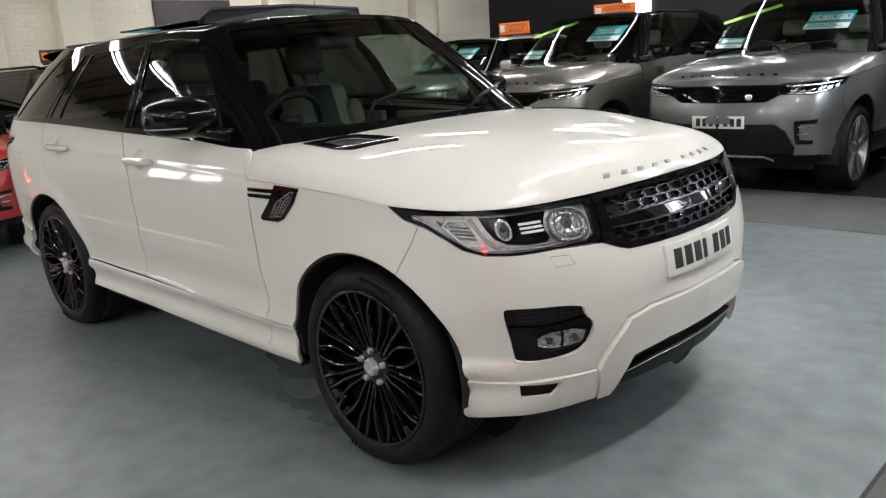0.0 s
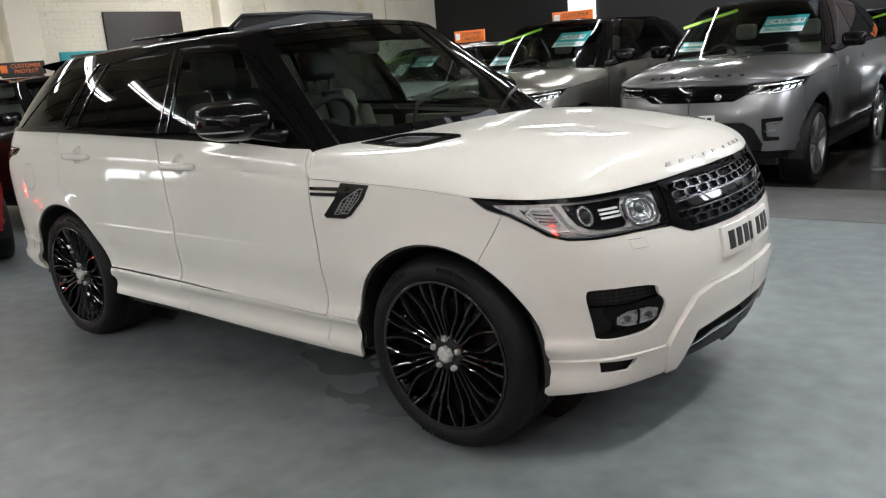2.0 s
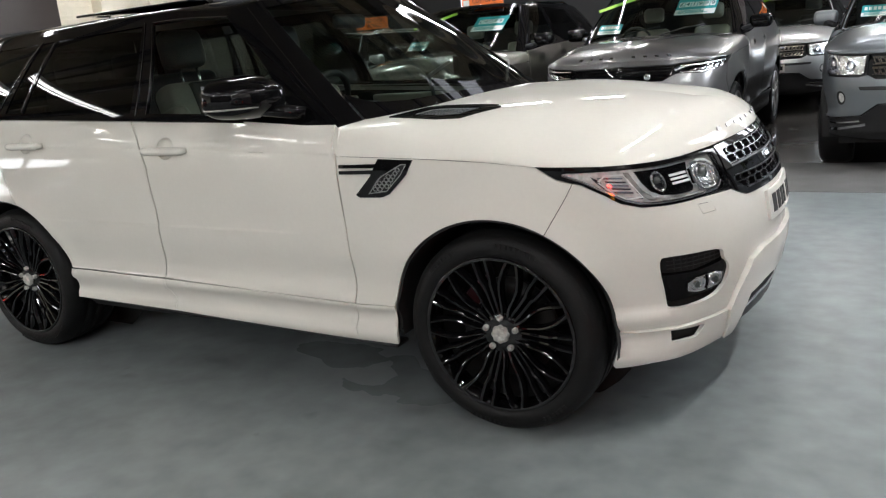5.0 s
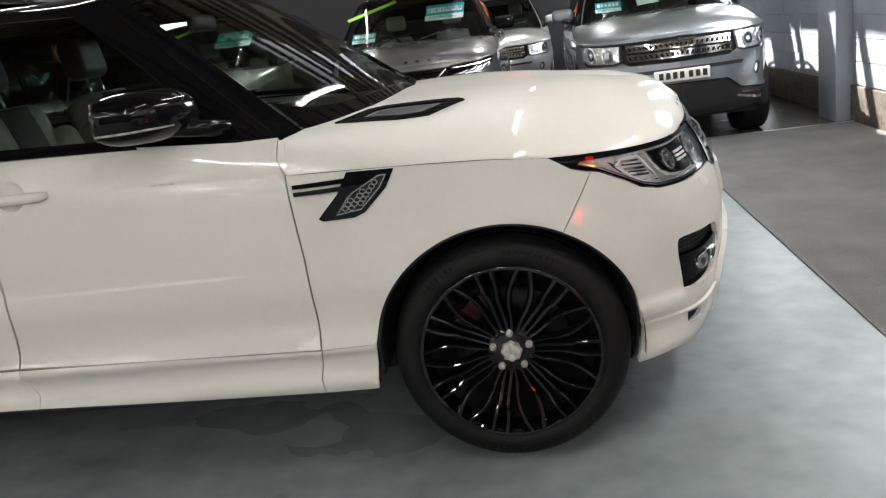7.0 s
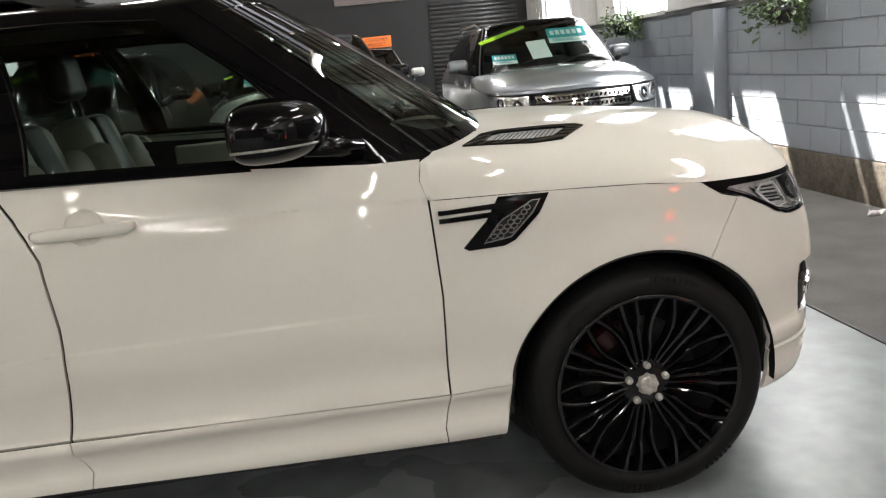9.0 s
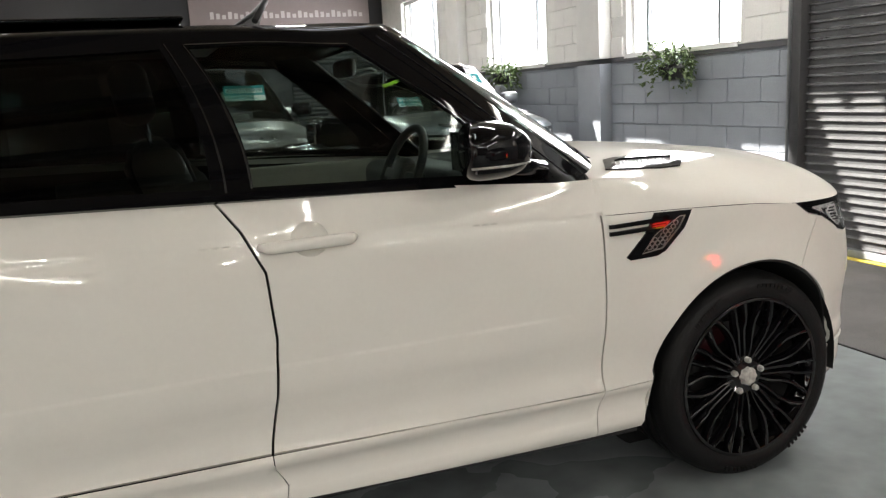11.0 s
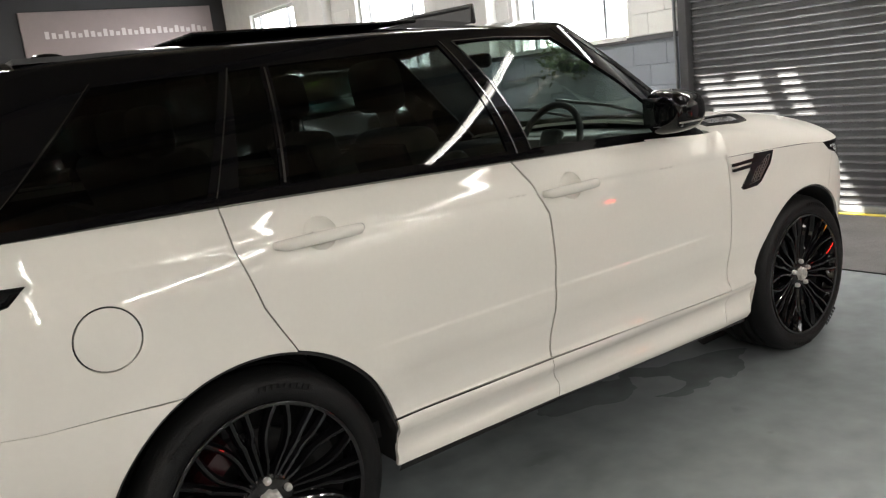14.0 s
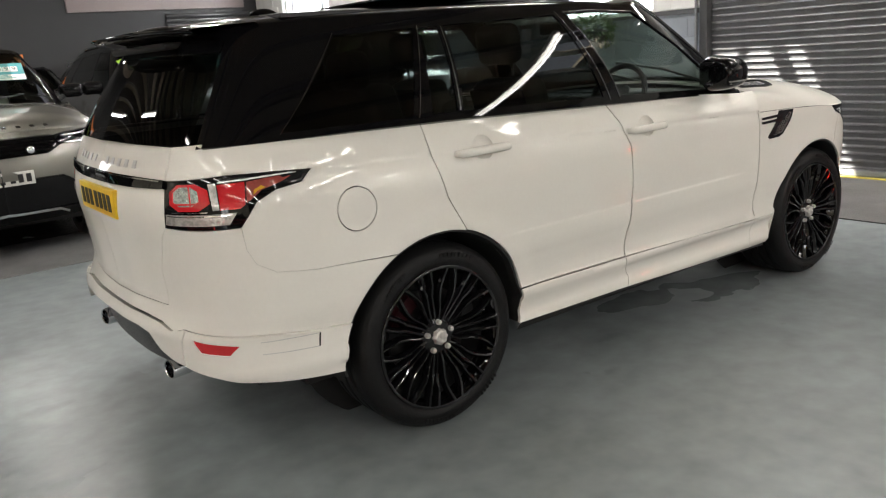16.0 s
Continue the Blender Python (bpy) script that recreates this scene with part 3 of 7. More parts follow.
# painted brick courses of the cream wall, slightly proud of their joints
rng_ = random.Random(31)
bv, bf = [], []
for row in range(14, 60):
    z0_ = row * 0.075
    for col in range(-10, 47):
        y0_ = col * 0.225 + (0.1125 if row % 2 else 0.0)
        d_, k_ = 0.0035 + rng_.random() * 0.004, len(bv)
        for e_, x_ in ((0.0, -0.01), (0.0, d_ * 0.4), (0.006, d_)):
            bv += [(WEST + x_, y0_ + 0.005 + e_, z0_ + 0.005 + e_), (WEST + x_, y0_ + 0.220 - e_, z0_ + 0.005 + e_), (WEST + x_, y0_ + 0.220 - e_, z0_ + 0.070 - e_), (WEST + x_, y0_ + 0.005 + e_, z0_ + 0.070 - e_)]
        bf += [(k_ + a_ + i, k_ + a_ + (i + 1) % 4, k_ + a_ + 4 + (i + 1) % 4, k_ + a_ + 4 + i) for a_ in (0, 4) for i in range(4)] + [(k_ + 8, k_ + 9, k_ + 10, k_ + 11)]
tagged(part("brick_course", mesh("brick_course", bv, bf, CREAMWALL, smooth=False), None, bpy.data.objects["wall_west"]), kind="stuff")

# unseen glazed entrance, assumed in the cream wall; its glowing panes light the car's tail
entry = tagged(part("added_door_west", merge(box(WEST, WEST + 0.09, -7.8, -7.7, 0, 2.5, 0.006), box(WEST, WEST + 0.09, -6.1, -6.0, 0, 2.5, 0.006), box(WEST, WEST + 0.09, -7.7, -6.1, 2.4, 2.5, 0.006),
                    box(WEST, WEST + 0.09, -7.7, -6.1, 0.0, 0.12, 0.006), box(WEST, WEST + 0.08, -6.95, -6.85, 0.12, 2.4, 0.006)), FRAMEGREY), "unseen glazed doors added to light the white car's tail", "door", "", "structure")
for a, b in ((-7.7, -6.95), (-6.85, -6.1)):
    part("pane", box(WEST + 0.02, WEST + 0.03, a, b, 0.12, 2.4), DAY, entry)

# west wall fittings
for n_, (a, b) in enumerate(((1.2, 1.8), (2.72, 3.25), (6.85, 7.4), (11.0, 11.6))):
    plate(f"pilaster_{n_ + 1}", box(WEST, WEST + 0.28, a, b, 0, TOP, 0.01), CREAMWALL, "cream painted brick pilaster", "pillar")
tagged(part("notice_board", box(WEST, WEST + 0.06, 4.5, 6.1, 1.3, 2.85, 0.01), SIGNDARK), "large blank black board fixed to the cream wall", "board")
plate("trim_teal", box(WEST, WEST + 0.05, 3.6, 4.5, 1.2, 2.18, 0.01), TEAL, "teal painted panel on the cream wall", "panel")
for a, b in ((8.2, 10.6), (12.0, 13.6)):
    tagged(part("blocked_window", merge(box(WEST, WEST + 0.05, a, b, 2.1, 3.1, 0.01), box(WEST, WEST + 0.10, a - 0.08, b + 0.08, 3.1, 3.2, 0.01), box(WEST, WEST + 0.10, a - 0.08, b + 0.08, 2.02, 2.1, 0.01)), CREAMWALL),
           "boarded-over recess painted cream", "panel", "blocked recesses", "structure")

# north wall fittings
banner = tagged(part("banner_sign", box(-0.75, 3.0, NORTH - 0.06, NORTH, 2.80, 3.75, 0.01), BANNER), "pale banner with a line of pale lettering", "sign")
for i in range(27):
    part("letter_bar", box(-0.35 + i * 0.12, -0.35 + i * 0.12 + 0.075, NORTH - 0.07, NORTH - 0.058, 3.24, 3.38 - (i % 3) * 0.03), LETTERING, banner)
dshut = thing("back_shutter", pose(0, 0, 0), "closed black roller shutter in the end wall", "shutter", "", "structure")
for i in range(30):
    part("slat", box(1.2, 3.1, NORTH - 0.05, NORTH - 0.001, 0.02 + i * 0.09, 0.095 + i * 0.09, 0.012, 1), DARKRAIL, dshut)
tagged(part("door_window", box(-7.9, -7.2, NORTH - 0.04, NORTH, 2.05, 3.0, 0.01), DAY), "small bright window in the black end wall", "window", "", "structure")

# ceiling with roof lights and beams
LIGHTS = [(2.47, 3.52), (3.85, 4.80), (5.80, 6.85), (7.72, 8.70), (9.6, 10.6)]
RX0, RX1 = -0.42, 0.74
pieces = [box(WEST - 0.2, RX0, SOUTH - 0.2, NORTH + 0.2, TOP, TOP + 0.06), box(RX1, 1.25, SOUTH - 0.2, NORTH + 0.2, TOP, TOP + 0.06), box(2.0, EAST + 0.3, SOUTH - 0.2, NORTH + 0.2, TOP, TOP + 0.06)]
pieces += [box(1.25, 2.0, a, b, TOP, TOP + 0.06) for a, b in ((SOUTH - 0.2, -3.0), (-2.55, -2.42), (-1.97, NORTH + 0.2))]
cuts = [SOUTH - 0.2] + [v for w in LIGHTS for v in w] + [NORTH + 0.2]
pieces += [box(RX0, RX1, a, b, TOP, TOP + 0.06) for a, b in zip(cuts[::2], cuts[1::2])]
# all but the first roof light are cut shorter on the east side
pieces += [box(0.39, RX1, a, b, TOP, TOP + 0.06) for a, b in LIGHTS[1:]]
for i in range(16):
    for a, b in ((WEST, RX0 - 0.04), (RX1 + 0.04, 1.22), (2.03, EAST)):
        pieces.append(box(a, b, SOUTH + 1 + i * 1.82 - 0.14, SOUTH + 1.09 + i * 1.82 - 0.14, TOP - 0.16, TOP - 0.001))
plate("ceiling", merge(*pieces), ROOFIN, "brown boarded ceiling with open roof lights and purlins", "ceiling")
for bx, by in BATTENS:
    fit_ = thing("batten_lamp", pose(bx, by, 4.15), "lit white fluorescent batten hung below the ceiling", "lamp", "ceiling battens")
    part("housing", box(-0.030, 0.030, -1.2, 1.2, 0.0, 0.06, 0.008), WINWHITE, fit_)
    part("tube", tube([(0, -1.17, -0.03), (0, 1.17, -0.03)], 0.022, 8), TUBE, fit_)
    for s_ in (-0.9, 0.9):
        part("hanger", tube([(0, s_, 0.06), (0, s_, TOP - 4.15)], 0.006, 6), FRAMEGREY, fit_)


# a dry scrap lying at the foot of the wall
def scrap():
    rng = random.Random(3)
    bm = bmesh.new()
    bmesh.ops.create_grid(bm, x_segments=9, y_segments=7, size=1)
    for v in bm.verts:
        a, b = v.co.x, v.co.y
        v.co = (a * 0.085, b * 0.040 * (1 + 0.3 * a), 0.020 + 0.014 * math.sin(4 * a + 2 * b) + 0.010 * b * b + rng.uniform(-0.006, 0.006))
    low = min(v.co.z for v in bm.verts)
    for v in bm.verts:
        v.co.z -= low
    top = [f for f in bm.faces]
    bmesh.ops.solidify(bm, geom=top, thickness=0.003)
    return bm


tagged(part("paper_scrap", scrap(), BLOCKWHITE, None, "", pose(3.09, 2.25, 0.008, 0, 0, 35)), "crumpled pale scrap lying on the carpet by the wall", "litter")


# hanging plants
def plant(x, y, z, size, seed):
    rng = random.Random(seed)
    ob = thing("hanging_plant", pose(x, y, z), "bushy green plant in a dark wall basket", "plant", "wall plants")
    part("basket", lathe_bm([(0.02, 0), (0.10, 0.02), (0.14, 0.10), (0.15, 0.16), (0.13, 0.15), (0.0, 0.14)], 20), TRIM, ob, at=pose(0, 0, -0.16, 90))
    part("bracket", tube([(0.22, 0, 0.05), (0.05, 0, 0.05), (0, 0, -0.02)], 0.008, 6), TRIM, ob)
    verts, faces = [], []
    for i in range(420):
        a, up = rng.uniform(0, 2 * math.pi), rng.uniform(-0.75, 1)
        d = Vector((math.cos(a) * math.sqrt(1 - up * up), math.sin(a) * math.sqrt(1 - up * up), up * 0.9 - 0.15))
        d *= size * (0.35 + 0.65 * rng.random() ** 0.6) * (1 + 0.35 * math.sin(3 * a + seed))
        d.x = min(d.x, 0.2)
        q = Euler((rng.uniform(-1, 1), rng.uniform(-1, 1), a + rng.uniform(-0.6, 0.6))).to_matrix()
        ln, wd = rng.uniform(0.04, 0.085), rng.uniform(0.012, 0.026)
        k = len(verts)
        for p in ((0, 0, 0), (ln * 0.5, wd, 0.008), (ln, 0, -0.012), (ln * 0.5, -wd, 0.008)):
            verts.append(d + q @ Vector(p))
        faces += [(k, k + 1, k + 2), (k, k + 2, k + 3)]
    part("leaves", mesh("leaves", verts, faces, LEAF, smooth=False), None, ob)
    return ob


plant(EAST - 0.22, 3.55, 1.66, 0.27, 1)
plant(EAST - 0.22, 7.55, 1.74, 0.27, 5)
plant(EAST - 0.22, 11.7, 1.78, 0.27, 9)


def pchip(xs, ys):
    """A smooth, never overshooting curve through the given stations."""
    xs, ys = np.array(xs, float), np.array(ys, float)
    h = np.diff(xs)
    d = np.diff(ys) / h
    m = np.zeros(len(xs))
    m[0], m[-1] = d[0], d[-1]
    for i in range(1, len(xs) - 1):
        if d[i - 1] * d[i] > 0:
            a, b = 2 * h[i] + h[i - 1], h[i] + 2 * h[i - 1]
            m[i] = (a + b) / (a / d[i - 1] + b / d[i])

    def f(x):
        x = np.clip(np.asarray(x, float), xs[0], xs[-1])
        i = np.clip(np.searchsorted(xs, x) - 1, 0, len(xs) - 2)
        t = (x - xs[i]) / h[i]
        t2, t3 = t * t, t * t * t
        return (2 * t3 - 3 * t2 + 1) * ys[i] + (t3 - 2 * t2 + t) * h[i] * m[i] + (3 * t2 - 2 * t3) * ys[i + 1] + (t3 - t2) * h[i] * m[i + 1]
    return f


def ease(a, b, x):
    t = np.clip((np.asarray(x, float) - a) / (b - a), 0, 1)
    return t * t * (3 - 2 * t)


# Plan of the white car: the girth s runs from the middle of the tail round the side to the middle of the nose.
GIRTH = [-4.73, -4.53, -4.328, -4.064, -3.925, -3.79, -3.653, -3.5, -3.2, -2.6, -1.8, -0.9, 0.0, 0.2, 0.352, 0.455, 0.576, 0.69, 0.81, 0.94, 1.08, 1.27, 1.40, 1.52]
plan_x = pchip(GIRTH, [-3.975, -3.972, -3.955, -3.915, -3.865, -3.775, -3.65, -3.5, -3.2, -2.6, -1.8, -0.9, 0.0, 0.2, 0.352, 0.452, 0.562, 0.648, 0.712, 0.762, 0.805, 0.842, 0.858, 0.862])
plan_y = pchip(GIRTH, [0, 0.2, 0.40, 0.66, 0.79, 0.89, 0.957, 0.985, 0.998, 1.0, 1.0, 1.0, 0.988, 0.975, 0.952, 0.925, 0.872, 0.80, 0.70, 0.58, 0.44, 0.25, 0.12, 0])
flank = pchip([0.20, 0.26, 0.295, 0.33, 0.36, 0.40, 0.44, 0.465, 0.49, 0.515, 0.56, 0.63, 0.67, 0.70, 0.80, 0.92, 1.02, 1.09, 1.15, 1.21, 1.27, 1.33],
              [0.85, 0.915, 0.945, 0.966, 0.966, 0.956, 0.966, 0.984, 0.984, 0.966, 0.962, 0.972, 0.982, 0.987, 0.994, 0.999, 1.0, 0.994, 0.98, 0.958, 0.935, 0.90])
nose = pchip([0.2, 0.27, 0.33, 0.42, 0.5, 0.6, 0.7, 0.8, 0.9, 0.97, 1.04, 1.10, 1.3], [-0.17, -0.10, -0.045, -0.018, -0.005, 0.012, 0.012, 0.0, -0.03, -0.06, -0.105, -0.16, -0.30])
tail = pchip([0.2, 0.28, 0.36, 0.45, 0.6, 0.66, 0.72, 0.9, 1.03, 1.18, 1.26, 1.33], [0.22, 0.12, 0.05, 0.02, 0.0, 0.03, 0.05, 0.035, 0.02, 0.045, 0.08, 0.12])


crease = pchip([-3.9, -3.5, -2.65, -1.6, -0.64, 0.2], [1.21, 1.193, 1.158, 1.128, 1.094, 1.05])


def shell(s, z, out=0.0):
    """The right flank of the body with nose and tail, by girth and height."""
    s, z = np.asarray(s, float), np.asarray(z, float)
    x, y = plan_x(s), plan_y(s)
    x = x + ease(0.05, 1.0, s) * nose(z) + ease(-3.4, -4.2, s) * tail(z)
    wide = 1 + (flank(z) - 1) * (1 - 0.6 * ease(0.3, 1.1, s))
    bulge = sum(0.016 * np.exp(-(((np.hypot(s - cx, z - 0.4) - 0.46) / 0.075) ** 2)) * ease(0.42, 0.6, z) for cx in (0.0, -2.93))
    y = y * wide + bulge - 0.0070 * ease(0.003, -0.005, z - crease(s)) * np.exp(np.minimum(z - crease(s), 0) / 0.05) * ease(-0.60, -0.66, s)
    # soft ledge along the middle of the doors
    y = y + 0.004 * (ease(0.79, 0.95, z) - ease(0.761, 0.779, z)) * ease(-0.70, -1.0, s) * ease(-2.7, -2.3, s)
    return np.stack([x, -(y + out * 0), z], -1)


# Bonnet: from the shut line over to the middle.
shut = pchip([-0.9, -0.64, -0.29, 0.0, 0.2, 0.5, 0.8, 1.0, 1.25, 1.52], [1.10, 1.092, 1.08, 1.065, 1.046, 1.038, 1.038, 1.042, 1.05, 1.055])
crown = pchip([-0.6, -0.3, 0.0, 0.3, 0.5, 0.65, 0.8], [1.265, 1.256, 1.242, 1.216, 1.186, 1.148, 1.095])
spine = pchip([-0.9, -0.6, 0.0, 0.35, 0.7, 1.1, 1.52], [-0.75, -0.50, 0.05, 0.28, 0.42, 0.50, 0.52])


def lid(s, r):
    """The bonnet by girth and the way r (0 to 1) from its edge to the middle."""
    s, r = np.asarray(s, float), np.clip(np.asarray(r, float), 0, 1) ** 1.6
    edge = shell(s, shut(s))
    cx = spine(s)
    e = (1 - (1 - r) ** (2.6 + 2.2 * ease(0.5, -0.2, s))) ** (1 / 1.35)
    w = ease(-0.10, -0.62, s)
    e = e + w * (0.60 * (1 - (1 - r) ** 48) + 0.40 * (1 - (1 - r) ** 1.8) - e)
    x = edge[..., 0] + (cx - edge[..., 0]) * r
    y = edge[..., 1] * (1 - r)
    z = edge[..., 2] + (crown(cx) - edge[..., 2]) * e
    return np.stack([x, y, z], -1)


# Glasshouse: k runs round from the middle of the tail to the middle of the screen; h from belt to roof.
KS = [0, 1, 2, 3, 4, 5, 6, 7, 8, 9, 10, 11]
belt_x = pchip(KS, [-3.90, -3.87, -3.78, -3.62, -3.3, -2.9, -1.85, -1.2, -0.78, -0.60, -0.38, -0.32])
belt_y = pchip(KS, [0, 0.45, 0.75, 0.87, 0.915, 0.93, 0.945, 0.938, 0.912, 0.83, 0.45, 0])
belt_z = pchip(KS, [1.295, 1.295, 1.30, 1.305, 1.305, 1.30, 1.268, 1.242, 1.215, 1.20, 1.235, 1.245])
roof_x = pchip(KS, [-3.62, -3.60, -3.53, -3.43, -3.2, -2.8, -2.1, -1.75, -1.42, -1.25, -1.14, -1.11])
roof_y = pchip(KS, [0, 0.36, 0.53, 0.59, 0.625, 0.645, 0.665, 0.675, 0.685, 0.645, 0.35, 0])
roof_z = pchip(KS, [1.70, 1.70, 1.70, 1.705, 1.715, 1.725, 1.735, 1.735, 1.715, 1.735, 1.765, 1.775])


def house(k, h):
    k, h = np.asarray(k, float), np.asarray(h, float)
    x = belt_x(k) + (roof_x(k) - belt_x(k)) * h
    y = belt_y(k) + (roof_y(k) - belt_y(k)) * h
    z = belt_z(k) + (roof_z(k) - belt_z(k)) * h
    bow = 4 * h * (1 - h) * 0.022
    y = y + bow * ease(0.3, 3, k) * (1 - ease(9, 11, k))
    x = x + bow * (ease(8, 11, k) * 1.3 - ease(3, 0, k))
    return np.stack([x, -y, z], -1)

# ---- the white car ----
S = dict(step=0.028, gap=0.0016)
FA = lambda a0, a1, n=30: arc(0.0, 0.405, 0.452, a0, a1, n)
RA = lambda a0, a1, n=30: arc(-2.930, 0.400, 0.462, a0, a1, n)
WD = [(-0.655, 1.215), (-0.665, 1.15), (-0.648, 1.092), (-0.634, 0.80), (-0.640, 0.475)]
DD = [(-1.87, 1.272), (-1.80, 1.17), (-1.745, 1.05), (-1.732, 0.85), (-1.745, 0.68), (-1.777, 0.50)]
DQ = [(-2.93, 1.305), (-2.92, 1.17), (-2.87, 0.99), (-2.795, 0.842)]
SILLW, SILLD = [(-0.64, 0.475), (-0.665, 0.36), (-0.66, 0.30)], [(-1.777, 0.50), (-1.775, 0.455), (-1.738, 0.385), (-1.748, 0.334)]
HL_LOW = [(0.196, 1.046), (0.27, 1.0), (0.36, 0.978), (0.442, 0.937), (0.49, 0.908), (0.56, 0.890), (0.65, 0.888), (0.82, 0.892), (1.0, 0.888)]
HL_TOP = [(1.03, 1.036), (0.87, 1.037), (0.67, 1.040), (0.46, 1.042)]
GRILLE = [(1.03, 1.036), (1.0, 0.888), (1.06, 0.862), (1.10, 0.850), (1.25, 0.846), (1.52, 0.848), (1.52, 1.052), (1.25, 1.048)]
BUMPLINE = [(-3.1325, 0.815), (-3.48, 0.828), (-3.63, 0.846), (-3.70, 0.885), (-3.725, 0.94), (-3.73, 1.021)]
TL = [(-3.437, 1.191), (-3.486, 1.152), (-3.59, 1.138), (-3.666, 1.105), (-3.73, 1.021), (-3.868, 1.018), (-4.056, 1.020), (-4.042, 1.186), (-3.757, 1.202), (-3.58, 1.200)]
GATE = [(-4.056, 1.020), (-4.10, 0.98), (-4.185, 0.84), (-4.185, 0.70)]


Q = lambda poly: [(u, v ** 0.625) for u, v in poly]


def crease_lines(off=0.0):
    us = np.arange(-3.9, -0.66, 0.03)
    high = tuple([(float(u), float(crease(u)) + d) for u in us] for d in (-0.04, -0.014, -0.005, 0.003))
    us = np.arange(-2.6, -0.70, 0.03)
    return high + tuple([(float(u), z_) for u in us] for z_ in (0.761, 0.770, 0.779))


def band(path, w):
    """An outline round a path, w wide."""
    p = np.array(path, float)
    d = np.gradient(p, axis=0)
    d = d / np.maximum(np.linalg.norm(d, axis=1, keepdims=True), 1e-9)
    q = np.stack([-d[:, 1], d[:, 0]], 1) * w / 2
    return [tuple(v) for v in p + q] + [tuple(v) for v in (p - q)[::-1]]


def disc(u, v, r, n=28, ry=None):
    return [(u + r * math.cos(2 * math.pi * i / n), v + (ry or r) * math.sin(2 * math.pi * i / n)) for i in range(n)]


roof_mid = pchip([0, 2, 4, 6, 8, 11], [-3.30, -3.15, -2.8, -2.2, -1.75, -1.50])
roof_top = pchip([-3.4, -3.0, -2.5, -2.0, -1.6, -1.4], [1.752, 1.775, 1.787, 1.79, 1.788, 1.785])


def roof(k, r):
    """The roof by the way round k and the way r from its edge to the middle."""
    k, r = np.asarray(k, float), np.asarray(r, float)
    cx = roof_mid(k)
    x = roof_x(k) + (cx - roof_x(k)) * r
    e = (1 - (1 - np.clip(r, 0, 1)) ** 2.4) ** (1 / 1.6)
    return np.stack([x, -roof_y(k) * (1 - r), roof_z(k) + (roof_top(cx) - roof_z(k)) * e], -1)


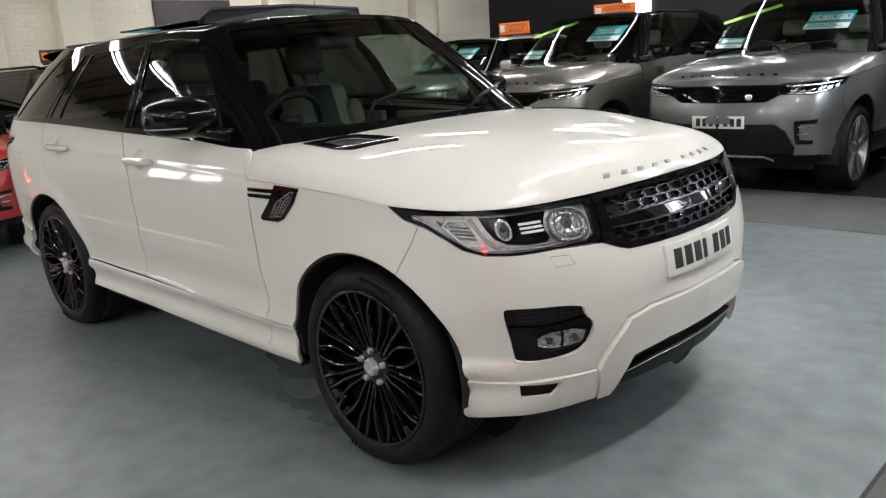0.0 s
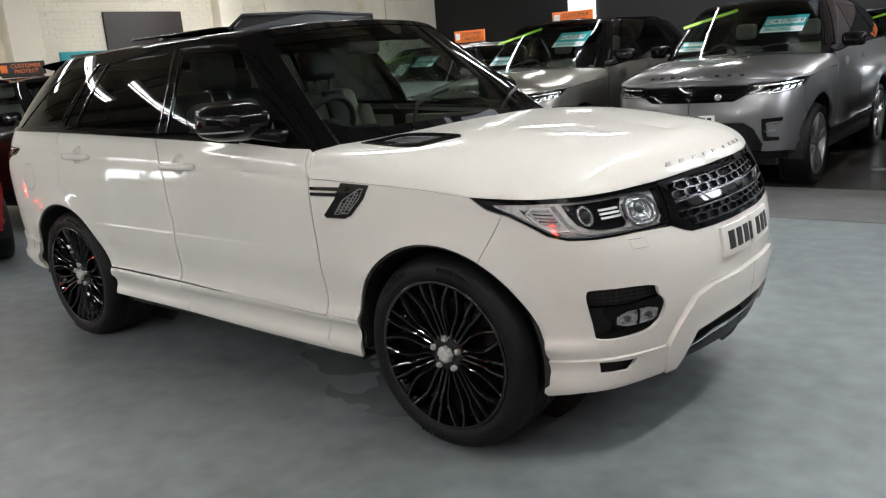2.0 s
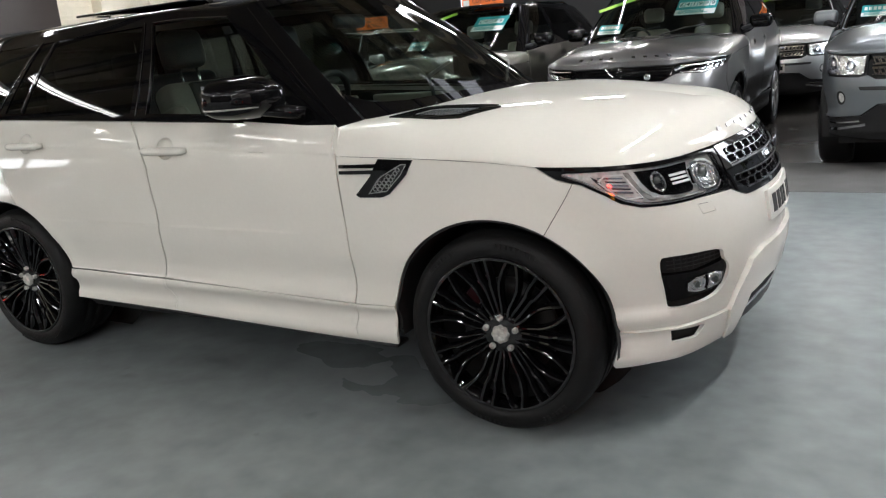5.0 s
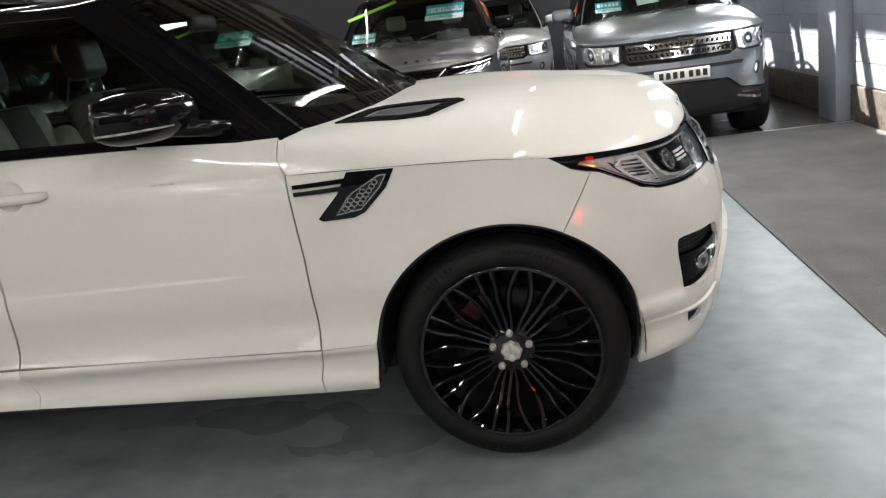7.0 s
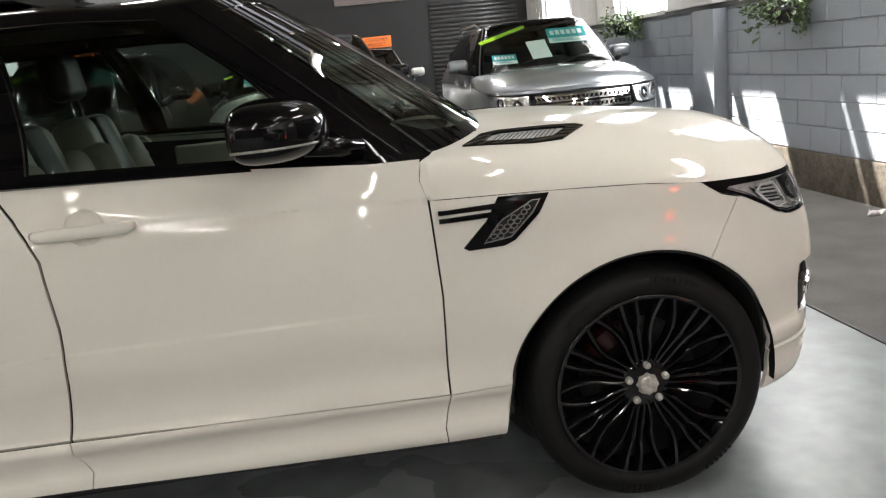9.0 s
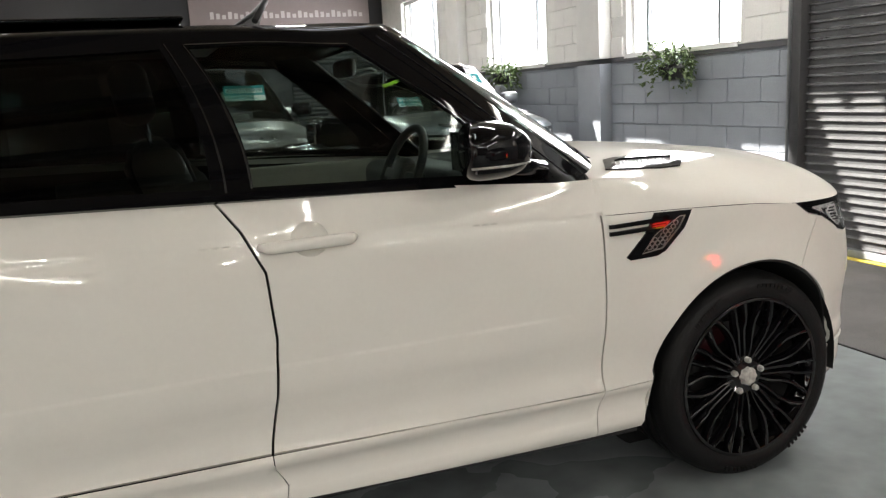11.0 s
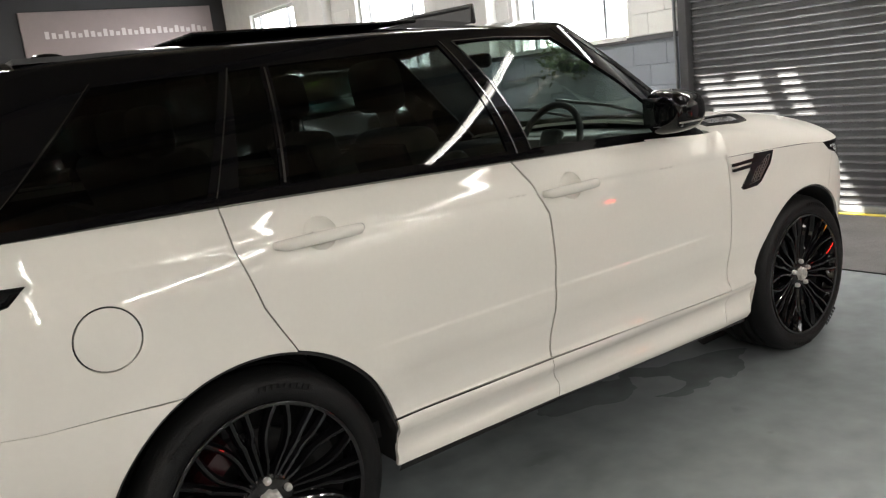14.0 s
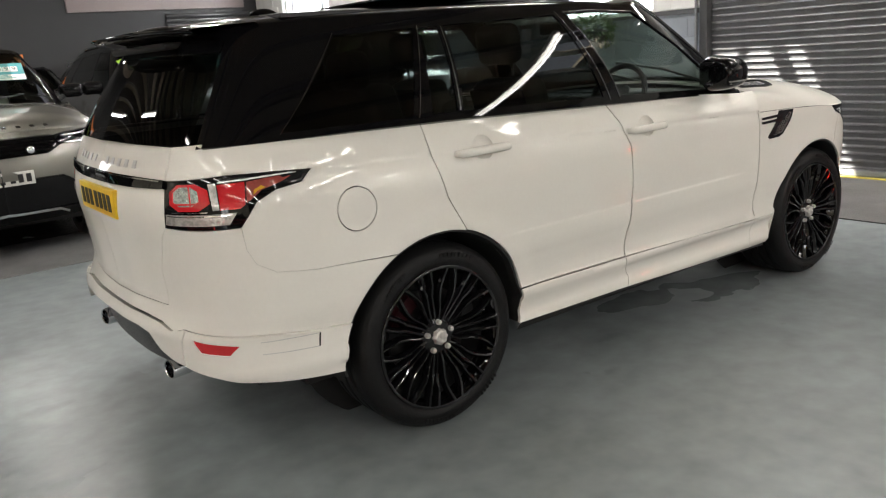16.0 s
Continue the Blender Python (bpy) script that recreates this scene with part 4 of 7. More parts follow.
def wheel_parts(car, x, y, side, steer=0.0):
    """A black multi-spoke wheel: rim with tyre, spokes, cap and nuts, brake disc and red caliper. Outer face towards side."""
    rim_prof = [(0.292, -0.030), (0.303, -0.034), (0.306, -0.026), (0.300, -0.010), (0.288, 0.0), (0.284, 0.06), (0.275, 0.10), (0.275, 0.22), (0.30, 0.25)]
    rim = part("wheel", lathe_bm(rim_prof, 96), WHEELBLACK, car, "gloss black multi-spoke alloy wheel", at=pose(x, y, 0.402, 0, 0, steer + (0 if side < 0 else 180)) @ Matrix.Scale(1.014, 4))
    tyre = [(0.300, -0.022), (0.312, -0.032), (0.330, -0.036), (0.350, -0.034), (0.369, -0.025), (0.383, -0.009), (0.391, 0.010), (0.395, 0.035), (0.396, 0.060), (0.388, 0.062), (0.388, 0.070), (0.396, 0.072),
            (0.397, 0.120), (0.389, 0.122), (0.389, 0.130), (0.397, 0.132), (0.397, 0.180), (0.389, 0.182), (0.389, 0.190), (0.396, 0.192), (0.394, 0.235), (0.384, 0.262), (0.35, 0.275), (0.30, 0.262)]
    part("tyre", lathe_bm(tyre, 96), RUBBER, rim, "wide black low-profile tyre")
    # raised sidewall lettering, as plain bars
    bars = []
    for a0, k in ((62, 9), (118, 7), (250, 8), (300, 6)):
        for i in range(k):
            a = radians(a0 + i * 3.2)
            bars.append(moved(box(-0.0055, 0.0055, -0.0412, -0.038, -0.008, 0.008), pose(0.352 * math.cos(a), 0, 0.352 * math.sin(a), 0, 90 - math.degrees(a) - 0, 0)))
    tagged(part("sidewall_mark", merge(*bars), RUBBER, rim), kind="stuff")
    # faceted spokes: seven almond loops and between them seven narrow-necked pairs
    loop = [(0.058, 0.010, 0.010, 0.0080), (0.095, 0.013, 0.002, 0.0075), (0.130, 0.021, -0.005, 0.0070), (0.165, 0.0315, -0.010, 0.0072), (0.205, 0.0360, -0.014, 0.0076), (0.245, 0.0315, -0.018, 0.0080), (0.292, 0.0195, -0.022, 0.0090)]
    neck = [(0.058, 0.0095, 0.014, 0.0078), (0.110, 0.0115, 0.006, 0.0080), (0.165, 0.0125, -0.002, 0.0085), (0.195, 0.0135, -0.008, 0.0090), (0.215, 0.0195, -0.013, 0.0080), (0.245, 0.0225, -0.018, 0.0080), (0.292, 0.0245, -0.022, 0.0090)]
    for i in range(14):
        bm = None
        for sgn in (-1, 1):
            b = bmesh.new()
            rings = []
            rows = (loop, neck)[i % 2]
            lane, depth, girth = (pchip([row[0] for row in rows], [row[k] for row in rows]) for k in (1, 2, 3))
            for j in range(13):
                r = 0.058 + 0.234 * j / 12
                c, yy, w = sgn * lane(r), depth(r), girth(r) * 1.55
                section = [(1.0, 0.022), (0.96, 0.006), (0.40, -0.0085), (0.08, -0.0105), (-0.40, -0.0085), (-0.96, 0.006), (-1.0, 0.022)]
                rings.append([b.verts.new((c + dx * w, yy + dy, r)) for dx, dy in section])
            for p, q in zip(rings, rings[1:]):
                for j in range(7):
                    b.faces.new((p[j], p[(j + 1) % 7], q[(j + 1) % 7], q[j]))
            b.faces.new(rings[0]), b.faces.new(rings[-1][::-1])
            bmesh.ops.recalc_face_normals(b, faces=b.faces)
            moved(b, pose(0, 0, 0, 0, i * 360 / 14 + 14))
            bm = b if bm is None else merge(bm, b)
        part("twin_spoke", bm, WHEELBLACK, rim)
    part("hub", lathe_bm([(0.0, -0.006), (0.036, -0.004), (0.056, -0.001), (0.076, 0.001), (0.086, 0.012), (0.086, 0.06)], 40), WHEELBLACK, rim)
    cap = lathe_bm([(0.0, -0.020), (0.018, -0.022), (0.026, -0.024), (0.032, -0.018), (0.035, 0.0)], 48)
    for v in cap.verts:
        a = math.atan2(v.co.z, v.co.x)
        v.co.x, v.co.z = v.co.x * (1 + 0.07 * math.cos(8 * a)), v.co.z * (1 + 0.07 * math.cos(8 * a))
    part("centre_cap", cap, CAPMETAL, rim, "worn silver centre cap")
    for i in range(5):
        a = radians(18 + 72 * i)
        nut = lathe_bm([(0.0, -0.018), (0.0085, -0.018), (0.0118, -0.013), (0.0118, 0.012)], 8)
        part("wheel_nut", moved(nut, pose(0.063 * math.cos(a), 0, 0.063 * math.sin(a))), CAPMETAL, rim)
    part("brake_disc", lathe_bm([(0.09, 0.075), (0.195, 0.075), (0.195, 0.10), (0.09, 0.10)], 64, True), DARKDISC, rim, "dull steel brake disc")
    cal, ring_ = bmesh.new(), []
    for i in range(10):
        a = radians(112 + i * 5.0)
        ring_.append([cal.verts.new((r_ * math.cos(a), y_, r_ * math.sin(a))) for r_, y_ in ((0.145, 0.055), (0.205, 0.055), (0.215, 0.075), (0.215, 0.12), (0.145, 0.12))])
    for p_, q_ in zip(ring_, ring_[1:]):
        for j in range(5):
            cal.faces.new((p_[j], p_[(j + 1) % 5], q_[(j + 1) % 5], q_[j]))
    cal.faces.new(ring_[0]), cal.faces.new(ring_[-1][::-1])
    bmesh.ops.recalc_face_normals(cal, faces=cal.faces)
    part("brake_caliper", cal, RED, rim, "red brake caliper")
    part("barrel", lathe_bm([(0.284, 0.06), (0.27, 0.12), (0.27, 0.20), (0.10, 0.205), (0.0, 0.205)], 48), VOID, rim)
    return rim


def seat_bm(w, back_h, depth):
    """A bucket seat: cushion, bolsters and backrest, facing +x, from its base."""
    b = [box(-0.05, 0.48, -w / 2, w / 2, 0.0, 0.17, 0.06, 4)]
    for s_ in (-1, 1):
        b.append(box(-0.05, 0.46, s_ * w / 2 - 0.06, s_ * w / 2 + 0.05, 0.03, 0.23, 0.05, 4))
    back = [box(-0.09, 0.07, -w / 2 + 0.02, w / 2 - 0.02, 0.0, back_h, 0.06, 4)]
    for s_ in (-1, 1):
        back.append(box(-0.07, 0.13, s_ * (w / 2 - 0.02) - 0.06, s_ * (w / 2 - 0.02) + 0.05, 0.05, back_h * 0.80, 0.055, 4))
    for p in back:
        moved(p, pose(-0.04, 0, 0.10, 0, -18))
        b.append(p)
    return merge(*b)


def bars_on(name, surf, parent, material, items, lift, thick=0.004, **kw):
    """Small raised marks on a surface, joined into one part."""
    vs, fs, ns, k = [], [], [], 0
    for poly in items:
        v, f, n = sheet(surf, poly, lift=lift, thick=thick, step=0.03, **kw)
        vs.append(v), ns.append(n)
        fs += [tuple(i + k for i in t) for t in f]
        k += len(v)
    return part(name, mesh(name, np.concatenate(vs), fs, material, np.concatenate(ns)), None, parent)


def both_bars(name, surf, parent, material, items, lift, thick=0.004, **kw):
    ob = bars_on(name, surf, parent, material, items, lift, thick, **kw)
    me = ob.data.copy()
    for v in me.vertices:
        v.co.y = -v.co.y
    me.flip_normals()
    part(name, me, None, parent)
    return ob


HANDLES = ((-1.755, -1.478, 1.125), (-2.80, -2.512, 1.158))
CUPS = [disc((u0 + u1) / 2 + 0.005, z_ + 0.005, 0.055, 28, 0.050) for u0, u1, z_ in HANDLES]


def hero():
    car = thing("sport_utility_car", pose(0, 0, 0), "pearl white SUV with black roof, glass and wheels", "car")
    P = lambda name, poly, **k: panel(name, car, k.pop("material", WHITE), shell, poly, **{**S, **k})
    # flank panels
    P("front_wing", [(0.196, 1.046), (0.0, float(shut(0.0))), (-0.29, float(shut(-0.29))), (-0.6475, 1.0915)] + WD[3:] + [(-0.445, 0.482)] + FA(170, 62)[1:] + [(0.2143, 0.8053), (0.2634, 0.8843), (0.3304, 0.9843), (0.27, 1.0)])
    P("sill_end", SILLW + [(-0.47, 0.30)] + [(-0.445, 0.482)])
    P("wing_corner", [(-0.632, 1.088), (-0.651, 1.091), (-0.667, 1.15), (-0.657, 1.205), (-0.640, 1.20), (-0.640, 1.14)], lift=-0.004, gap=0.0)
    P("front_door", WD + DD[::-1] + [(-1.2, 1.244), (-0.80, 1.216)], gap=0.0042, creases=crease_lines(), holes=(CUPS[0],))
    P("sill_cover", SILLW[::-1] + [(-1.2, 0.49)] + SILLD + [(-1.2, 0.317)])
    P("rear_door", DD + [(-2.481, 0.506)] + RA(13.2, 73)[1:-1] + DQ[::-1] + [(-2.4, 1.290)], gap=0.0042, creases=crease_lines(), holes=(CUPS[1],))
    P("rear_sill_cover", SILLD[::-1] + [(-2.1, 0.502), (-2.481, 0.506), (-2.478, 0.42), (-2.492, 0.342)])
    flap = disc(-3.288, 1.02, 0.082, 32)
    P("rear_quarter", DQ + RA(74, 116)[1:] + BUMPLINE + TL[4::-1] + TL[:6:-1] + [(-4.03, 1.30), (-3.75, 1.315), (-3.4, 1.312)], gap=0.0008, creases=crease_lines(), holes=(disc(-3.288, 1.02, 0.085, 32),))
    part("fuel_flap", mesh("fuel_flap", *[(lambda q: (q[0], q[1], WHITE, q[2]))(sheet(shell, flap, **S))][0]), None, car, "round fuel filler flap")
    fogh = rounded([(0.585, 0.70), (0.62, 0.712), (0.88, 0.702), (0.885, 0.655), (0.925, 0.622), (0.895, 0.545), (0.835, 0.515), (0.64, 0.512), (0.615, 0.53)], 2)
    sloth = [(0.640, 0.435), (0.802, 0.427), (0.768, 0.384), (0.650, 0.386)]
    wash = [(0.785, 0.872), (0.86, 0.868), (0.872, 0.836), (0.797, 0.836)]
    top_fin = [(0.448, 0.440), (0.60, 0.445), (0.80, 0.445), (0.95, 0.443)]
    P("front_bumper", FA(62, 6)[:] + top_fin + [(0.975, 0.49), (1.01, 0.56), (1.06, 0.615), (1.17, 0.635), (1.52, 0.645), (1.52, 0.846), (1.25, 0.844), (1.10, 0.848), (1.06, 0.860), (1.0, 0.886)]
      + HL_LOW[::-1][1:7] + [(0.331, 0.984), (0.264, 0.884), (0.2148, 0.805)], holes=(fogh, shrunk(wash, -0.0006)), gap=0.0006)
    P("washer_cover", wash, thick=0.006, gap=0.0008)
    P("bumper_lip", top_fin[::-1] + FA(5, -12)[1:] + [(0.456, 0.295), (0.60, 0.315), (0.86, 0.322), (0.97, 0.323)], holes=(sloth,), lift=0.010, thick=0.014)
    P("bumper_blade", [(0.953, 0.44), (0.973, 0.323), (1.03, 0.325), (1.065, 0.40), (1.105, 0.462), (1.29, 0.482), (1.52, 0.488), (1.52, 0.640), (1.17, 0.630), (1.065, 0.608), (1.018, 0.555), (0.98, 0.49)], lift=0.018, thick=0.05)
    fin_r = [(-3.352, 0.588), (-3.50, 0.594), (-3.667, 0.614), (-3.965, 0.632), (-4.03, 0.636)]
    low_r = [(-4.06, 0.50), (-4.0, 0.485), (-3.8, 0.450), (-3.6, 0.420)]
    refl = [(-3.958, 0.608), (-3.771, 0.586), (-3.812, 0.549), (-3.924, 0.560)]
    P("rear_bumper", RA(117, 156) + fin_r + [(-4.08, 0.62), (-4.2, 0.640), (-4.35, 0.645), (-4.73, 0.645), (-4.73, 0.688), (-4.185, 0.70)] + GATE[::-1][1:] + [(-3.868, 1.016)] + BUMPLINE[::-1][:-1], gap=0.0008)
    P("bumper_lip", fin_r[::-1] + RA(157, 181) + low_r[::-1], lift=0.012, thick=0.04, holes=(refl,))
    P("bumper_skirt", [(-4.00, 0.634), (-4.02, 0.494), (-4.10, 0.505), (-4.18, 0.535), (-4.25, 0.590), (-4.35, 0.600), (-4.73, 0.603), (-4.73, 0.640), (-4.35, 0.640), (-4.2, 0.636), (-4.085, 0.622)], lift=0.0155, thick=0.05)
    P("rear_valance", [(-4.10, 0.53), (-4.17, 0.455), (-4.30, 0.42), (-4.73, 0.41), (-4.73, 0.625), (-4.3, 0.622), (-4.20, 0.60)], material=TRIM, lift=-0.04)
    panel("rear_reflector", car, REDLENS, shell, refl, step=0.03, lift=0.008, thick=0.02)
    both_bars("bumper_recess", shell, car, TRIM, [band([(-3.482, 0.583), (-3.490, 0.528)], 0.006)], 0.0130, 0.002)
    both_bars("bumper_recess_edge", shell, car, STEEL, [band([(-3.49, 0.582), (-3.60, 0.588), (-3.70, 0.592)], 0.003), band([(-3.49, 0.528), (-3.60, 0.535), (-3.70, 0.543)], 0.003)], 0.0128, 0.002)
    whole("tailgate", car, WHITE, shell, [(-4.73, 1.305), (-4.03, 1.30), (-4.042, 1.186)] + GATE + [(-4.73, 0.69)], **S)
    # bonnet with vents
    vent = [(-0.525, 0.20), (-0.45, 0.355), (-0.39, 0.38), (-0.12, 0.36), (-0.095, 0.335), (-0.20, 0.198), (-0.30, 0.182)]
    whole("bonnet", car, WHITE, lid, Q([(-0.640, 0.0), (-0.29, 0.0), (0.0, 0.0), (0.2, 0.0), (0.5, 0.0), (0.8, 0.0), (1.1, 0.0), (1.52, 0.0), (1.52, 1.0), (-0.52, 1.0), (-0.56, 0.6), (-0.60, 0.3), (-0.635, 0.12), (-0.668, 0.055), (-0.660, 0.02)]),
          step=0.028, scale=(1, 0.9), holes=(Q(vent),))
    inner = [(-0.458, 0.235), (-0.415, 0.328), (-0.38, 0.346), (-0.155, 0.328), (-0.225, 0.228), (-0.30, 0.214)]
    panel("bonnet_vent", car, GLOSS, lid, Q(vent), step=0.03, scale=(1, 0.9), holes=(Q(inner),), lift=0.006, thick=0.02, label="gloss black bonnet air vent")
    panel("vent_mesh", car, VENTMESH, lid, Q(inner), step=0.03, scale=(1, 0.9), lift=-0.002, thick=0.0)
    both_bars("vent_slat_row", lid, car, DARKCHROME, [band(Q([(-0.445 + i * 0.016, 0.238), (-0.405 + i * 0.016, 0.322)]), 0.0025) for i in range(1, 14)], 0.000, 0.003)
    # dark inner body, wheel wells, floor pan
    ring = [(0.30, 0.97), (-0.2, 1.0), (-0.64, 1.05), (-0.66, 1.18), (-1.8, 1.24), (-2.9, 1.27), (-3.7, 1.27), (-4.73, 1.27), (-4.73, 0.56), (-4.06, 0.54), (-3.8, 0.49), (-3.6, 0.46), (-3.40, 0.43)]
    P("inner_body", ring + RA(180, 0)[:] + [(-2.45, 0.26), (-0.49, 0.26)] + FA(180, 0) + [(0.47, 0.36), (0.9, 0.36), (1.52, 0.36), (1.52, 0.80), (0.8, 0.86), (0.42, 0.90)], material=VOID, lift=-0.030, thick=0.0, step=0.05, gap=0)
    panel("nose_backing", car, VOID, shell, [(0.18, 1.03), (0.44, 0.88), (1.52, 0.80), (1.52, 1.045)], step=0.05, lift=-0.075, thick=0.0)
    for cx, a in ((0.0, FA), (-2.935, RA)):
        for s_ in (-1, 1):
            v, f = [], []
            for px, pz in a(188, -8, 30):
                v += [(px, s_ * 0.935, pz), (px, s_ * 0.50, pz)]
            f = [(2 * i, 2 * i + 1, 2 * i + 3, 2 * i + 2) for i in range(30)]
            part("wheel_well", mesh("wheel_well", v, f, VOID), None, car)
            part("arch_inner_wall", lathe_bm([(0.0, 0.0), (0.46, 0.0)], 32), VOID, car, at=pose(cx, s_ * 0.52, 0.395))
    panel("arch_liner", car, VOID, shell, arc(0.0, 0.405, 0.4515, -14, 184, 50) + arc(0.0, 0.405, 0.442, 184, -14, 50), step=0.04, lift=-0.010, thick=0.05)
    panel("arch_liner", car, VOID, shell, arc(-2.930, 0.400, 0.4615, -6, 184, 50) + arc(-2.930, 0.400, 0.452, 184, -6, 50), step=0.04, lift=-0.010, thick=0.05)
    part("floor_pan", box(-3.45, 0.45, -0.72, 0.72, 0.27, 0.36, 0.02), VOID, car)
    part("subframe", merge(box(-0.3, 0.3, -0.5, 0.5, 0.18, 0.26, 0.02), box(-3.2, -2.6, -0.5, 0.5, 0.18, 0.26, 0.02), box(-3.62, -3.3, 0.1, 0.6, 0.30, 0.42, 0.04)), VOID, car)
    for s_ in (-1, 1):
        part("side_skirt", moved(box(-2.46, -0.49, s_ * 0.895 - 0.045, s_ * 0.895 + 0.045, 0.268, 0.284, 0.004), pose(0, 0, 0, 0, 1.39)), TRIM, car)
    # headlamps
    hl = HL_LOW + HL_TOP
    panel("headlamp_lens", car, LENS, shell, hl, step=0.03, gap=0.004, lift=-0.001, thick=0.0, label="clear headlamp lens")
    panel("headlamp", car, LAMPBACK, shell, hl, step=0.03, gap=0.002, lift=-0.022, thick=0.02, label="headlamp with black bezel and bright reflectors")
    opening = [(1.0, 1.022), (0.985, 0.925), (0.955, 0.903), (0.80, 0.899), (0.64, 0.897), (0.56, 0.900), (0.505, 0.916), (0.455, 0.942), (0.37, 0.985), (0.292, 1.012), (0.300, 1.020), (0.40, 1.021), (0.67, 1.022), (0.80, 1.025)]
    panel("headlamp_rim", car, GLOSS, shell, hl, step=0.03, gap=0.003, lift=0.0005, thick=0.020, holes=(opening,))
    both_bars("headlamp_edge", shell, car, CHROME, [band(shrunk(opening, 0.005)[1:11], 0.0045)], -0.007, 0.005)
    # black bezel round the small projector
    panel("lamp_bezel", car, GLOSS, shell, [(0.575, 1.014), (0.588, 0.975), (0.612, 0.942), (0.65, 0.925), (0.72, 0.919), (0.80, 0.921), (0.815, 0.935), (0.805, 0.965), (0.815, 0.990), (0.84, 1.020), (0.67, 1.016)], step=0.03, lift=-0.014, thick=0.008)
    panel("light_guide", car, TAILCLEAR, shell, [(0.985, 0.930), (0.95, 0.909), (0.80, 0.904), (0.66, 0.903), (0.60, 0.911), (0.56, 0.940), (0.538, 0.985), (0.530, 1.013), (0.548, 1.013), (0.560, 0.985), (0.580, 0.948), (0.615, 0.922), (0.66, 0.914), (0.80, 0.915), (0.93, 0.920)], step=0.03, lift=-0.010, thick=0.010)
    both_bars("reflector_blade", shell, car, CHROME, [band([(0.425, 0.998), (0.52, 0.994)], 0.006), band([(0.455, 0.972), (0.535, 0.966)], 0.008), band([(0.475, 0.948), (0.545, 0.943)], 0.007), band([(0.51, 0.925), (0.575, 0.921)], 0.006)], -0.012, 0.008)
    both_bars("reflector_cup", shell, car, CLEARLENS, [band([(0.425, 0.985), (0.455, 1.006), (0.525, 1.006), (0.548, 0.965), (0.575, 0.925), (0.515, 0.922), (0.468, 0.948), (0.425, 0.985)], 0.006)], -0.010, 0.008)
    both_bars("reflector_shade", shell, car, DARKCHROME, [[(0.40, 1.004), (0.415, 0.985), (0.44, 0.962), (0.448, 0.965), (0.43, 0.990)], band([(0.452, 0.985), (0.53, 0.980)], 0.005), band([(0.47, 0.960), (0.54, 0.955)], 0.005)], -0.014, 0.006)
    both_bars("bezel_louvre", shell, car, CLEARLENS, [band([(0.715, z_), (0.800, z_ + 0.002)], 0.008) for z_ in (0.958, 0.972, 0.986)], -0.009, 0.005)
    for (u, v, r, ry) in ((0.652, 0.972, 0.030, 0.036), (0.897, 0.962, 0.080, 0.055)):
        square = lambda k: rounded([(u - r * k, v - ry * k), (u + r * k, v - ry * k), (u + r * k, v + ry * k), (u - r * k, v + ry * k)], 2) if r > 0.05 else disc(u, v, r * k, 28, ry * k)
        lip = 0.86 if r > 0.05 else 0.76
        panel("projector_ring", car, CHROME if r > 0.05 else FACET, shell, square(1.0), step=0.02, holes=(square(lip),), lift=-0.006, thick=0.03)
        panel("projector_bowl", car, FACET if r > 0.05 else DARKCHROME, shell, square(lip), step=0.02, lift=-0.013, thick=0.0)
        if r > 0.05:
            panel("inner_ring", car, CHROME, shell, square(0.70), step=0.02, holes=(square(0.60),), lift=-0.008, thick=0.02)
        c = shell(np.array([u]), np.array([v]))[0]
        for s_ in (-1, 1):
            b = bmesh.new()
            bmesh.ops.create_uvsphere(b, u_segments=20, v_segments=12, radius=min(r, ry) * 0.50)
            for f in b.faces:
                f.smooth = True
            du = shell(np.array([u + 0.01]), np.array([v]))[0] - shell(np.array([u - 0.01]), np.array([v]))[0]
            inward = Vector((-abs(du[1]), abs(du[0]), 0)).normalized() * (min(r, ry) * 0.50 + 0.004)
            moved(b, pose(c[0] + inward.x, (c[1] + inward.y) * -s_, c[2]))
            part("projector", b, DARKLENS, car, "dark glassy projector lens")
    # grille
    panel("grille_backing", car, VOID, shell, GRILLE, step=0.04, lift=-0.045, thick=0.0)
    gin = [(1.065, 1.020), (1.052, 0.905), (1.115, 0.868), (1.25, 0.864), (1.52, 0.866), (1.52, 1.036), (1.25, 1.032)]
    whole("grille_frame", car, GLOSS, shell, GRILLE[:5] + [(1.53, 0.848), (1.53, 0.866)] + gin[4:1:-1] + gin[1::-1] + [gin[6], (1.53, 1.036), (1.53, 1.052), GRILLE[7]], step=0.03, lift=0.004, thick=0.04, label="gloss black grille surround")
    whole("grille_bar", car, GLOSS, shell, [(1.055, 0.945), (1.053, 0.928), (1.25, 0.926), (1.53, 0.928), (1.53, 0.962), (1.25, 0.960), (1.06, 0.955)], step=0.03, lift=0.0, thick=0.03)
    both_bars("grille_trim", shell, car, GRILLEMETAL, [band([(1.06, 0.960), (1.25, 0.965), (1.52, 0.967)], 0.004), band([(1.055, 0.926), (1.25, 0.922), (1.52, 0.924)], 0.004), band([(1.12, 0.872), (1.25, 0.869), (1.52, 0.871)], 0.004)], 0.006, 0.006)
    cells = []
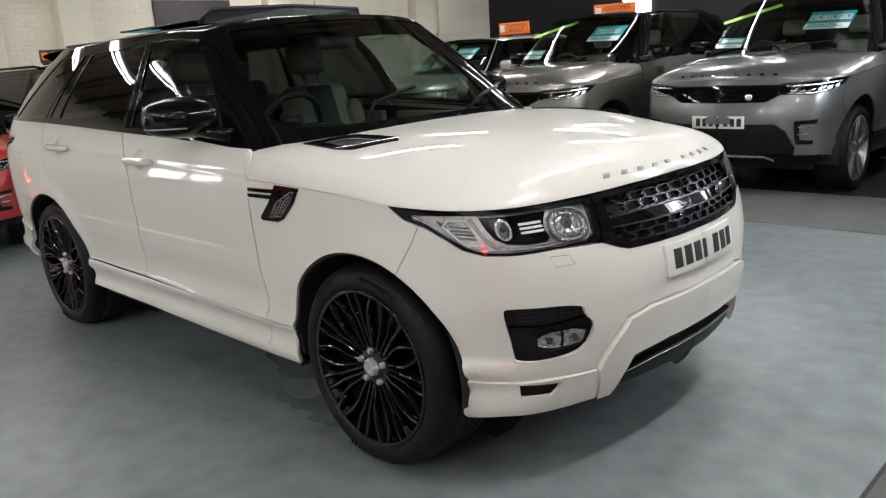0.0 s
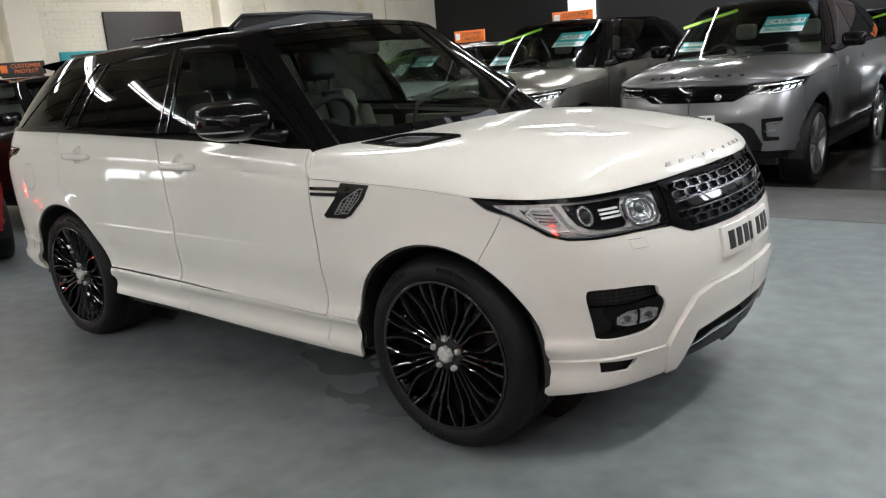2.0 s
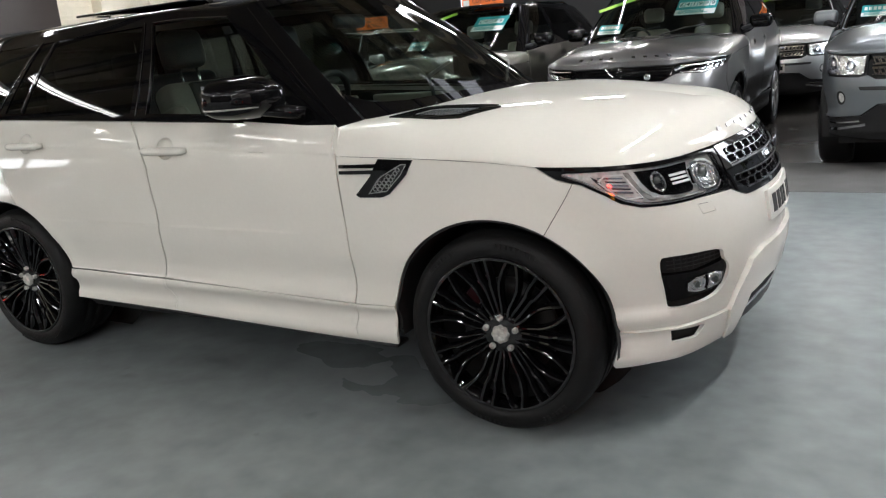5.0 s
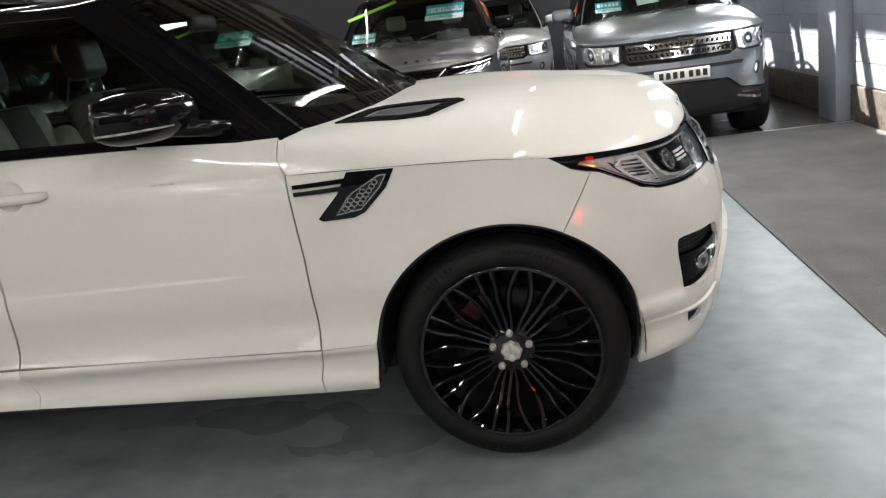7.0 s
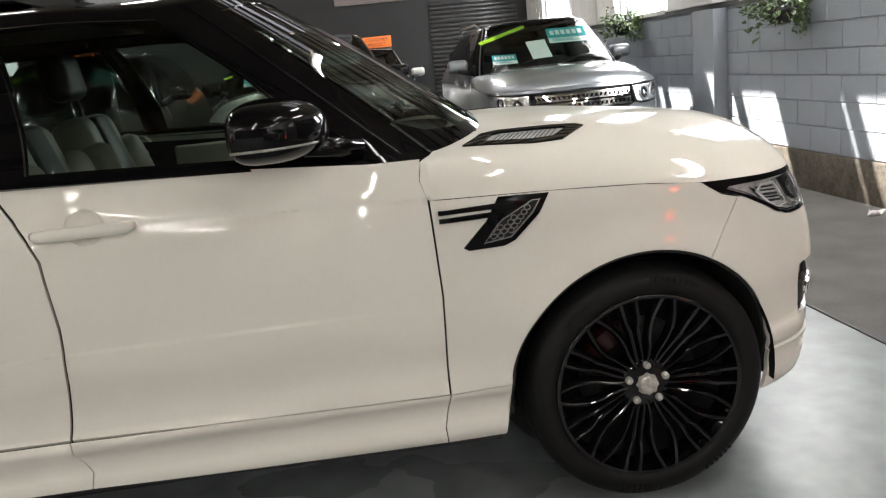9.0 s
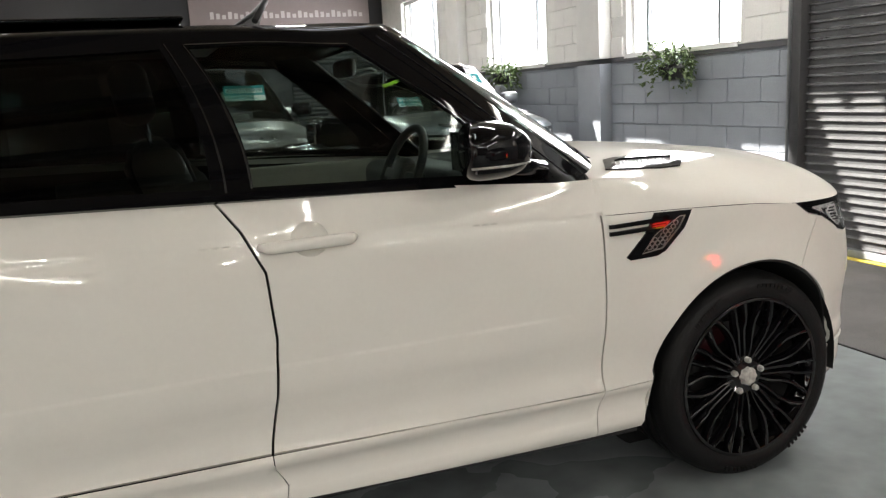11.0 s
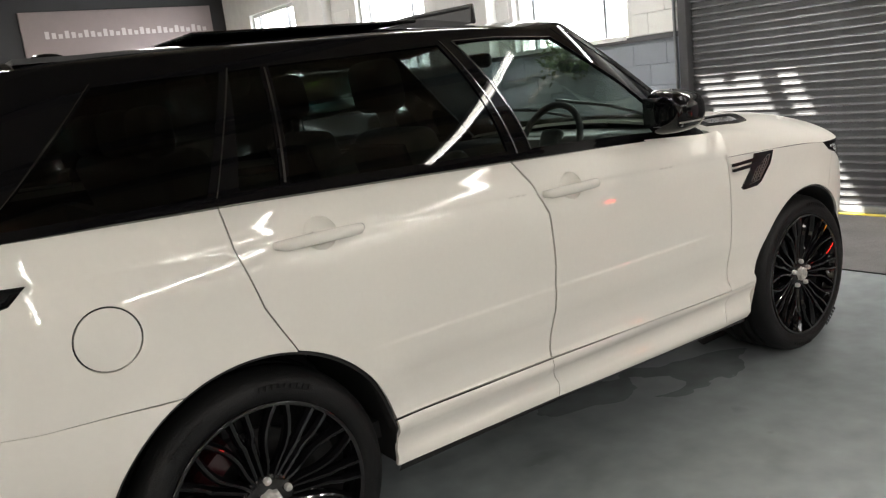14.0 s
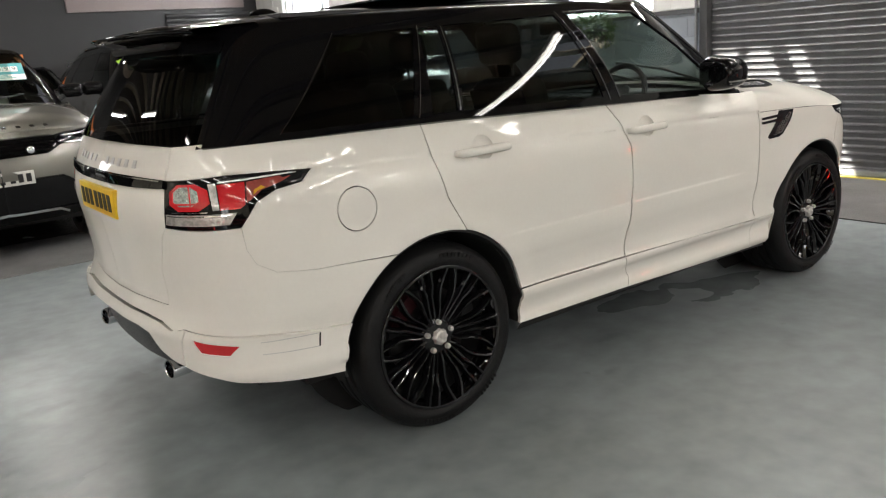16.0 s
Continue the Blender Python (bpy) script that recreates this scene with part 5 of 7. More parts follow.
    for v0, h_ in ((0.884, 0.0155), (0.911, 0.0155), (0.985, 0.0155), (1.013, 0.0155)):
        odd = v0 in (0.911, 1.013)
        for j in range(6):
            u = 1.124 + j * 0.080 + (0.040 if odd else 0.0)
            if u > 1.50:
                continue
            shape = lambda k: [(u - 0.053 * k, v0), (u - 0.028 * k, v0 + h_ * k), (u + 0.028 * k, v0 + h_ * k), (u + 0.053 * k, v0), (u + 0.028 * k, v0 - h_ * k), (u - 0.028 * k, v0 - h_ * k)]
            cells.append((shape(1.0), shape(0.87)))
    vs, fs, ns, k = [], [], [], 0
    for o, i_ in cells:
        v, f, n = sheet(shell, o, step=0.05, holes=(i_,), lift=-0.010, thick=0.02)
        for vv, ff, nn in ((v, f, n), mirrored(v, f, n)):
            vs.append(vv), ns.append(nn)
            fs += [tuple(a + k for a in t) for t in ff]
            k += len(vv)
    part("grille_mesh", mesh("grille_mesh", np.concatenate(vs), fs, GRILLEMETAL, np.concatenate(ns)), None, car, "honeycomb grille mesh")
    gb = shell(np.array([1.52 - 0.27]), np.array([0.945]))[0]
    part("badge", moved(lathe_bm([(0.0, -0.006), (0.030, -0.005), (0.034, 0.0), (0.034, 0.01)], 28), pose(0, 0, 0, 0, 0, 0)), DARKCHROME, car, "small oval badge", at=pose(gb[0] + 0.012, -gb[1], 0.945, 0, 0, 100))
    # bonnet lettering as plain chrome bars
    marks = []
    for i in range(5):
        u = 1.50 - i * 0.098
        marks.append(Q([(u - 0.017, 0.066), (u + 0.014, 0.066), (u + 0.014, 0.098), (u - 0.017, 0.098)]))
    for mark in marks[1:]:
        both_bars("bonnet_mark", lid, car, STEEL, [mark], 0.005, 0.005, scale=(1, 0.6))
    bars_on("bonnet_mark", lid, car, STEEL, marks[:1], 0.005, 0.005, scale=(1, 0.6))
    # front plate with bars
    plate_f = whole("number_plate", car, PLATE_W, shell, [(1.262, 0.712), (1.40, 0.712), (1.525, 0.712), (1.525, 0.826), (1.40, 0.826), (1.262, 0.826)], "white front number plate", step=0.04, lift=0.013, thick=0.013)
    for yy in (-0.195, -0.130, -0.065, 0.0, 0.082, 0.147, 0.212):
        u_ = 1.52 - abs(yy)
        v, f, n = sheet(shell, [(u_ - 0.022, 0.735), (u_ + 0.022 if abs(yy) > 0.03 else 1.52, 0.735), (u_ + 0.022 if abs(yy) > 0.03 else 1.52, 0.805), (u_ - 0.022, 0.805)], step=0.05, lift=0.015, thick=0.003)
        if yy > 0:
            v, f, n = mirrored(v, f, n)
        part("plate_bar", mesh("plate_bar", v, f, INK, n), None, plate_f)
    # fog lamp pockets, slot, intake
    panel("fog_pocket", car, VOID, shell, shrunk(fogh, -0.01), step=0.03, lift=-0.055, thick=0.0)
    panel("fog_surround", car, GLOSS, shell, [(0.60, 0.637), (0.75, 0.634), (0.90, 0.648), (0.922, 0.622), (0.89, 0.552), (0.835, 0.545), (0.64, 0.535), (0.612, 0.55)], step=0.03, lift=-0.010, thick=0.05)
    panel("fog_lamp", car, FACET, shell, rounded([(0.70, 0.612), (0.885, 0.617), (0.870, 0.560), (0.70, 0.555)], 1), step=0.03, lift=-0.004, thick=0.02, label="clear twin fog lamp")
    for u_ in (0.742, 0.838):
        bowl = rounded([(u_ - 0.040, 0.562), (u_ + 0.036, 0.563), (u_ + 0.036, 0.610), (u_ - 0.040, 0.608)], 1)
        panel("fog_bowl", car, CHROME, shell, bowl, step=0.02, lift=-0.001, thick=0.006, holes=(shrunk(bowl, 0.007),))
        panel("fog_bulb", car, DARKLENS, shell, disc(u_, 0.586, 0.012, 16), step=0.02, lift=0.000, thick=0.006)
    both_bars("fog_divider", shell, car, GLOSS, [band([(0.79, 0.613), (0.79, 0.560)], 0.007)], 0.0, 0.004)
    panel("fog_lamp_lens", car, LENS, shell, rounded([(0.695, 0.617), (0.89, 0.622), (0.874, 0.556), (0.695, 0.550)], 1), step=0.03, lift=0.004, thick=0.0)
    mesh_rows = [band([(0.63, v_), (0.90, v_)], 0.004) for v_ in (0.650, 0.665, 0.680, 0.695)] + [band([(u_, 0.640), (u_, 0.705)], 0.004) for u_ in (0.66, 0.69, 0.72, 0.75, 0.78, 0.81, 0.84, 0.87)]
    both_bars("fog_grille", shell, car, TRIM, mesh_rows, -0.030, 0.01)
    panel("slot_back", car, VOID, shell, shrunk(sloth, -0.006), step=0.03, lift=-0.02, thick=0.0)
    whole("intake_backing", car, VOID, shell, [(1.02, 0.32), (1.08, 0.50), (1.52, 0.50), (1.52, 0.30)], step=0.04, lift=-0.06, thick=0.0)
    whole("intake_blade", car, DARKBAR, shell, [(1.065, 0.395), (1.05, 0.345), (1.25, 0.345), (1.53, 0.350), (1.53, 0.425), (1.25, 0.418)], step=0.03, lift=-0.002, thick=0.05, label="gloss black lower intake blade")
    both_bars("intake_bar", shell, car, CHROME, [band([(1.075, 0.392), (1.25, 0.412), (1.52, 0.420)], 0.005)], 0.004, 0.006)
    whole("undertray", car, TRIM, shell, [(1.03, 0.335), (1.04, 0.27), (1.53, 0.27), (1.53, 0.345), (1.25, 0.340)], step=0.04, lift=-0.03, thick=0.02)
    # side vent
    vf = [(-0.445, 1.080), (-0.292, 1.075), (-0.325, 1.018), (-0.405, 0.945), (-0.44, 0.932), (-0.545, 0.930), (-0.56, 0.940), (-0.487, 1.012)]
    panel("side_vent", car, GLOSS, shell, vf, step=0.03, lift=0.006, thick=0.012, holes=([(-0.345, 1.060), (-0.318, 1.060), (-0.345, 1.020), (-0.415, 0.955), (-0.50, 0.945), (-0.455, 1.0), (-0.435, 1.015)],), label="gloss black wing vent")
    hole_poly = [(-0.345, 1.060), (-0.318, 1.060), (-0.345, 1.020), (-0.415, 0.955), (-0.50, 0.945), (-0.455, 1.0), (-0.435, 1.015)]
    vs, fs, ns, k = [], [], [], 0
    rings = [(hole_poly, shrunk(hole_poly, 0.0035))]
    for r_ in range(9):
        zc = 0.951 + r_ * 0.0125
        for c_ in range(9):
            u = -0.50 + c_ * 0.0215 + (r_ % 2) * 0.01075
            hexa = [(u + 0.0112 * math.cos(radians(60 * q)), zc + 0.0092 * math.sin(radians(60 * q))) for q in range(6)]
            hin = [(u + 0.0088 * math.cos(radians(60 * q)), zc + 0.0070 * math.sin(radians(60 * q))) for q in range(6)]
            if inside(np.array(hexa), shrunk(hole_poly, 0.002)).all():
                rings.append((hexa, hin))
    for side_ in (0, 1):
        vs, fs, ns, k = [], [], [], 0
        for o, i_ in rings:
            v, f, n = sheet(shell, o, step=0.05, holes=(i_,), lift=0.005, thick=0.004)
            vv, ff, nn = mirrored(v, f, n) if side_ else (v, f, n)
            vs.append(vv), ns.append(nn)
            fs += [tuple(a + k for a in t) for t in ff]
            k += len(vv)
        part("vent_honeycomb", mesh("vent_honeycomb", np.concatenate(vs), fs, STEEL, np.concatenate(ns)), None, car, "bright honeycomb mesh")
    panel("vent_void", car, VOID, shell, hole_poly, step=0.03, lift=0.001, thick=0.0)
    for z_ in (1.051, 1.028):
        panel("vent_blade", car, GLOSS, shell, [(-0.626, z_ - 0.006), (-0.626, z_ + 0.007), (-0.40, z_ + 0.012), (-0.42, z_ - 0.004)], step=0.03, lift=0.012, thick=0.010)
    # door handles
    for (u0, u1, z_), cup in zip(HANDLES, CUPS):
        mid = np.mean(np.array(cup), axis=0)
        v, f, n = sheet(shell, cup, step=0.012, thick=0.0)
        depth = np.clip(1 - ((v[:, 0] - mid[0]) / 0.056) ** 2 - ((v[:, 2] - mid[1]) / 0.050) ** 2, 0, 1)
        v = v - n * (0.022 * np.sqrt(depth))[:, None]
        for vv, ff in ((v, f), mirrored(v, f, n)[:2]):
            part("handle_cup", mesh("handle_cup", vv, ff, WHITE), None, car)
        us = np.linspace(u0, u1, 15)
        t_ = np.linspace(-1, 1, 15)
        base = shell(us, np.full(15, z_ - 0.004) + 0.004 * (us - u0))
        lift_ = 0.027 * (1 - np.abs(t_) ** 14)
        rr = [float(0.010 + 0.0060 * (1 - abs(q) ** 10)) for q in t_]
        for s_ in (1, -1):
            bar = tube([(p[0], (p[1] - l_) * s_, p[2]) for p, l_ in zip(base, lift_)], rr, 12)
            for q in bar.verts:
                q.co.z = z_ - 0.004 + (q.co.z - (z_ - 0.004)) * 1.15
            part("handle", bar, WHITE, car, "body-coloured door handle")
    # mirrors
    for s_ in (-1, 1):
        def skin(x_, y_, z_, grow=1.0):
            """The mirror's shell: blunt behind, drawn out to a low nose in front."""
            sq = lambda a, p: math.copysign(abs(a) ** p, a)
            xx, yy, zz = sq(x_, 0.55) * grow, sq(y_, 0.62) * grow, sq(z_, 0.70) * grow
            fore = max(xx, 0.0)
            return Vector((-1.055 + xx * (0.165 if xx > 0 else 0.083) - 0.05 * (yy + 1) / 2, s_ * (1.050 + yy * 0.118 - 0.05 * fore * fore),
                           1.340 + zz * 0.086 * (1.0 - 0.14 * yy) * (1 - 0.25 * fore * fore) - 0.006 * fore * fore))

        head = bmesh.new()
        bmesh.ops.create_uvsphere(head, u_segments=40, v_segments=24, radius=1)
        for v in head.verts:
            v.co = skin(*v.co)
        for f in head.faces:
            f.smooth = True
        bmesh.ops.recalc_face_normals(head, faces=head.faces)
        m = part("door_mirror", head, GLOSS, car, "gloss black door mirror")
        angles = np.linspace(radians(22), radians(135), 24)
        sv_ = [skin(math.cos(a) * math.sqrt(1 - q * q), math.sin(a) * math.sqrt(1 - q * q), q, g_) for a in angles for q, g_ in ((-0.34, 0.995), (-0.35, 1.025), (-0.43, 1.025), (-0.44, 0.995))]
        sf_ = [(4 * i + j, 4 * i + j + 1, 4 * i + j + 5, 4 * i + j + 4) for i in range(23) for j in range(3)]
        part("indicator", mesh("indicator", sv_, sf_, TAILCLEAR), None, m, "clear indicator strip")
        part("mirror_base", tube([(-0.83, s_ * 0.915, 1.255), (-0.90, s_ * 0.96, 1.272), (-0.985, s_ * 1.01, 1.290)], [0.034, 0.028, 0.030], 12), GLOSS, m)
        part("mirror_glass", box(-1.155, -1.150, s_ * 1.055 - 0.095, s_ * 1.055 + 0.095, 1.285, 1.400, 0.002), DARKCHROME, m)
    # glasshouse
    Hs = dict(step=0.04, scale=(0.5, 0.5))
    H = lambda name, poly, m=GLOSS, **k: panel(name, car, m, house, poly, **{**Hs, "thick": 0.012, **k})
    screen = [(9.05, 0.03), (11, 0.02), (11, 0.955), (10, 0.955), (9.10, 0.945)]
    winF = [(6.15, 0.05), (7.62, 0.05), (7.80, 0.17), (7.99, 0.56), (7.97, 0.93), (6.52, 0.91)]
    winR = [(5.24, 0.05), (6.0, 0.05), (6.30, 0.90), (5.30, 0.86)]
    winC = [(5.06, 0.05), (5.21, 0.05), (5.265, 0.86), (5.12, 0.85)]
    winQ = [(3.40, 0.04), (4.90, 0.04), (5.08, 0.85), (4.24, 0.84)]
    winB = [(0, 0.03), (1.9, 0.03), (2.1, 0.80), (1.0, 0.82), (0, 0.82)]
    whole("windscreen", car, SCREEN, house, screen, thick=0.0, lift=-0.003, label="windscreen of clear glass", **Hs)
    H("front_window", winF, PANE, thick=0.0, lift=-0.004)
    H("rear_window", winR, PRIVACY, thick=0.0, lift=-0.004)
    H("rear_corner_window", winC, PRIVACY, thick=0.0, lift=-0.004)
    H("quarter_window", winQ, PRIVACY, thick=0.0, lift=-0.002)
    whole("rear_screen", car, PRIVACY, house, winB, thick=0.0, lift=-0.002, **Hs)
    H("side_frame", [(2.05, -0.02), (8.0, -0.02), (9.0, -0.02), (9.06, 0.5), (9.08, 1.0), (8, 1.0), (6, 1.0), (4, 1.0), (2.2, 1.0)], holes=(winF, winR, winC, winQ), step=0.04)
    whole("scuttle", car, TRIM, house, [(9.0, -0.10), (11, -0.14), (11, 0.03), (9.05, 0.03)], thick=0.01, lift=0.0, **Hs)
    whole("frit_band", car, GLOSS, house, [(9.05, 0.02), (10, 0.012), (11, 0.010), (11, 0.065), (10, 0.075), (9.6, 0.09), (9.30, 0.13), (9.07, 0.22)], thick=0.0, lift=0.001, **Hs)
    whole("header", car, GLOSS, house, [(9.10, 0.94), (10, 0.95), (11, 0.95), (11, 1.0), (9.08, 1.0)], thick=0.01, **Hs)
    whole("tailgate_top", car, GLOSS, house, [(0, 0.81), (1.0, 0.81), (2.1, 0.79), (2.2, 1.0), (0, 1.0)], thick=0.01, **Hs)
    # dark chrome strips stand in for the bright glint along the rubber seals
    for path in ([(8.50, 0.03), (8.62, 0.5), (8.66, 0.97)], [(6.04, 0.02), (6.36, 0.93)], [(6.14, 0.04), (6.50, 0.92)], [(3.38, 0.02), (4.23, 0.86)], [(4.95, 0.02), (5.12, 0.87)], [(5.225, 0.06), (5.28, 0.85)], [(7.64, 0.05), (7.82, 0.17), (8.01, 0.56), (7.99, 0.94), (6.51, 0.922)]):
        both_bars("window_seal_glint", house, car, DARKCHROME, [band(path, 0.008)], 0.003, 0.006, scale=(0.5, 0.5))
    both_bars("belt_moulding", house, car, GLOSS, [band([(2.2, 0.0), (3, -0.005), (4, -0.005), (5, -0.005), (6, -0.005), (7, -0.005), (8, -0.005), (8.6, 0.0)], 0.05)], 0.010, 0.02, scale=(0.5, 0.5))
    whole("roof", car, GLOSS, roof, [(0, 0), (2, 0), (4, 0), (6, 0), (8, 0), (9, 0), (10, 0), (11, 0), (11, 1), (0, 1)], step=0.05, scale=(0.4, 0.6), thick=0.01, label="gloss black roof")
    # sunroof wind deflector, standing open
    defl = part("sunroof_deflector", merge(tube([(-1.64, -0.55, 1.775), (-1.59, -0.49, 1.842), (-1.56, 0, 1.856), (-1.59, 0.49, 1.842), (-1.64, 0.55, 1.775)], 0.010, 8)), TRIM, car, "raised sunroof wind deflector")
    dv = [(-1.62, -0.54, 1.772), (-1.59, -0.48, 1.840), (-1.56, 0, 1.854), (-1.59, 0.48, 1.840), (-1.62, 0.54, 1.772), (-1.56, 0, 1.775)]
    part("deflector_net", mesh("deflector_net", dv, [(0, 5, 2, 1), (5, 4, 3, 2)], DARKIN, smooth=False), None, defl)
    part("sunroof_panel", box(-2.75, -1.85, -0.46, 0.46, 1.793, 1.806, 0.006), GLOSS, car, "dark glass sunroof panel slid back")
    # spoiler, antenna
    sp = []
    for i in range(21):
        yy = -0.60 + i * 0.06
        w = 1 - (abs(yy) / 0.60) ** 4
        sp.append([(-3.40, yy, 1.752 - 0.03 * (abs(yy) / 0.6) ** 2), (-3.62 - 0.02 * w, yy, 1.742 - 0.03 * (abs(yy) / 0.6) ** 2), (-3.68 - 0.115 * w, yy, 1.716 - 0.012 * (1 - w)), (-3.66 - 0.10 * w, yy, 1.700 - 0.012 * (1 - w)), (-3.55, yy, 1.668)])
    v = [p for r_ in sp for p in r_]
    f = [(i * 5 + j, i * 5 + j + 1, i * 5 + j + 6, i * 5 + j + 5) for i in range(20) for j in range(4)]
    part("spoiler", mesh("spoiler", v, f, GLOSS), None, car, "gloss black tailgate spoiler")
    part("spoiler_recess", box(-3.70, -3.60, -0.36, 0.36, 1.645, 1.672, 0.012), VOID, car)
    fin = bmesh.new()
    bmesh.ops.create_uvsphere(fin, u_segments=20, v_segments=12, radius=1)
    for q in fin.verts:
        q.co = (-3.10 + q.co.x * 0.075, q.co.y * 0.026 * (1.2 - q.co.z * 0.5), 1.770 + max(q.co.z, -0.2) * 0.038)
    for q in fin.faces:
        q.smooth = True
    part("roof_antenna", fin, GLOSS, car, "small black fin antenna")
    # rear lamps, strip, plate, marks
    panel("tail_lamp", car, GLOSS, shell, TL, step=0.03, gap=0.002, lift=0.002, thick=0.02, label="red and clear tail lamp with black surround")
    ring_o = rounded([(-3.825, 1.088), (-4.012, 1.084), (-4.006, 1.174), (-3.835, 1.180)], 1)
    ring_i = rounded([(-3.868, 1.104), (-3.992, 1.100), (-3.988, 1.166), (-3.872, 1.170)], 1)
    panel("lamp_bowl", car, TAILCLEAR, shell, ring_i, step=0.03, lift=0.0030, thick=0.004)
    panel("red_lens", car, REDLENS, shell, ring_o, step=0.03, lift=0.005, thick=0.012, holes=(ring_i,))
    both_bars("lamp_line", shell, car, REDLENS, [band([(-3.868, 1.112), (-3.992, 1.108)], 0.006), band([(-3.905, 1.104), (-3.908, 1.170)], 0.006)], 0.0050, 0.004)
    panel("clear_lens", car, TAILCLEAR, shell, [(-3.795, 1.088), (-3.820, 1.087), (-3.828, 1.176), (-3.797, 1.178)], step=0.03, lift=0.005, thick=0.008)
    panel("red_lens", car, REDLENS, shell, [(-3.705, 1.100), (-3.722, 1.088), (-3.792, 1.088), (-3.794, 1.173), (-3.695, 1.176)], step=0.03, lift=0.004, thick=0.008)
    panel("side_lens", car, PALERED, shell, [(-3.505, 1.183), (-3.57, 1.160), (-3.64, 1.143), (-3.70, 1.104), (-3.690, 1.174), (-3.62, 1.180)], step=0.03, lift=0.004, thick=0.008, label="smoky pale red side lens")
    both_bars("side_marker", shell, car, AMBER, [[(-3.625, 1.150), (-3.655, 1.142), (-3.675, 1.128), (-3.668, 1.146), (-3.640, 1.158)]], 0.0055, 0.003)
    panel("clear_lens", car, TAILCLEAR, shell, [(-3.735, 1.076), (-3.765, 1.036), (-4.042, 1.034), (-4.036, 1.072)], step=0.03, lift=0.005, thick=0.008)
    both_bars("lamp_line", shell, car, CHROME, [band([(-3.75, 1.069), (-4.03, 1.066)], 0.003), band([(-3.84, 1.082), (-4.00, 1.079)], 0.003)], 0.006, 0.003)
    both_bars("lamp_edge", shell, car, CLEARLENS, [band([(-3.50, 1.187), (-3.62, 1.185), (-3.79, 1.179)], 0.005)], 0.006, 0.003)
    whole("tailgate_strip", car, GLOSS, shell, [(-4.035, 1.188), (-4.043, 1.158), (-4.3, 1.150), (-4.74, 1.148), (-4.74, 1.192), (-4.3, 1.190)], step=0.03, lift=0.012, thick=0.02, label="gloss black strip across the tailgate")
    both_bars("strip_trim", shell, car, CHROME, [band([(-4.06, 1.183), (-4.3, 1.184), (-4.73, 1.186)], 0.004)], 0.014, 0.003)
    rx = -3.952
    plate_r = part("number_plate", box(rx - 0.006, rx + 0.02, -0.262, 0.262, 1.012, 1.128, 0.003), PLATE_Y, car, "yellow rear number plate")
    for yy in (-0.195, -0.130, -0.065, 0.0, 0.082, 0.147, 0.212):
        part("plate_bar", box(rx - 0.008, rx - 0.006, yy - 0.022, yy + 0.022, 1.035, 1.105), INK, plate_r)
    for u in (-4.33, -4.41, -4.49, -4.57, -4.65):
        both_bars("tailgate_mark", shell, car, STEEL, [[(u, 1.217), (u + 0.030, 1.217), (u + 0.030, 1.245), (u, 1.245)]], 0.004, 0.006)
    for s_ in (-1, 1):
        part("exhaust_tip", lathe_bm([(0.034, -0.07), (0.036, -0.075), (0.040, -0.07), (0.042, 0.0), (0.040, 0.06), (0.037, 0.068), (0.033, 0.06), (0.030, -0.06)], 28), CHROME, car, "bright steel exhaust tip", at=pose(-3.845, s_ * 0.47, 0.428, 0, 10, -78))
    part("aerial_wire", tube([(-3.30, -0.80, 0.40), (-3.30, -0.80, 0.30)], 0.004, 6), STEEL, car)
    # wipers
    for pts in ([(-0.42, -0.55, 1.232), (-0.60, -0.30, 1.345), (-0.66, 0.02, 1.395)], [(-0.38, 0.05, 1.255), (-0.50, 0.35, 1.335), (-0.60, 0.58, 1.36)]):
        part("wiper", tube(pts, 0.009, 6), TRIM, car)
    # cabin
    for s_ in (-1, 1):
        st = part("front_seat", seat_bm(0.50, 0.66, 0.5), CREAM, car, "cream leather front seat", at=pose(-1.75, s_ * 0.40, 0.67))
        part("seat_stripe", merge(moved(box(0.04, 0.085, -0.09, 0.09, 0.03, 0.64, 0.015, 2), pose(-0.04, 0, 0.10, 0, -18)), moved(box(-0.105, -0.08, -0.20, 0.20, 0.03, 0.64, 0.01, 2), pose(-0.04, 0, 0.10, 0, -18))), SEATDARK, st, "dark centre stripe")
        part("headrest", moved(box(-0.06, 0.06, -0.13, 0.13, 0.0, 0.20, 0.05, 4), pose(-0.27, 0, 0.80, 0, -8)), DARKIN, st, "dark leather headrest")
        for dy in (-0.06, 0.06):
            part("headrest_post", tube([(-0.235, dy, 0.68), (-0.262, dy, 0.83)], 0.007, 8), CHROME, st)
    # bench coloured dark in place of the cabin's dimness behind the privacy glass
    rs = part("rear_bench", merge(moved(box(-0.05, 0.48, -0.62, 0.62, 0, 0.20, 0.06, 4), pose(-2.65, 0, 0.70)), moved(box(-0.08, 0.10, -0.62, 0.62, 0, 0.68, 0.06, 4), pose(-2.72, 0, 0.78, 0, -16))), SEATDARK, car, "rear bench coloured dark for the dim cabin")
    for yy in (-0.40, 0, 0.40):
        part("headrest", moved(box(-0.05, 0.05, -0.13, 0.13, 0.0, 0.17, 0.045, 4), pose(-2.92, yy, 1.42)), DARKIN, rs)
    dash = [box(-0.98, -0.55, -0.72, 0.72, 0.90, 1.205, 0.06, 4), box(-1.05, -0.90, -0.60, -0.20, 1.10, 1.245, 0.04, 4), box(-0.72, -0.40, -0.66, 0.66, 1.10, 1.215, 0.03, 3)]
    part("dashboard", merge(*dash), DARKIN, car, "dark dashboard")
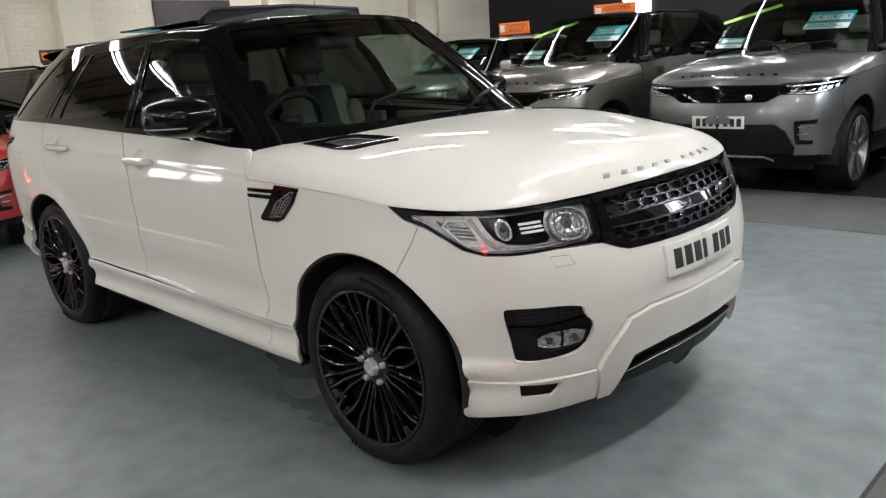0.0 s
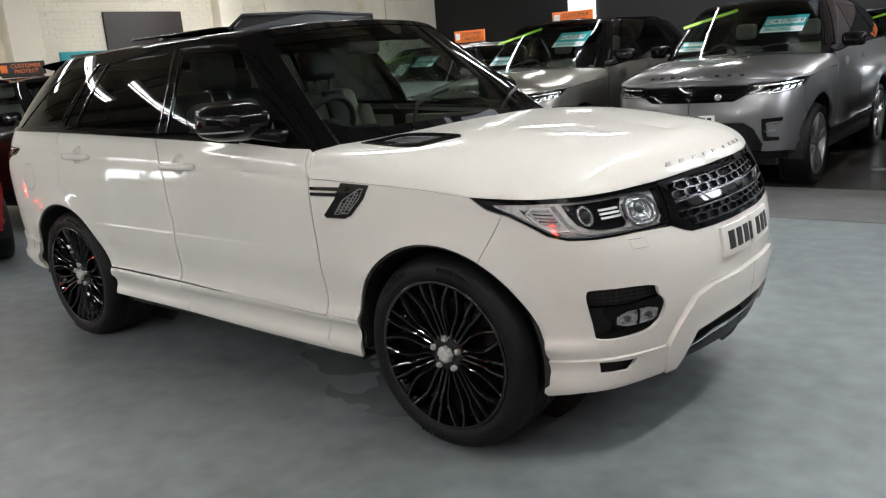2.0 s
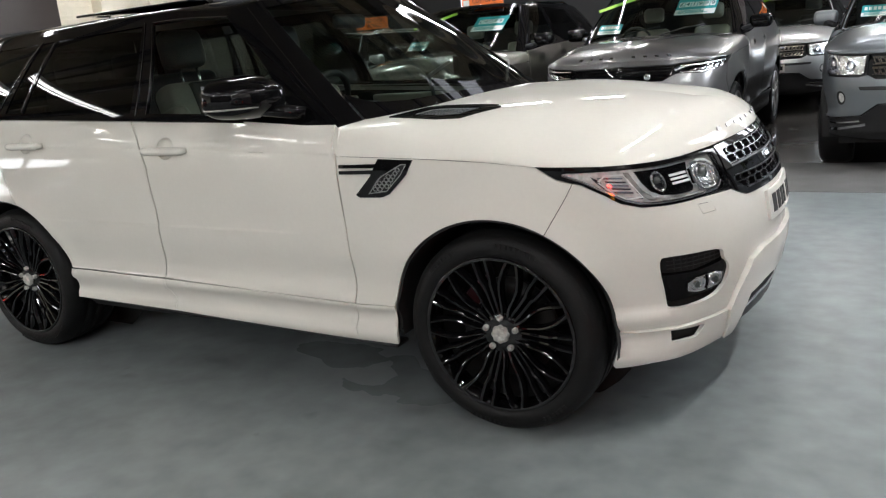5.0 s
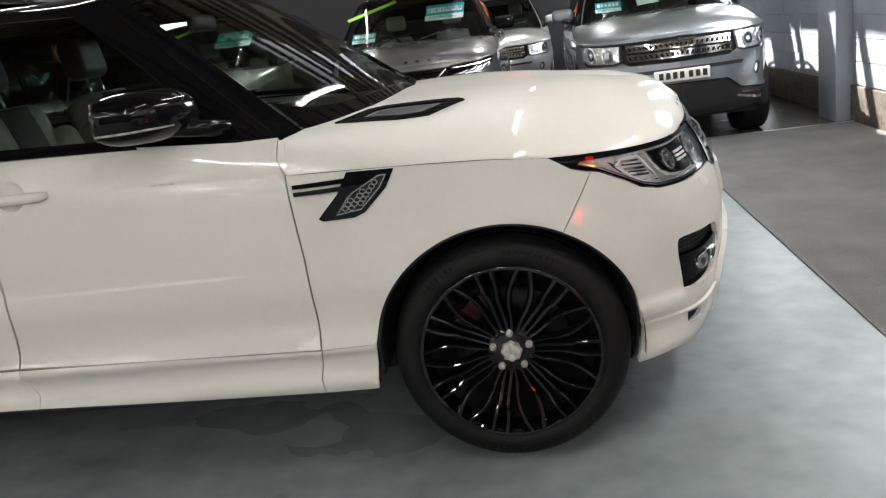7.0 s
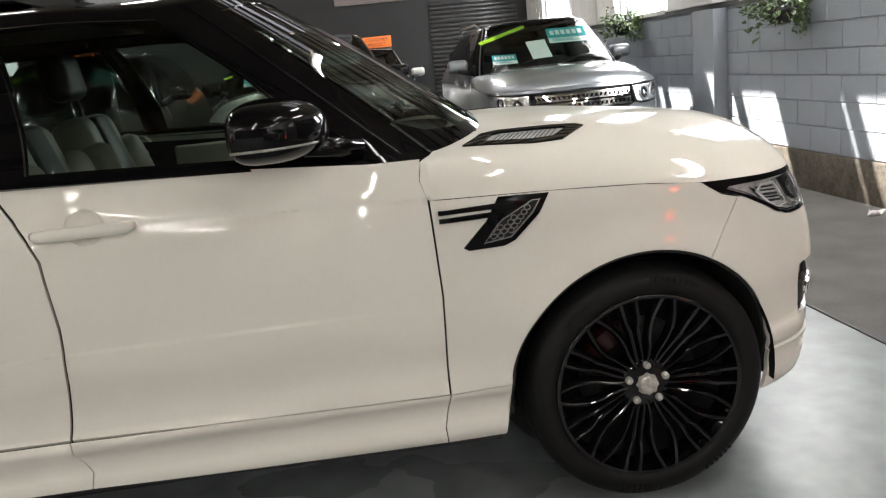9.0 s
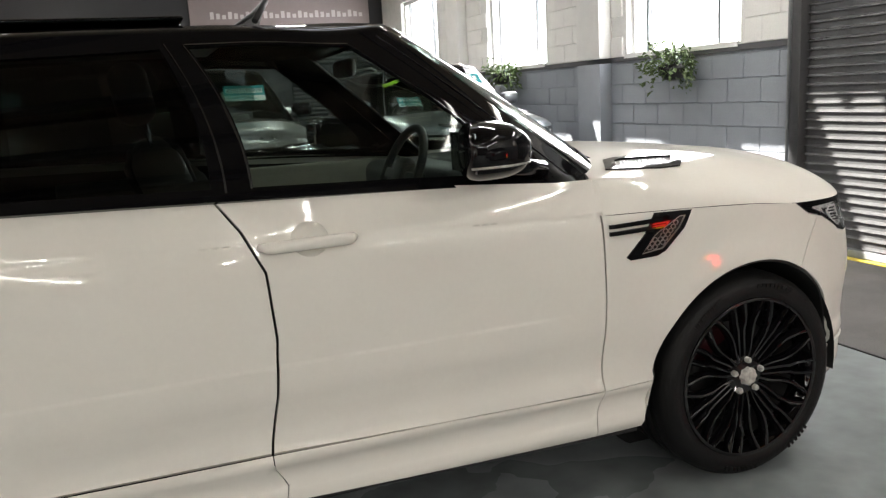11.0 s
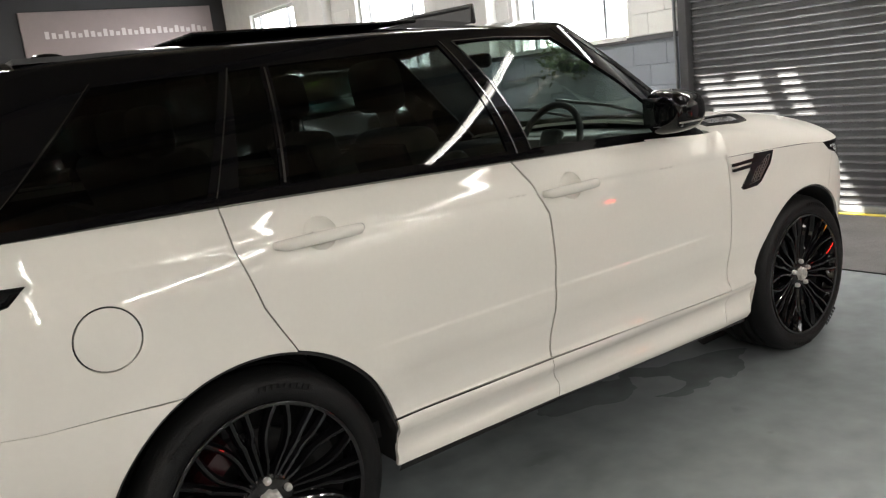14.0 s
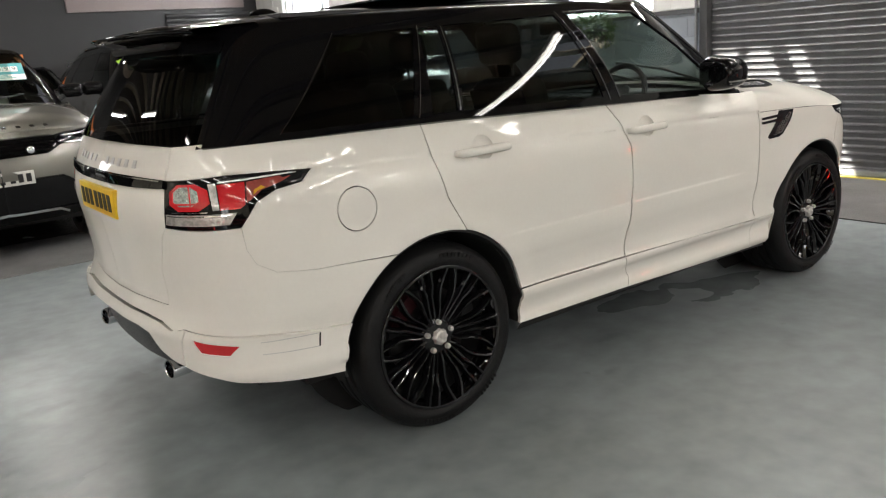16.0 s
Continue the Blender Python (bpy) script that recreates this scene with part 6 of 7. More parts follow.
    part("centre_console", box(-2.0, -0.95, -0.13, 0.13, 0.55, 1.0, 0.04, 3), DARKIN, car)
    wheel_ring = [(0.185 * math.cos(a), 0.185 * math.sin(a), 0) for a in (2 * math.pi * i / 36 for i in range(36))]
    sw = part("steering_wheel", tube(wheel_ring, 0.016, 10, True), DARKIN, car, "dark leather steering wheel", at=pose(-1.14, -0.40, 1.225, 0, -66, 0))
    part("wheel_boss", merge(box(-0.07, 0.07, -0.06, 0.06, -0.03, 0.02, 0.02), box(-0.02, 0.02, -0.18, 0.18, -0.012, 0.006, 0.006)), DARKIN, sw)
    part("steering_column", tube([(-1.13, -0.40, 1.22), (-0.90, -0.40, 1.12)], 0.04, 10), DARKIN, car)
    part("rear_view_mirror", box(-1.24, -1.20, -0.13, 0.13, 1.60, 1.67, 0.02), DARKIN, car)
    for s_ in (-1, 1):
        for x0, x1 in ((-1.72, -0.72), (-2.42, -1.85)):
            part("door_card", box(x0, x1, s_ * 0.88 - 0.02, s_ * 0.88 + 0.02, 0.55, 1.20, 0.015), CREAM, car, "cream inner door card")
    part("cabin_floor", box(-3.7, -0.6, -0.84, 0.84, 0.40, 0.46), DARKIN, car)
    part("headliner", box(-3.3, -1.7, -0.58, 0.58, 1.735, 1.75), DARKIN, car)
    part("parcel_bulkhead", box(-3.0, -2.95, -0.82, 0.82, 0.46, 1.22), DARKIN, car)
    # wheels
    for x_, st_ in ((0.003, 0.0), (-2.932, 0.0)):
        for s_ in (-1, 1):
            wheel_parts(car, x_, s_ * 0.945, s_, st_)
    return car


hero()

# ---- the other parked cars ----
def paint(name, base, metal=0.75, rough=0.33):
    return mat(name, base, rough, metal, var=0.05, scale=4, fine=400, coat=1.0)


def road_wheel(car, x, y, side, material, spokes, scale):
    """A silver alloy road wheel with tyre and disc."""
    rim = part("wheel", lathe_bm([(0.272, -0.028), (0.288, -0.034), (0.292, -0.026), (0.282, -0.006), (0.272, 0.01), (0.26, 0.15)], 48), material, car, at=pose(x, y, 0.385 * scale, 0, 0, 0 if side < 0 else 180) @ Matrix.Scale(scale, 4))
    part("tyre", lathe_bm([(0.288, -0.022), (0.305, -0.036), (0.338, -0.040), (0.362, -0.030), (0.380, -0.008), (0.385, 0.03), (0.385, 0.20), (0.36, 0.24), (0.27, 0.23)], 48), RUBBER, rim, "black road tyre")
    for i in range(spokes):
        for d in (-7, 7):
            b = box(-0.016, 0.016, -0.022, 0.012, 0.045, 0.280, 0.006, 1)
            part("spoke", moved(b, pose(0, 0, 0, 0, i * 360 / spokes + d)), material, rim)
    part("hub", lathe_bm([(0.0, -0.024), (0.030, -0.024), (0.062, -0.018), (0.07, 0.02)], 24), material, rim)
    part("brake_disc", lathe_bm([(0.0, 0.06), (0.17, 0.06), (0.17, 0.085)], 32), STEEL, rim)
    part("barrel", lathe_bm([(0.26, 0.15), (0.0, 0.155)], 32), VOID, rim)


def card(parent, at, price="", w=0.46, h=0.30):
    """A teal price card behind the windscreen."""
    c = part("price_card", box(-w / 2, w / 2, -h / 2, h / 2, -0.002, 0.002), TEAL, parent, "teal and white price card", at)
    part("card_foot", box(-w / 2, w / 2, -h / 2, -h * 0.18, 0.002, 0.004), CARDWHITE, c)
    for i in range(3):
        part("text_bar", box(-w * 0.42, w * (0.15 + 0.08 * i), -h * (0.26 + 0.07 * i), -h * (0.23 + 0.07 * i), 0.004, 0.0055), TEAL, c)
    if price:
        n_ = len(price)
        for i, ch in enumerate(price):
            cx_ = (i - (n_ - 1) / 2) * w * 0.155
            part("price_tile", box(cx_ - w * 0.068, cx_ + w * 0.068, h * 0.0, h * 0.30, 0.002, 0.004), CARDWHITE, c)
            lettering("price", ch, h * 0.32, 0.001, TEALINK, c, pose(cx_, h * 0.15, 0.0055))
    else:
        for i in range(6):
            part("text_bar", box(-w * 0.42 + i * w * 0.145, -w * 0.42 + i * w * 0.145 + w * 0.10, h * 0.05, h * 0.34, 0.002, 0.004), CARDWHITE, c)
    return c


def suv(x, y, heading, body, label, style="disco", scale=(1.02, 1.0, 1.045), price="", card_at=None, wheel_mat=None, spokes=5, group="parked cars", lime=True, rise=1.0, lit=False, marker=False):
    """A parked SUV; x, y is the point under the middle of its front axle."""
    car = thing("parked_car", pose(x, y, 0, 0, 0, heading), label, "car", group)
    sc = np.array(scale)
    tz = lambda z: z * sc[2]
    body_s = lambda s, z: shell(s, z) * sc
    lid_s = lambda s, r: lid(s, r) * sc

    def taller(f):
        def g(k, h):
            p = f(k, h)
            b = belt_z(k)
            p[..., 2] = b + (p[..., 2] - b) * rise
            return p * sc
        return g
    house_s, roof_s = taller(house), taller(roof)
    st = dict(step=0.06, gap=0.004)
    P = lambda name, poly, m=body, **k: panel(name, car, m, body_s, poly, **{**st, **k})
    P("front_wing", [(0.30, 1.040), (0.0, 1.065), (-0.29, 1.080), (-0.640, 1.090)] + WD[3:] + [(-0.445, 0.482)] + FA(170, 40)[1:] + [(0.40, 0.80), (0.40, 0.98)])
    P("front_door", WD + DD[::-1] + [(-1.2, 1.244), (-0.80, 1.216)])
    P("rear_door", DD + [(-2.481, 0.506)] + RA(13.2, 73)[1:-1] + DQ[::-1] + [(-2.4, 1.290)])
    P("rear_quarter", DQ + RA(74, 183)[1:] + [(-3.39, 0.39), (-3.8, 0.42), (-4.2, 0.45), (-4.73, 0.45), (-4.73, 1.30), (-3.75, 1.315), (-3.4, 1.312)])
    P("sill", [(-0.47, 0.28), (-0.443, 0.468), (-0.64, 0.473), (-1.777, 0.496), (-2.49, 0.497), (-2.49, 0.28)], TRIM)
    whole("bonnet", car, body, lid_s, Q([(-0.645, 0.0), (0.0, 0.0), (0.5, 0.0), (1.1, 0.0), (1.52, 0.0), (1.52, 1.0), (-0.52, 1.0), (-0.60, 0.3), (-0.668, 0.055)]), step=0.05, scale=(1, 0.9))
    P("inner_body", [(0.40, 0.97), (-0.64, 1.05), (-0.66, 1.18), (-2.9, 1.26), (-4.73, 1.26), (-4.73, 0.42), (-3.38, 0.33)] + RA(180, 0) + [(-2.45, 0.28), (-0.49, 0.28)] + FA(180, 0) + [(0.46, 0.34), (1.52, 0.36), (1.52, 0.98)], VOID, lift=-0.05, thick=0.0, step=0.08, gap=0)
    for cx, a in ((0.0, FA), (-2.935, RA)):
        for s_ in (-1, 1):
            v = []
            for px, pz in a(195, -15, 20):
                v += [(px * sc[0], s_ * 0.95 * sc[1], tz(pz)), (px * sc[0], s_ * 0.5, tz(pz))]
            part("wheel_well", mesh("wheel_well", v, [(2 * i, 2 * i + 1, 2 * i + 3, 2 * i + 2) for i in range(20)], VOID), None, car)
    part("floor_pan", box(-3.7, 0.5, -0.75, 0.75, 0.26, 0.40), VOID, car)
    if style == "disco":
        head = [(0.30, 1.036), (0.40, 0.985), (0.55, 0.945), (0.74, 0.915), (0.98, 0.922), (1.02, 0.965), (0.97, 1.005), (0.75, 1.015), (0.5, 1.036)]
        grille = [(1.02, 0.995), (1.03, 0.905), (1.12, 0.862), (1.53, 0.860), (1.53, 1.005)]
        fin_o = [(0.66, 0.70), (0.86, 0.69), (0.84, 0.49), (0.70, 0.49), (0.68, 0.52), (0.80, 0.53), (0.81, 0.66), (0.66, 0.665)]
        low = [(0.86, 0.46), (0.93, 0.60), (1.02, 0.655), (1.53, 0.66), (1.53, 0.40), (0.9, 0.395)]
        P("front_bumper", FA(39, -4) + [(0.6, 0.39), (0.86, 0.392), (0.85, 0.46), (0.925, 0.605), (1.02, 0.662), (1.52, 0.667), (1.52, 0.856), (1.11, 0.858), (1.03, 0.90), (0.985, 0.918), (0.74, 0.911), (0.55, 0.941), (0.40, 0.981), (0.40, 0.80)])
        whole("brow", car, body, body_s, [(1.02, 0.998), (0.97, 1.008), (0.75, 1.018), (0.5, 1.039), (0.8, 1.040), (1.53, 1.055), (1.53, 1.008)], step=0.05, thick=0.02)
        both_bars("bumper_fin", body_s, car, GLOSS, [fin_o], 0.006, 0.01)
        both_bars("bumper_fin_bar", body_s, car, CHROME, [band([(0.68, 0.645), (0.82, 0.64)], 0.012), band([(0.70, 0.585), (0.82, 0.58)], 0.012)], 0.012, 0.01)
        whole("lower_intake", car, DARKBAR, body_s, low, step=0.06, lift=-0.02, thick=0.03)
        whole("intake_lip", car, GLOSS, body_s, [(0.60, 0.385), (0.58, 0.33), (1.0, 0.31), (1.53, 0.31), (1.53, 0.392), (1.0, 0.388)], step=0.06, lift=0.0, thick=0.04)
        whole("skid_plate", car, CHROME, body_s, band([(1.02, 0.35), (1.10, 0.385), (1.53, 0.392)], 0.02), step=0.05, lift=0.014, thick=0.02)
        whole("grille", car, GLOSS, body_s, grille, step=0.05, lift=-0.012, thick=0.03, label="black mesh grille")
        rows = [band([(1.07, z_), (1.3, z_ + 0.001), (1.52, z_ + 0.002)], 0.006) for z_ in (0.885, 0.912, 0.940, 0.967)]
        for row in rows:
            both_bars("grille_bar", body_s, car, GLOSS, [row], -0.004, 0.01)
        for i in range(11):
            both_bars("grille_rib", body_s, car, GLOSS, [band([(1.09 + i * 0.04, 0.87), (1.075 + i * 0.04, 0.99)], 0.005)], -0.006, 0.01)
        for mark in [Q([(u - 0.018, 0.05), (u + 0.018, 0.05), (u + 0.018, 0.09), (u - 0.018, 0.09)]) for u in (1.40, 1.28, 1.16, 1.04)]:
            both_bars("bonnet_mark", lid_s, car, DARKCHROME, [mark], 0.006, 0.008, scale=(1, 0.6))
        inner = [(0.42, 1.0), (0.56, 0.962), (0.74, 0.932), (0.96, 0.935), (0.985, 0.965), (0.95, 0.990), (0.75, 1.0), (0.55, 1.018)]
        panel("headlamp", car, GLOSS, body_s, head, step=0.04, lift=-0.02, thick=0.02)
        both_bars("headlamp_cell", body_s, car, FACET, [[(0.44 + i * 0.09, 0.995 - i * 0.011), (0.50 + i * 0.09, 0.978 - i * 0.010), (0.515 + i * 0.09, 0.945 - i * 0.004), (0.455 + i * 0.09, 0.962 - i * 0.006)] for i in range(5)] + [band([(0.42, 1.008), (0.60, 0.998), (0.80, 0.990), (0.96, 0.988)], 0.012), band([(0.55, 0.948), (0.74, 0.922), (0.95, 0.926)], 0.010)], -0.012, 0.01)
        panel("headlamp_lens", car, LENS, body_s, head, step=0.05, lift=0.0, thick=0.0)
        plate_z = (0.63, 0.74)
        part("badge", moved(lathe_bm([(0.0, -0.004), (0.030, -0.003), (0.034, 0.006)], 20), pose(0, 0, 0)), CHROME, car, at=pose(0.855 * sc[0] - 0.03, -0.28 * -1, tz(0.90), 0, 0, 100))
    else:
        head = [(0.33, 1.030), (0.36, 0.89), (0.46, 0.840), (0.88, 0.832), (0.93, 0.85), (0.95, 1.010)]
        grille = [(0.985, 1.010), (0.985, 0.85), (1.03, 0.815), (1.53, 0.81), (1.53, 1.018)]
        P("front_bumper", FA(39, 9) + [(0.6, 0.475), (0.90, 0.50), (1.05, 0.60), (1.52, 0.61), (1.52, 0.804), (1.03, 0.808), (0.955, 0.845), (0.88, 0.826), (0.46, 0.834), (0.40, 0.865)], holes=(disc(0.69, 0.650, 0.060, 24),))
        whole("brow", car, body, body_s, [(0.33, 1.034), (0.95, 1.014), (1.53, 1.022), (1.53, 1.056), (0.8, 1.040)], step=0.05, thick=0.02)
        whole("lower_bumper", car, TRIM, body_s, [(0.452, 0.46), (0.47, 0.33), (1.0, 0.29), (1.53, 0.29), (1.53, 0.60), (1.055, 0.59), (0.91, 0.492), (0.6, 0.468)], step=0.06, lift=-0.006, thick=0.03)
        both_bars("skid_bar", body_s, car, CHROME, [band([(0.50, 0.37), (0.7, 0.385), (0.95, 0.425)], 0.022), band([(0.50, 0.43), (0.7, 0.435), (0.9, 0.455)], 0.014)], 0.004, 0.02)
        panel("fog_lamp", car, LAMPBACK, body_s, disc(0.69, 0.650, 0.040, 20), step=0.03, lift=-0.012, thick=0.02)
        panel("fog_ring", car, TRIM, body_s, disc(0.69, 0.650, 0.060, 24), step=0.03, lift=-0.004, thick=0.02, holes=(disc(0.69, 0.650, 0.042, 24),))
        whole("bumper_slot", car, TRIM, body_s, [(0.90, 0.715), (0.88, 0.745), (1.53, 0.75), (1.53, 0.715)], step=0.06, lift=0.004, thick=0.01)
        whole("grille", car, VOID, body_s, grille, step=0.05, lift=-0.02, thick=0.03, label="black grille with two bright mesh bars")
        vs, fs, ns, k = [], [], [], 0
        for v0 in (0.872, 0.953):
            for j in range(10):
                u = 1.03 + j * 0.052
                o = [(u - 0.034, v0 + 0.027), (u + 0.014, v0 + 0.027), (u + 0.038, v0 - 0.027), (u - 0.010, v0 - 0.027)]
                i_ = [(u - 0.018, v0 + 0.016), (u + 0.008, v0 + 0.016), (u + 0.022, v0 - 0.016), (u - 0.004, v0 - 0.016)]
                v, f, n = sheet(body_s, o, step=0.06, holes=(i_,), lift=0.0, thick=0.02)
                for vv, ff, nn in ((v, f, n), mirrored(v, f, n)):
                    vs.append(vv), ns.append(nn)
                    fs += [tuple(a + k for a in t) for t in ff]
                    k += len(vv)
        part("grille_mesh", mesh("grille_mesh", np.concatenate(vs), fs, CHROME, np.concatenate(ns)), None, car)
        for z_ in (0.842, 0.902, 0.923, 0.983):
            both_bars("grille_bar", body_s, car, CHROME, [band([(1.0, z_), (1.25, z_), (1.53, z_)], 0.006)], 0.002, 0.02)
        panel("headlamp", car, TRIM, body_s, head, step=0.04, lift=-0.025, thick=0.03)
        panel("reflector", car, FACET, body_s, shrunk(head, 0.012), step=0.04, lift=-0.016, thick=0.01)
        for u, v, r in ((0.58, 0.938, 0.072), (0.80, 0.918, 0.064)):
            panel("lamp_ring", car, CHROME, body_s, disc(u, v, r, 24), step=0.03, lift=-0.004, thick=0.02, holes=(disc(u, v, r * 0.78, 24),))
            panel("lamp_bowl", car, DARKCHROME, body_s, disc(u, v, r * 0.78, 24), step=0.03, lift=-0.012, thick=0.0)
            panel("lamp_bulb", car, FACET, body_s, disc(u, v, r * 0.34, 20), step=0.03, lift=-0.006, thick=0.01)
        panel("headlamp_lens", car, LENS, body_s, head, step=0.05, lift=0.0, thick=0.0)
        plate_z = (0.635, 0.735)
    # red glow added on one front corner, where the car has no lamp
    if marker:
        panel("side_marker", car, CORNERGLOW, body_s, [(0.48, 0.60), (0.78, 0.60), (0.78, 0.80), (0.48, 0.80)], both=False, step=0.05, lift=0.012, thick=0.01, label="glowing red patch added on the bumper corner")
    if lit:
        panel("tail_lamp", car, REDLENS, body_s, [(-3.72, 0.88), (-4.02, 0.88), (-4.02, 1.10), (-3.66, 1.12)], step=0.05, lift=0.006, thick=0.01, label="red tail lamp")
        panel("side_marker", car, AMBER, body_s, [(-3.72, 0.47), (-4.02, 0.47), (-4.02, 0.49), (-3.72, 0.49)], step=0.05, lift=0.006, thick=0.01, label="amber lamp lens")
        v, f, n = mirrored(*sheet(body_s, [(-3.68, 0.63), (-4.12, 0.63), (-4.12, 0.86), (-3.64, 0.86)], step=0.05, lift=0.012, thick=0.004))
        part("lit_bulb_lens", mesh("lit_bulb_lens", v, f, DIMGLOW, n), None, car, "glowing red lamp lens")
        v, f, n = mirrored(*sheet(body_s, [(-3.70, 0.50), (-4.10, 0.50), (-4.10, 0.59), (-3.70, 0.59)], step=0.05, lift=0.012, thick=0.004))
        part("lit_bulb_lens", mesh("lit_bulb_lens", v, f, AMBERGLOW, n), None, car, "glowing amber lamp lens")
    fx = (0.862 if style == "disco" else 0.888) * sc[0]
    pl = part("number_plate", box(fx - 0.01, fx + 0.006, -0.26, 0.26, tz(plate_z[0]), tz(plate_z[1]), 0.003), PLATE_W, car, "white number plate")
    for yy in (-0.195, -0.130, -0.065, 0.0, 0.082, 0.147, 0.212):
        part("plate_bar", box(fx + 0.006, fx + 0.008, yy - 0.021, yy + 0.021, tz(plate_z[0]) + 0.022, tz(plate_z[1]) - 0.022), INK, pl)
    # glass and roof
    Hs = dict(step=0.06, scale=(0.5, 0.5))
    winF = [(6.15, 0.05), (7.62, 0.05), (7.80, 0.17), (7.99, 0.56), (7.97, 0.93), (6.80, 0.92)]
    winR = [(5.14, 0.05), (5.97, 0.05), (6.55, 0.92), (5.22, 0.86)]
    winQ = [(3.40, 0.04), (4.90, 0.04), (5.08, 0.85), (4.24, 0.84)]
    whole("windscreen", car, PANE, house_s, [(9.05, 0.03), (11, 0.02), (11, 0.955), (10, 0.955), (9.10, 0.945)], thick=0.0, lift=-0.003, **Hs)
    for nm, poly, g in (("front_window", winF, PANE), ("rear_window", winR, PRIVACY), ("quarter_window", winQ, PRIVACY)):
        panel(nm, car, g, house_s, poly, thick=0.0, lift=-0.003, **Hs)
    pil = body if style != "disco" else GLOSS
    panel("window_frame", car, GLOSS, house_s, [(0.0, -0.02), (8.0, -0.02), (9.0, -0.02), (9.06, 0.5), (9.08, 1.0), (8, 1.0), (6, 1.0), (4, 1.0), (0.0, 1.0)], holes=(winF, winR, winQ), thick=0.012, **Hs)
    both_bars("pillar_trim", house_s, car, pil, [band([(8.75, 0.0), (8.85, 0.5), (8.9, 0.98)], 0.10)], 0.006, 0.01, scale=(0.5, 0.5))
    whole("scuttle", car, TRIM, house_s, [(9.0, -0.16), (11, -0.14), (11, 0.03), (9.05, 0.03)], thick=0.01, **Hs)
    whole("header", car, GLOSS, house_s, [(9.10, 0.94), (10, 0.95), (11, 0.95), (11, 1.0), (9.08, 1.0)], thick=0.01, **Hs)
    whole("roof", car, GLOSS if style == "disco" else body, roof_s, [(0, 0), (4, 0), (8, 0), (9, 0), (11, 0), (11, 1), (0, 1)], step=0.08, scale=(0.4, 0.6), thick=0.01)
    for s_ in (-1, 1):
        part("roof_rail", tube([(-1.5, s_ * 0.62, tz(1.735)), (-1.7, s_ * 0.63, tz(1.775)), (-3.0, s_ * 0.60, tz(1.775)), (-3.3, s_ * 0.57, tz(1.735))], 0.016, 8), STEEL if style != "disco" else GLOSS, car)
        m = box(-0.10, 0.07, -0.12, 0.12, -0.075, 0.075, 0.05, 4)
        mo = part("door_mirror", moved(m, pose(-0.98, s_ * 1.06 * sc[1], tz(1.32))), body if style != "disco" else GLOSS, car)
        part("mirror_base", tube([(-0.80, s_ * 0.90, tz(1.24)), (-0.95, s_ * 1.0, tz(1.27))], 0.03, 8), TRIM, mo)
        seat = part("front_seat", seat_bm(0.48, 0.62, 0.5), CREAM if style == "disco" else DARKIN, car, at=pose(-1.72, s_ * 0.38, 0.72))
        part("headrest", moved(box(-0.06, 0.06, -0.13, 0.13, 0.0, 0.19, 0.05, 3), pose(-0.27, 0, 0.78, 0, -8)), CREAM if style == "disco" else DARKIN, seat)
    part("dashboard", merge(box(-1.0, -0.5, -0.7, 0.7, 0.85, tz(1.16), 0.05, 3)), DARKIN, car)
    part("cabin_floor", box(-3.7, -0.6, -0.82, 0.82, 0.42, 0.50), DARKIN, car)
    part("cabin_back", box(-3.2, -3.1, -0.80, 0.80, 0.5, tz(1.5)), DARKIN, car)
    part("steering_wheel", tube([(0.18 * math.cos(a), 0.18 * math.sin(a), 0) for a in (2 * math.pi * i / 24 for i in range(24))], 0.016, 8, True), DARKIN, car, at=pose(-1.16, -0.38, tz(1.2), 0, -66))
    for pts in ([(-0.40, -0.5, tz(1.236)), (-0.56, -0.2, tz(1.315)), (-0.60, 0.05, tz(1.35))], [(-0.36, 0.1, tz(1.256)), (-0.48, 0.35, tz(1.315)), (-0.56, 0.55, tz(1.33))]):
        part("wiper", tube(pts, 0.009, 6), TRIM, car)
    wm = wheel_mat or STEEL
    for wx in (0.0, -2.93 * sc[0]):
        for s_ in (-1, 1):
            road_wheel(car, wx, s_ * 0.945 * sc[1], s_, wm, spokes, sc[2])
    # cards behind the screen: k, h place them on the glass
    def on_screen(k_, h_, left):
        p = house_s(np.array([k_]), np.array([h_]))[0]
        q = house_s(np.array([k_]), np.array([h_ + 0.02]))[0]
        up = Vector(q - p).normalized()
        x_ = Vector((0, 1, 0))
        n_ = x_.cross(up).normalized()
        if n_.x < 0:
            n_, x_ = -n_, -x_
        o = Vector((p[0], p[1] * (-1 if left else 1), p[2])) - n_ * 0.03
        return Matrix((( x_.x, up.x, n_.x, o.x), (x_.y, up.y, n_.y, o.y), (x_.z, up.z, n_.z, o.z), (0, 0, 0, 1)))
    if card_at:
        card(car, on_screen(*card_at), price)
        card(car, on_screen(9.75, 0.28, False), "", 0.28, 0.17)
    if style == "square" and card_at and card_at[2]:
        part("white_sheet", box(-0.115, 0.115, -0.165, 0.165, -0.001, 0.001), CARDWHITE, car, "white rectangle behind the windscreen", on_screen(10.75, 0.40, False) @ pose(0, 0, 0, 0, 0, 4))
    if lime:
        part("lime_strip", box(-0.03, 0.03, -0.30, 0.30, -0.002, 0.002), LIME, car, "lime green windscreen strip", on_screen(9.75, 0.80, False) @ pose(0, 0, 0, 0, 0, -62))
    return car


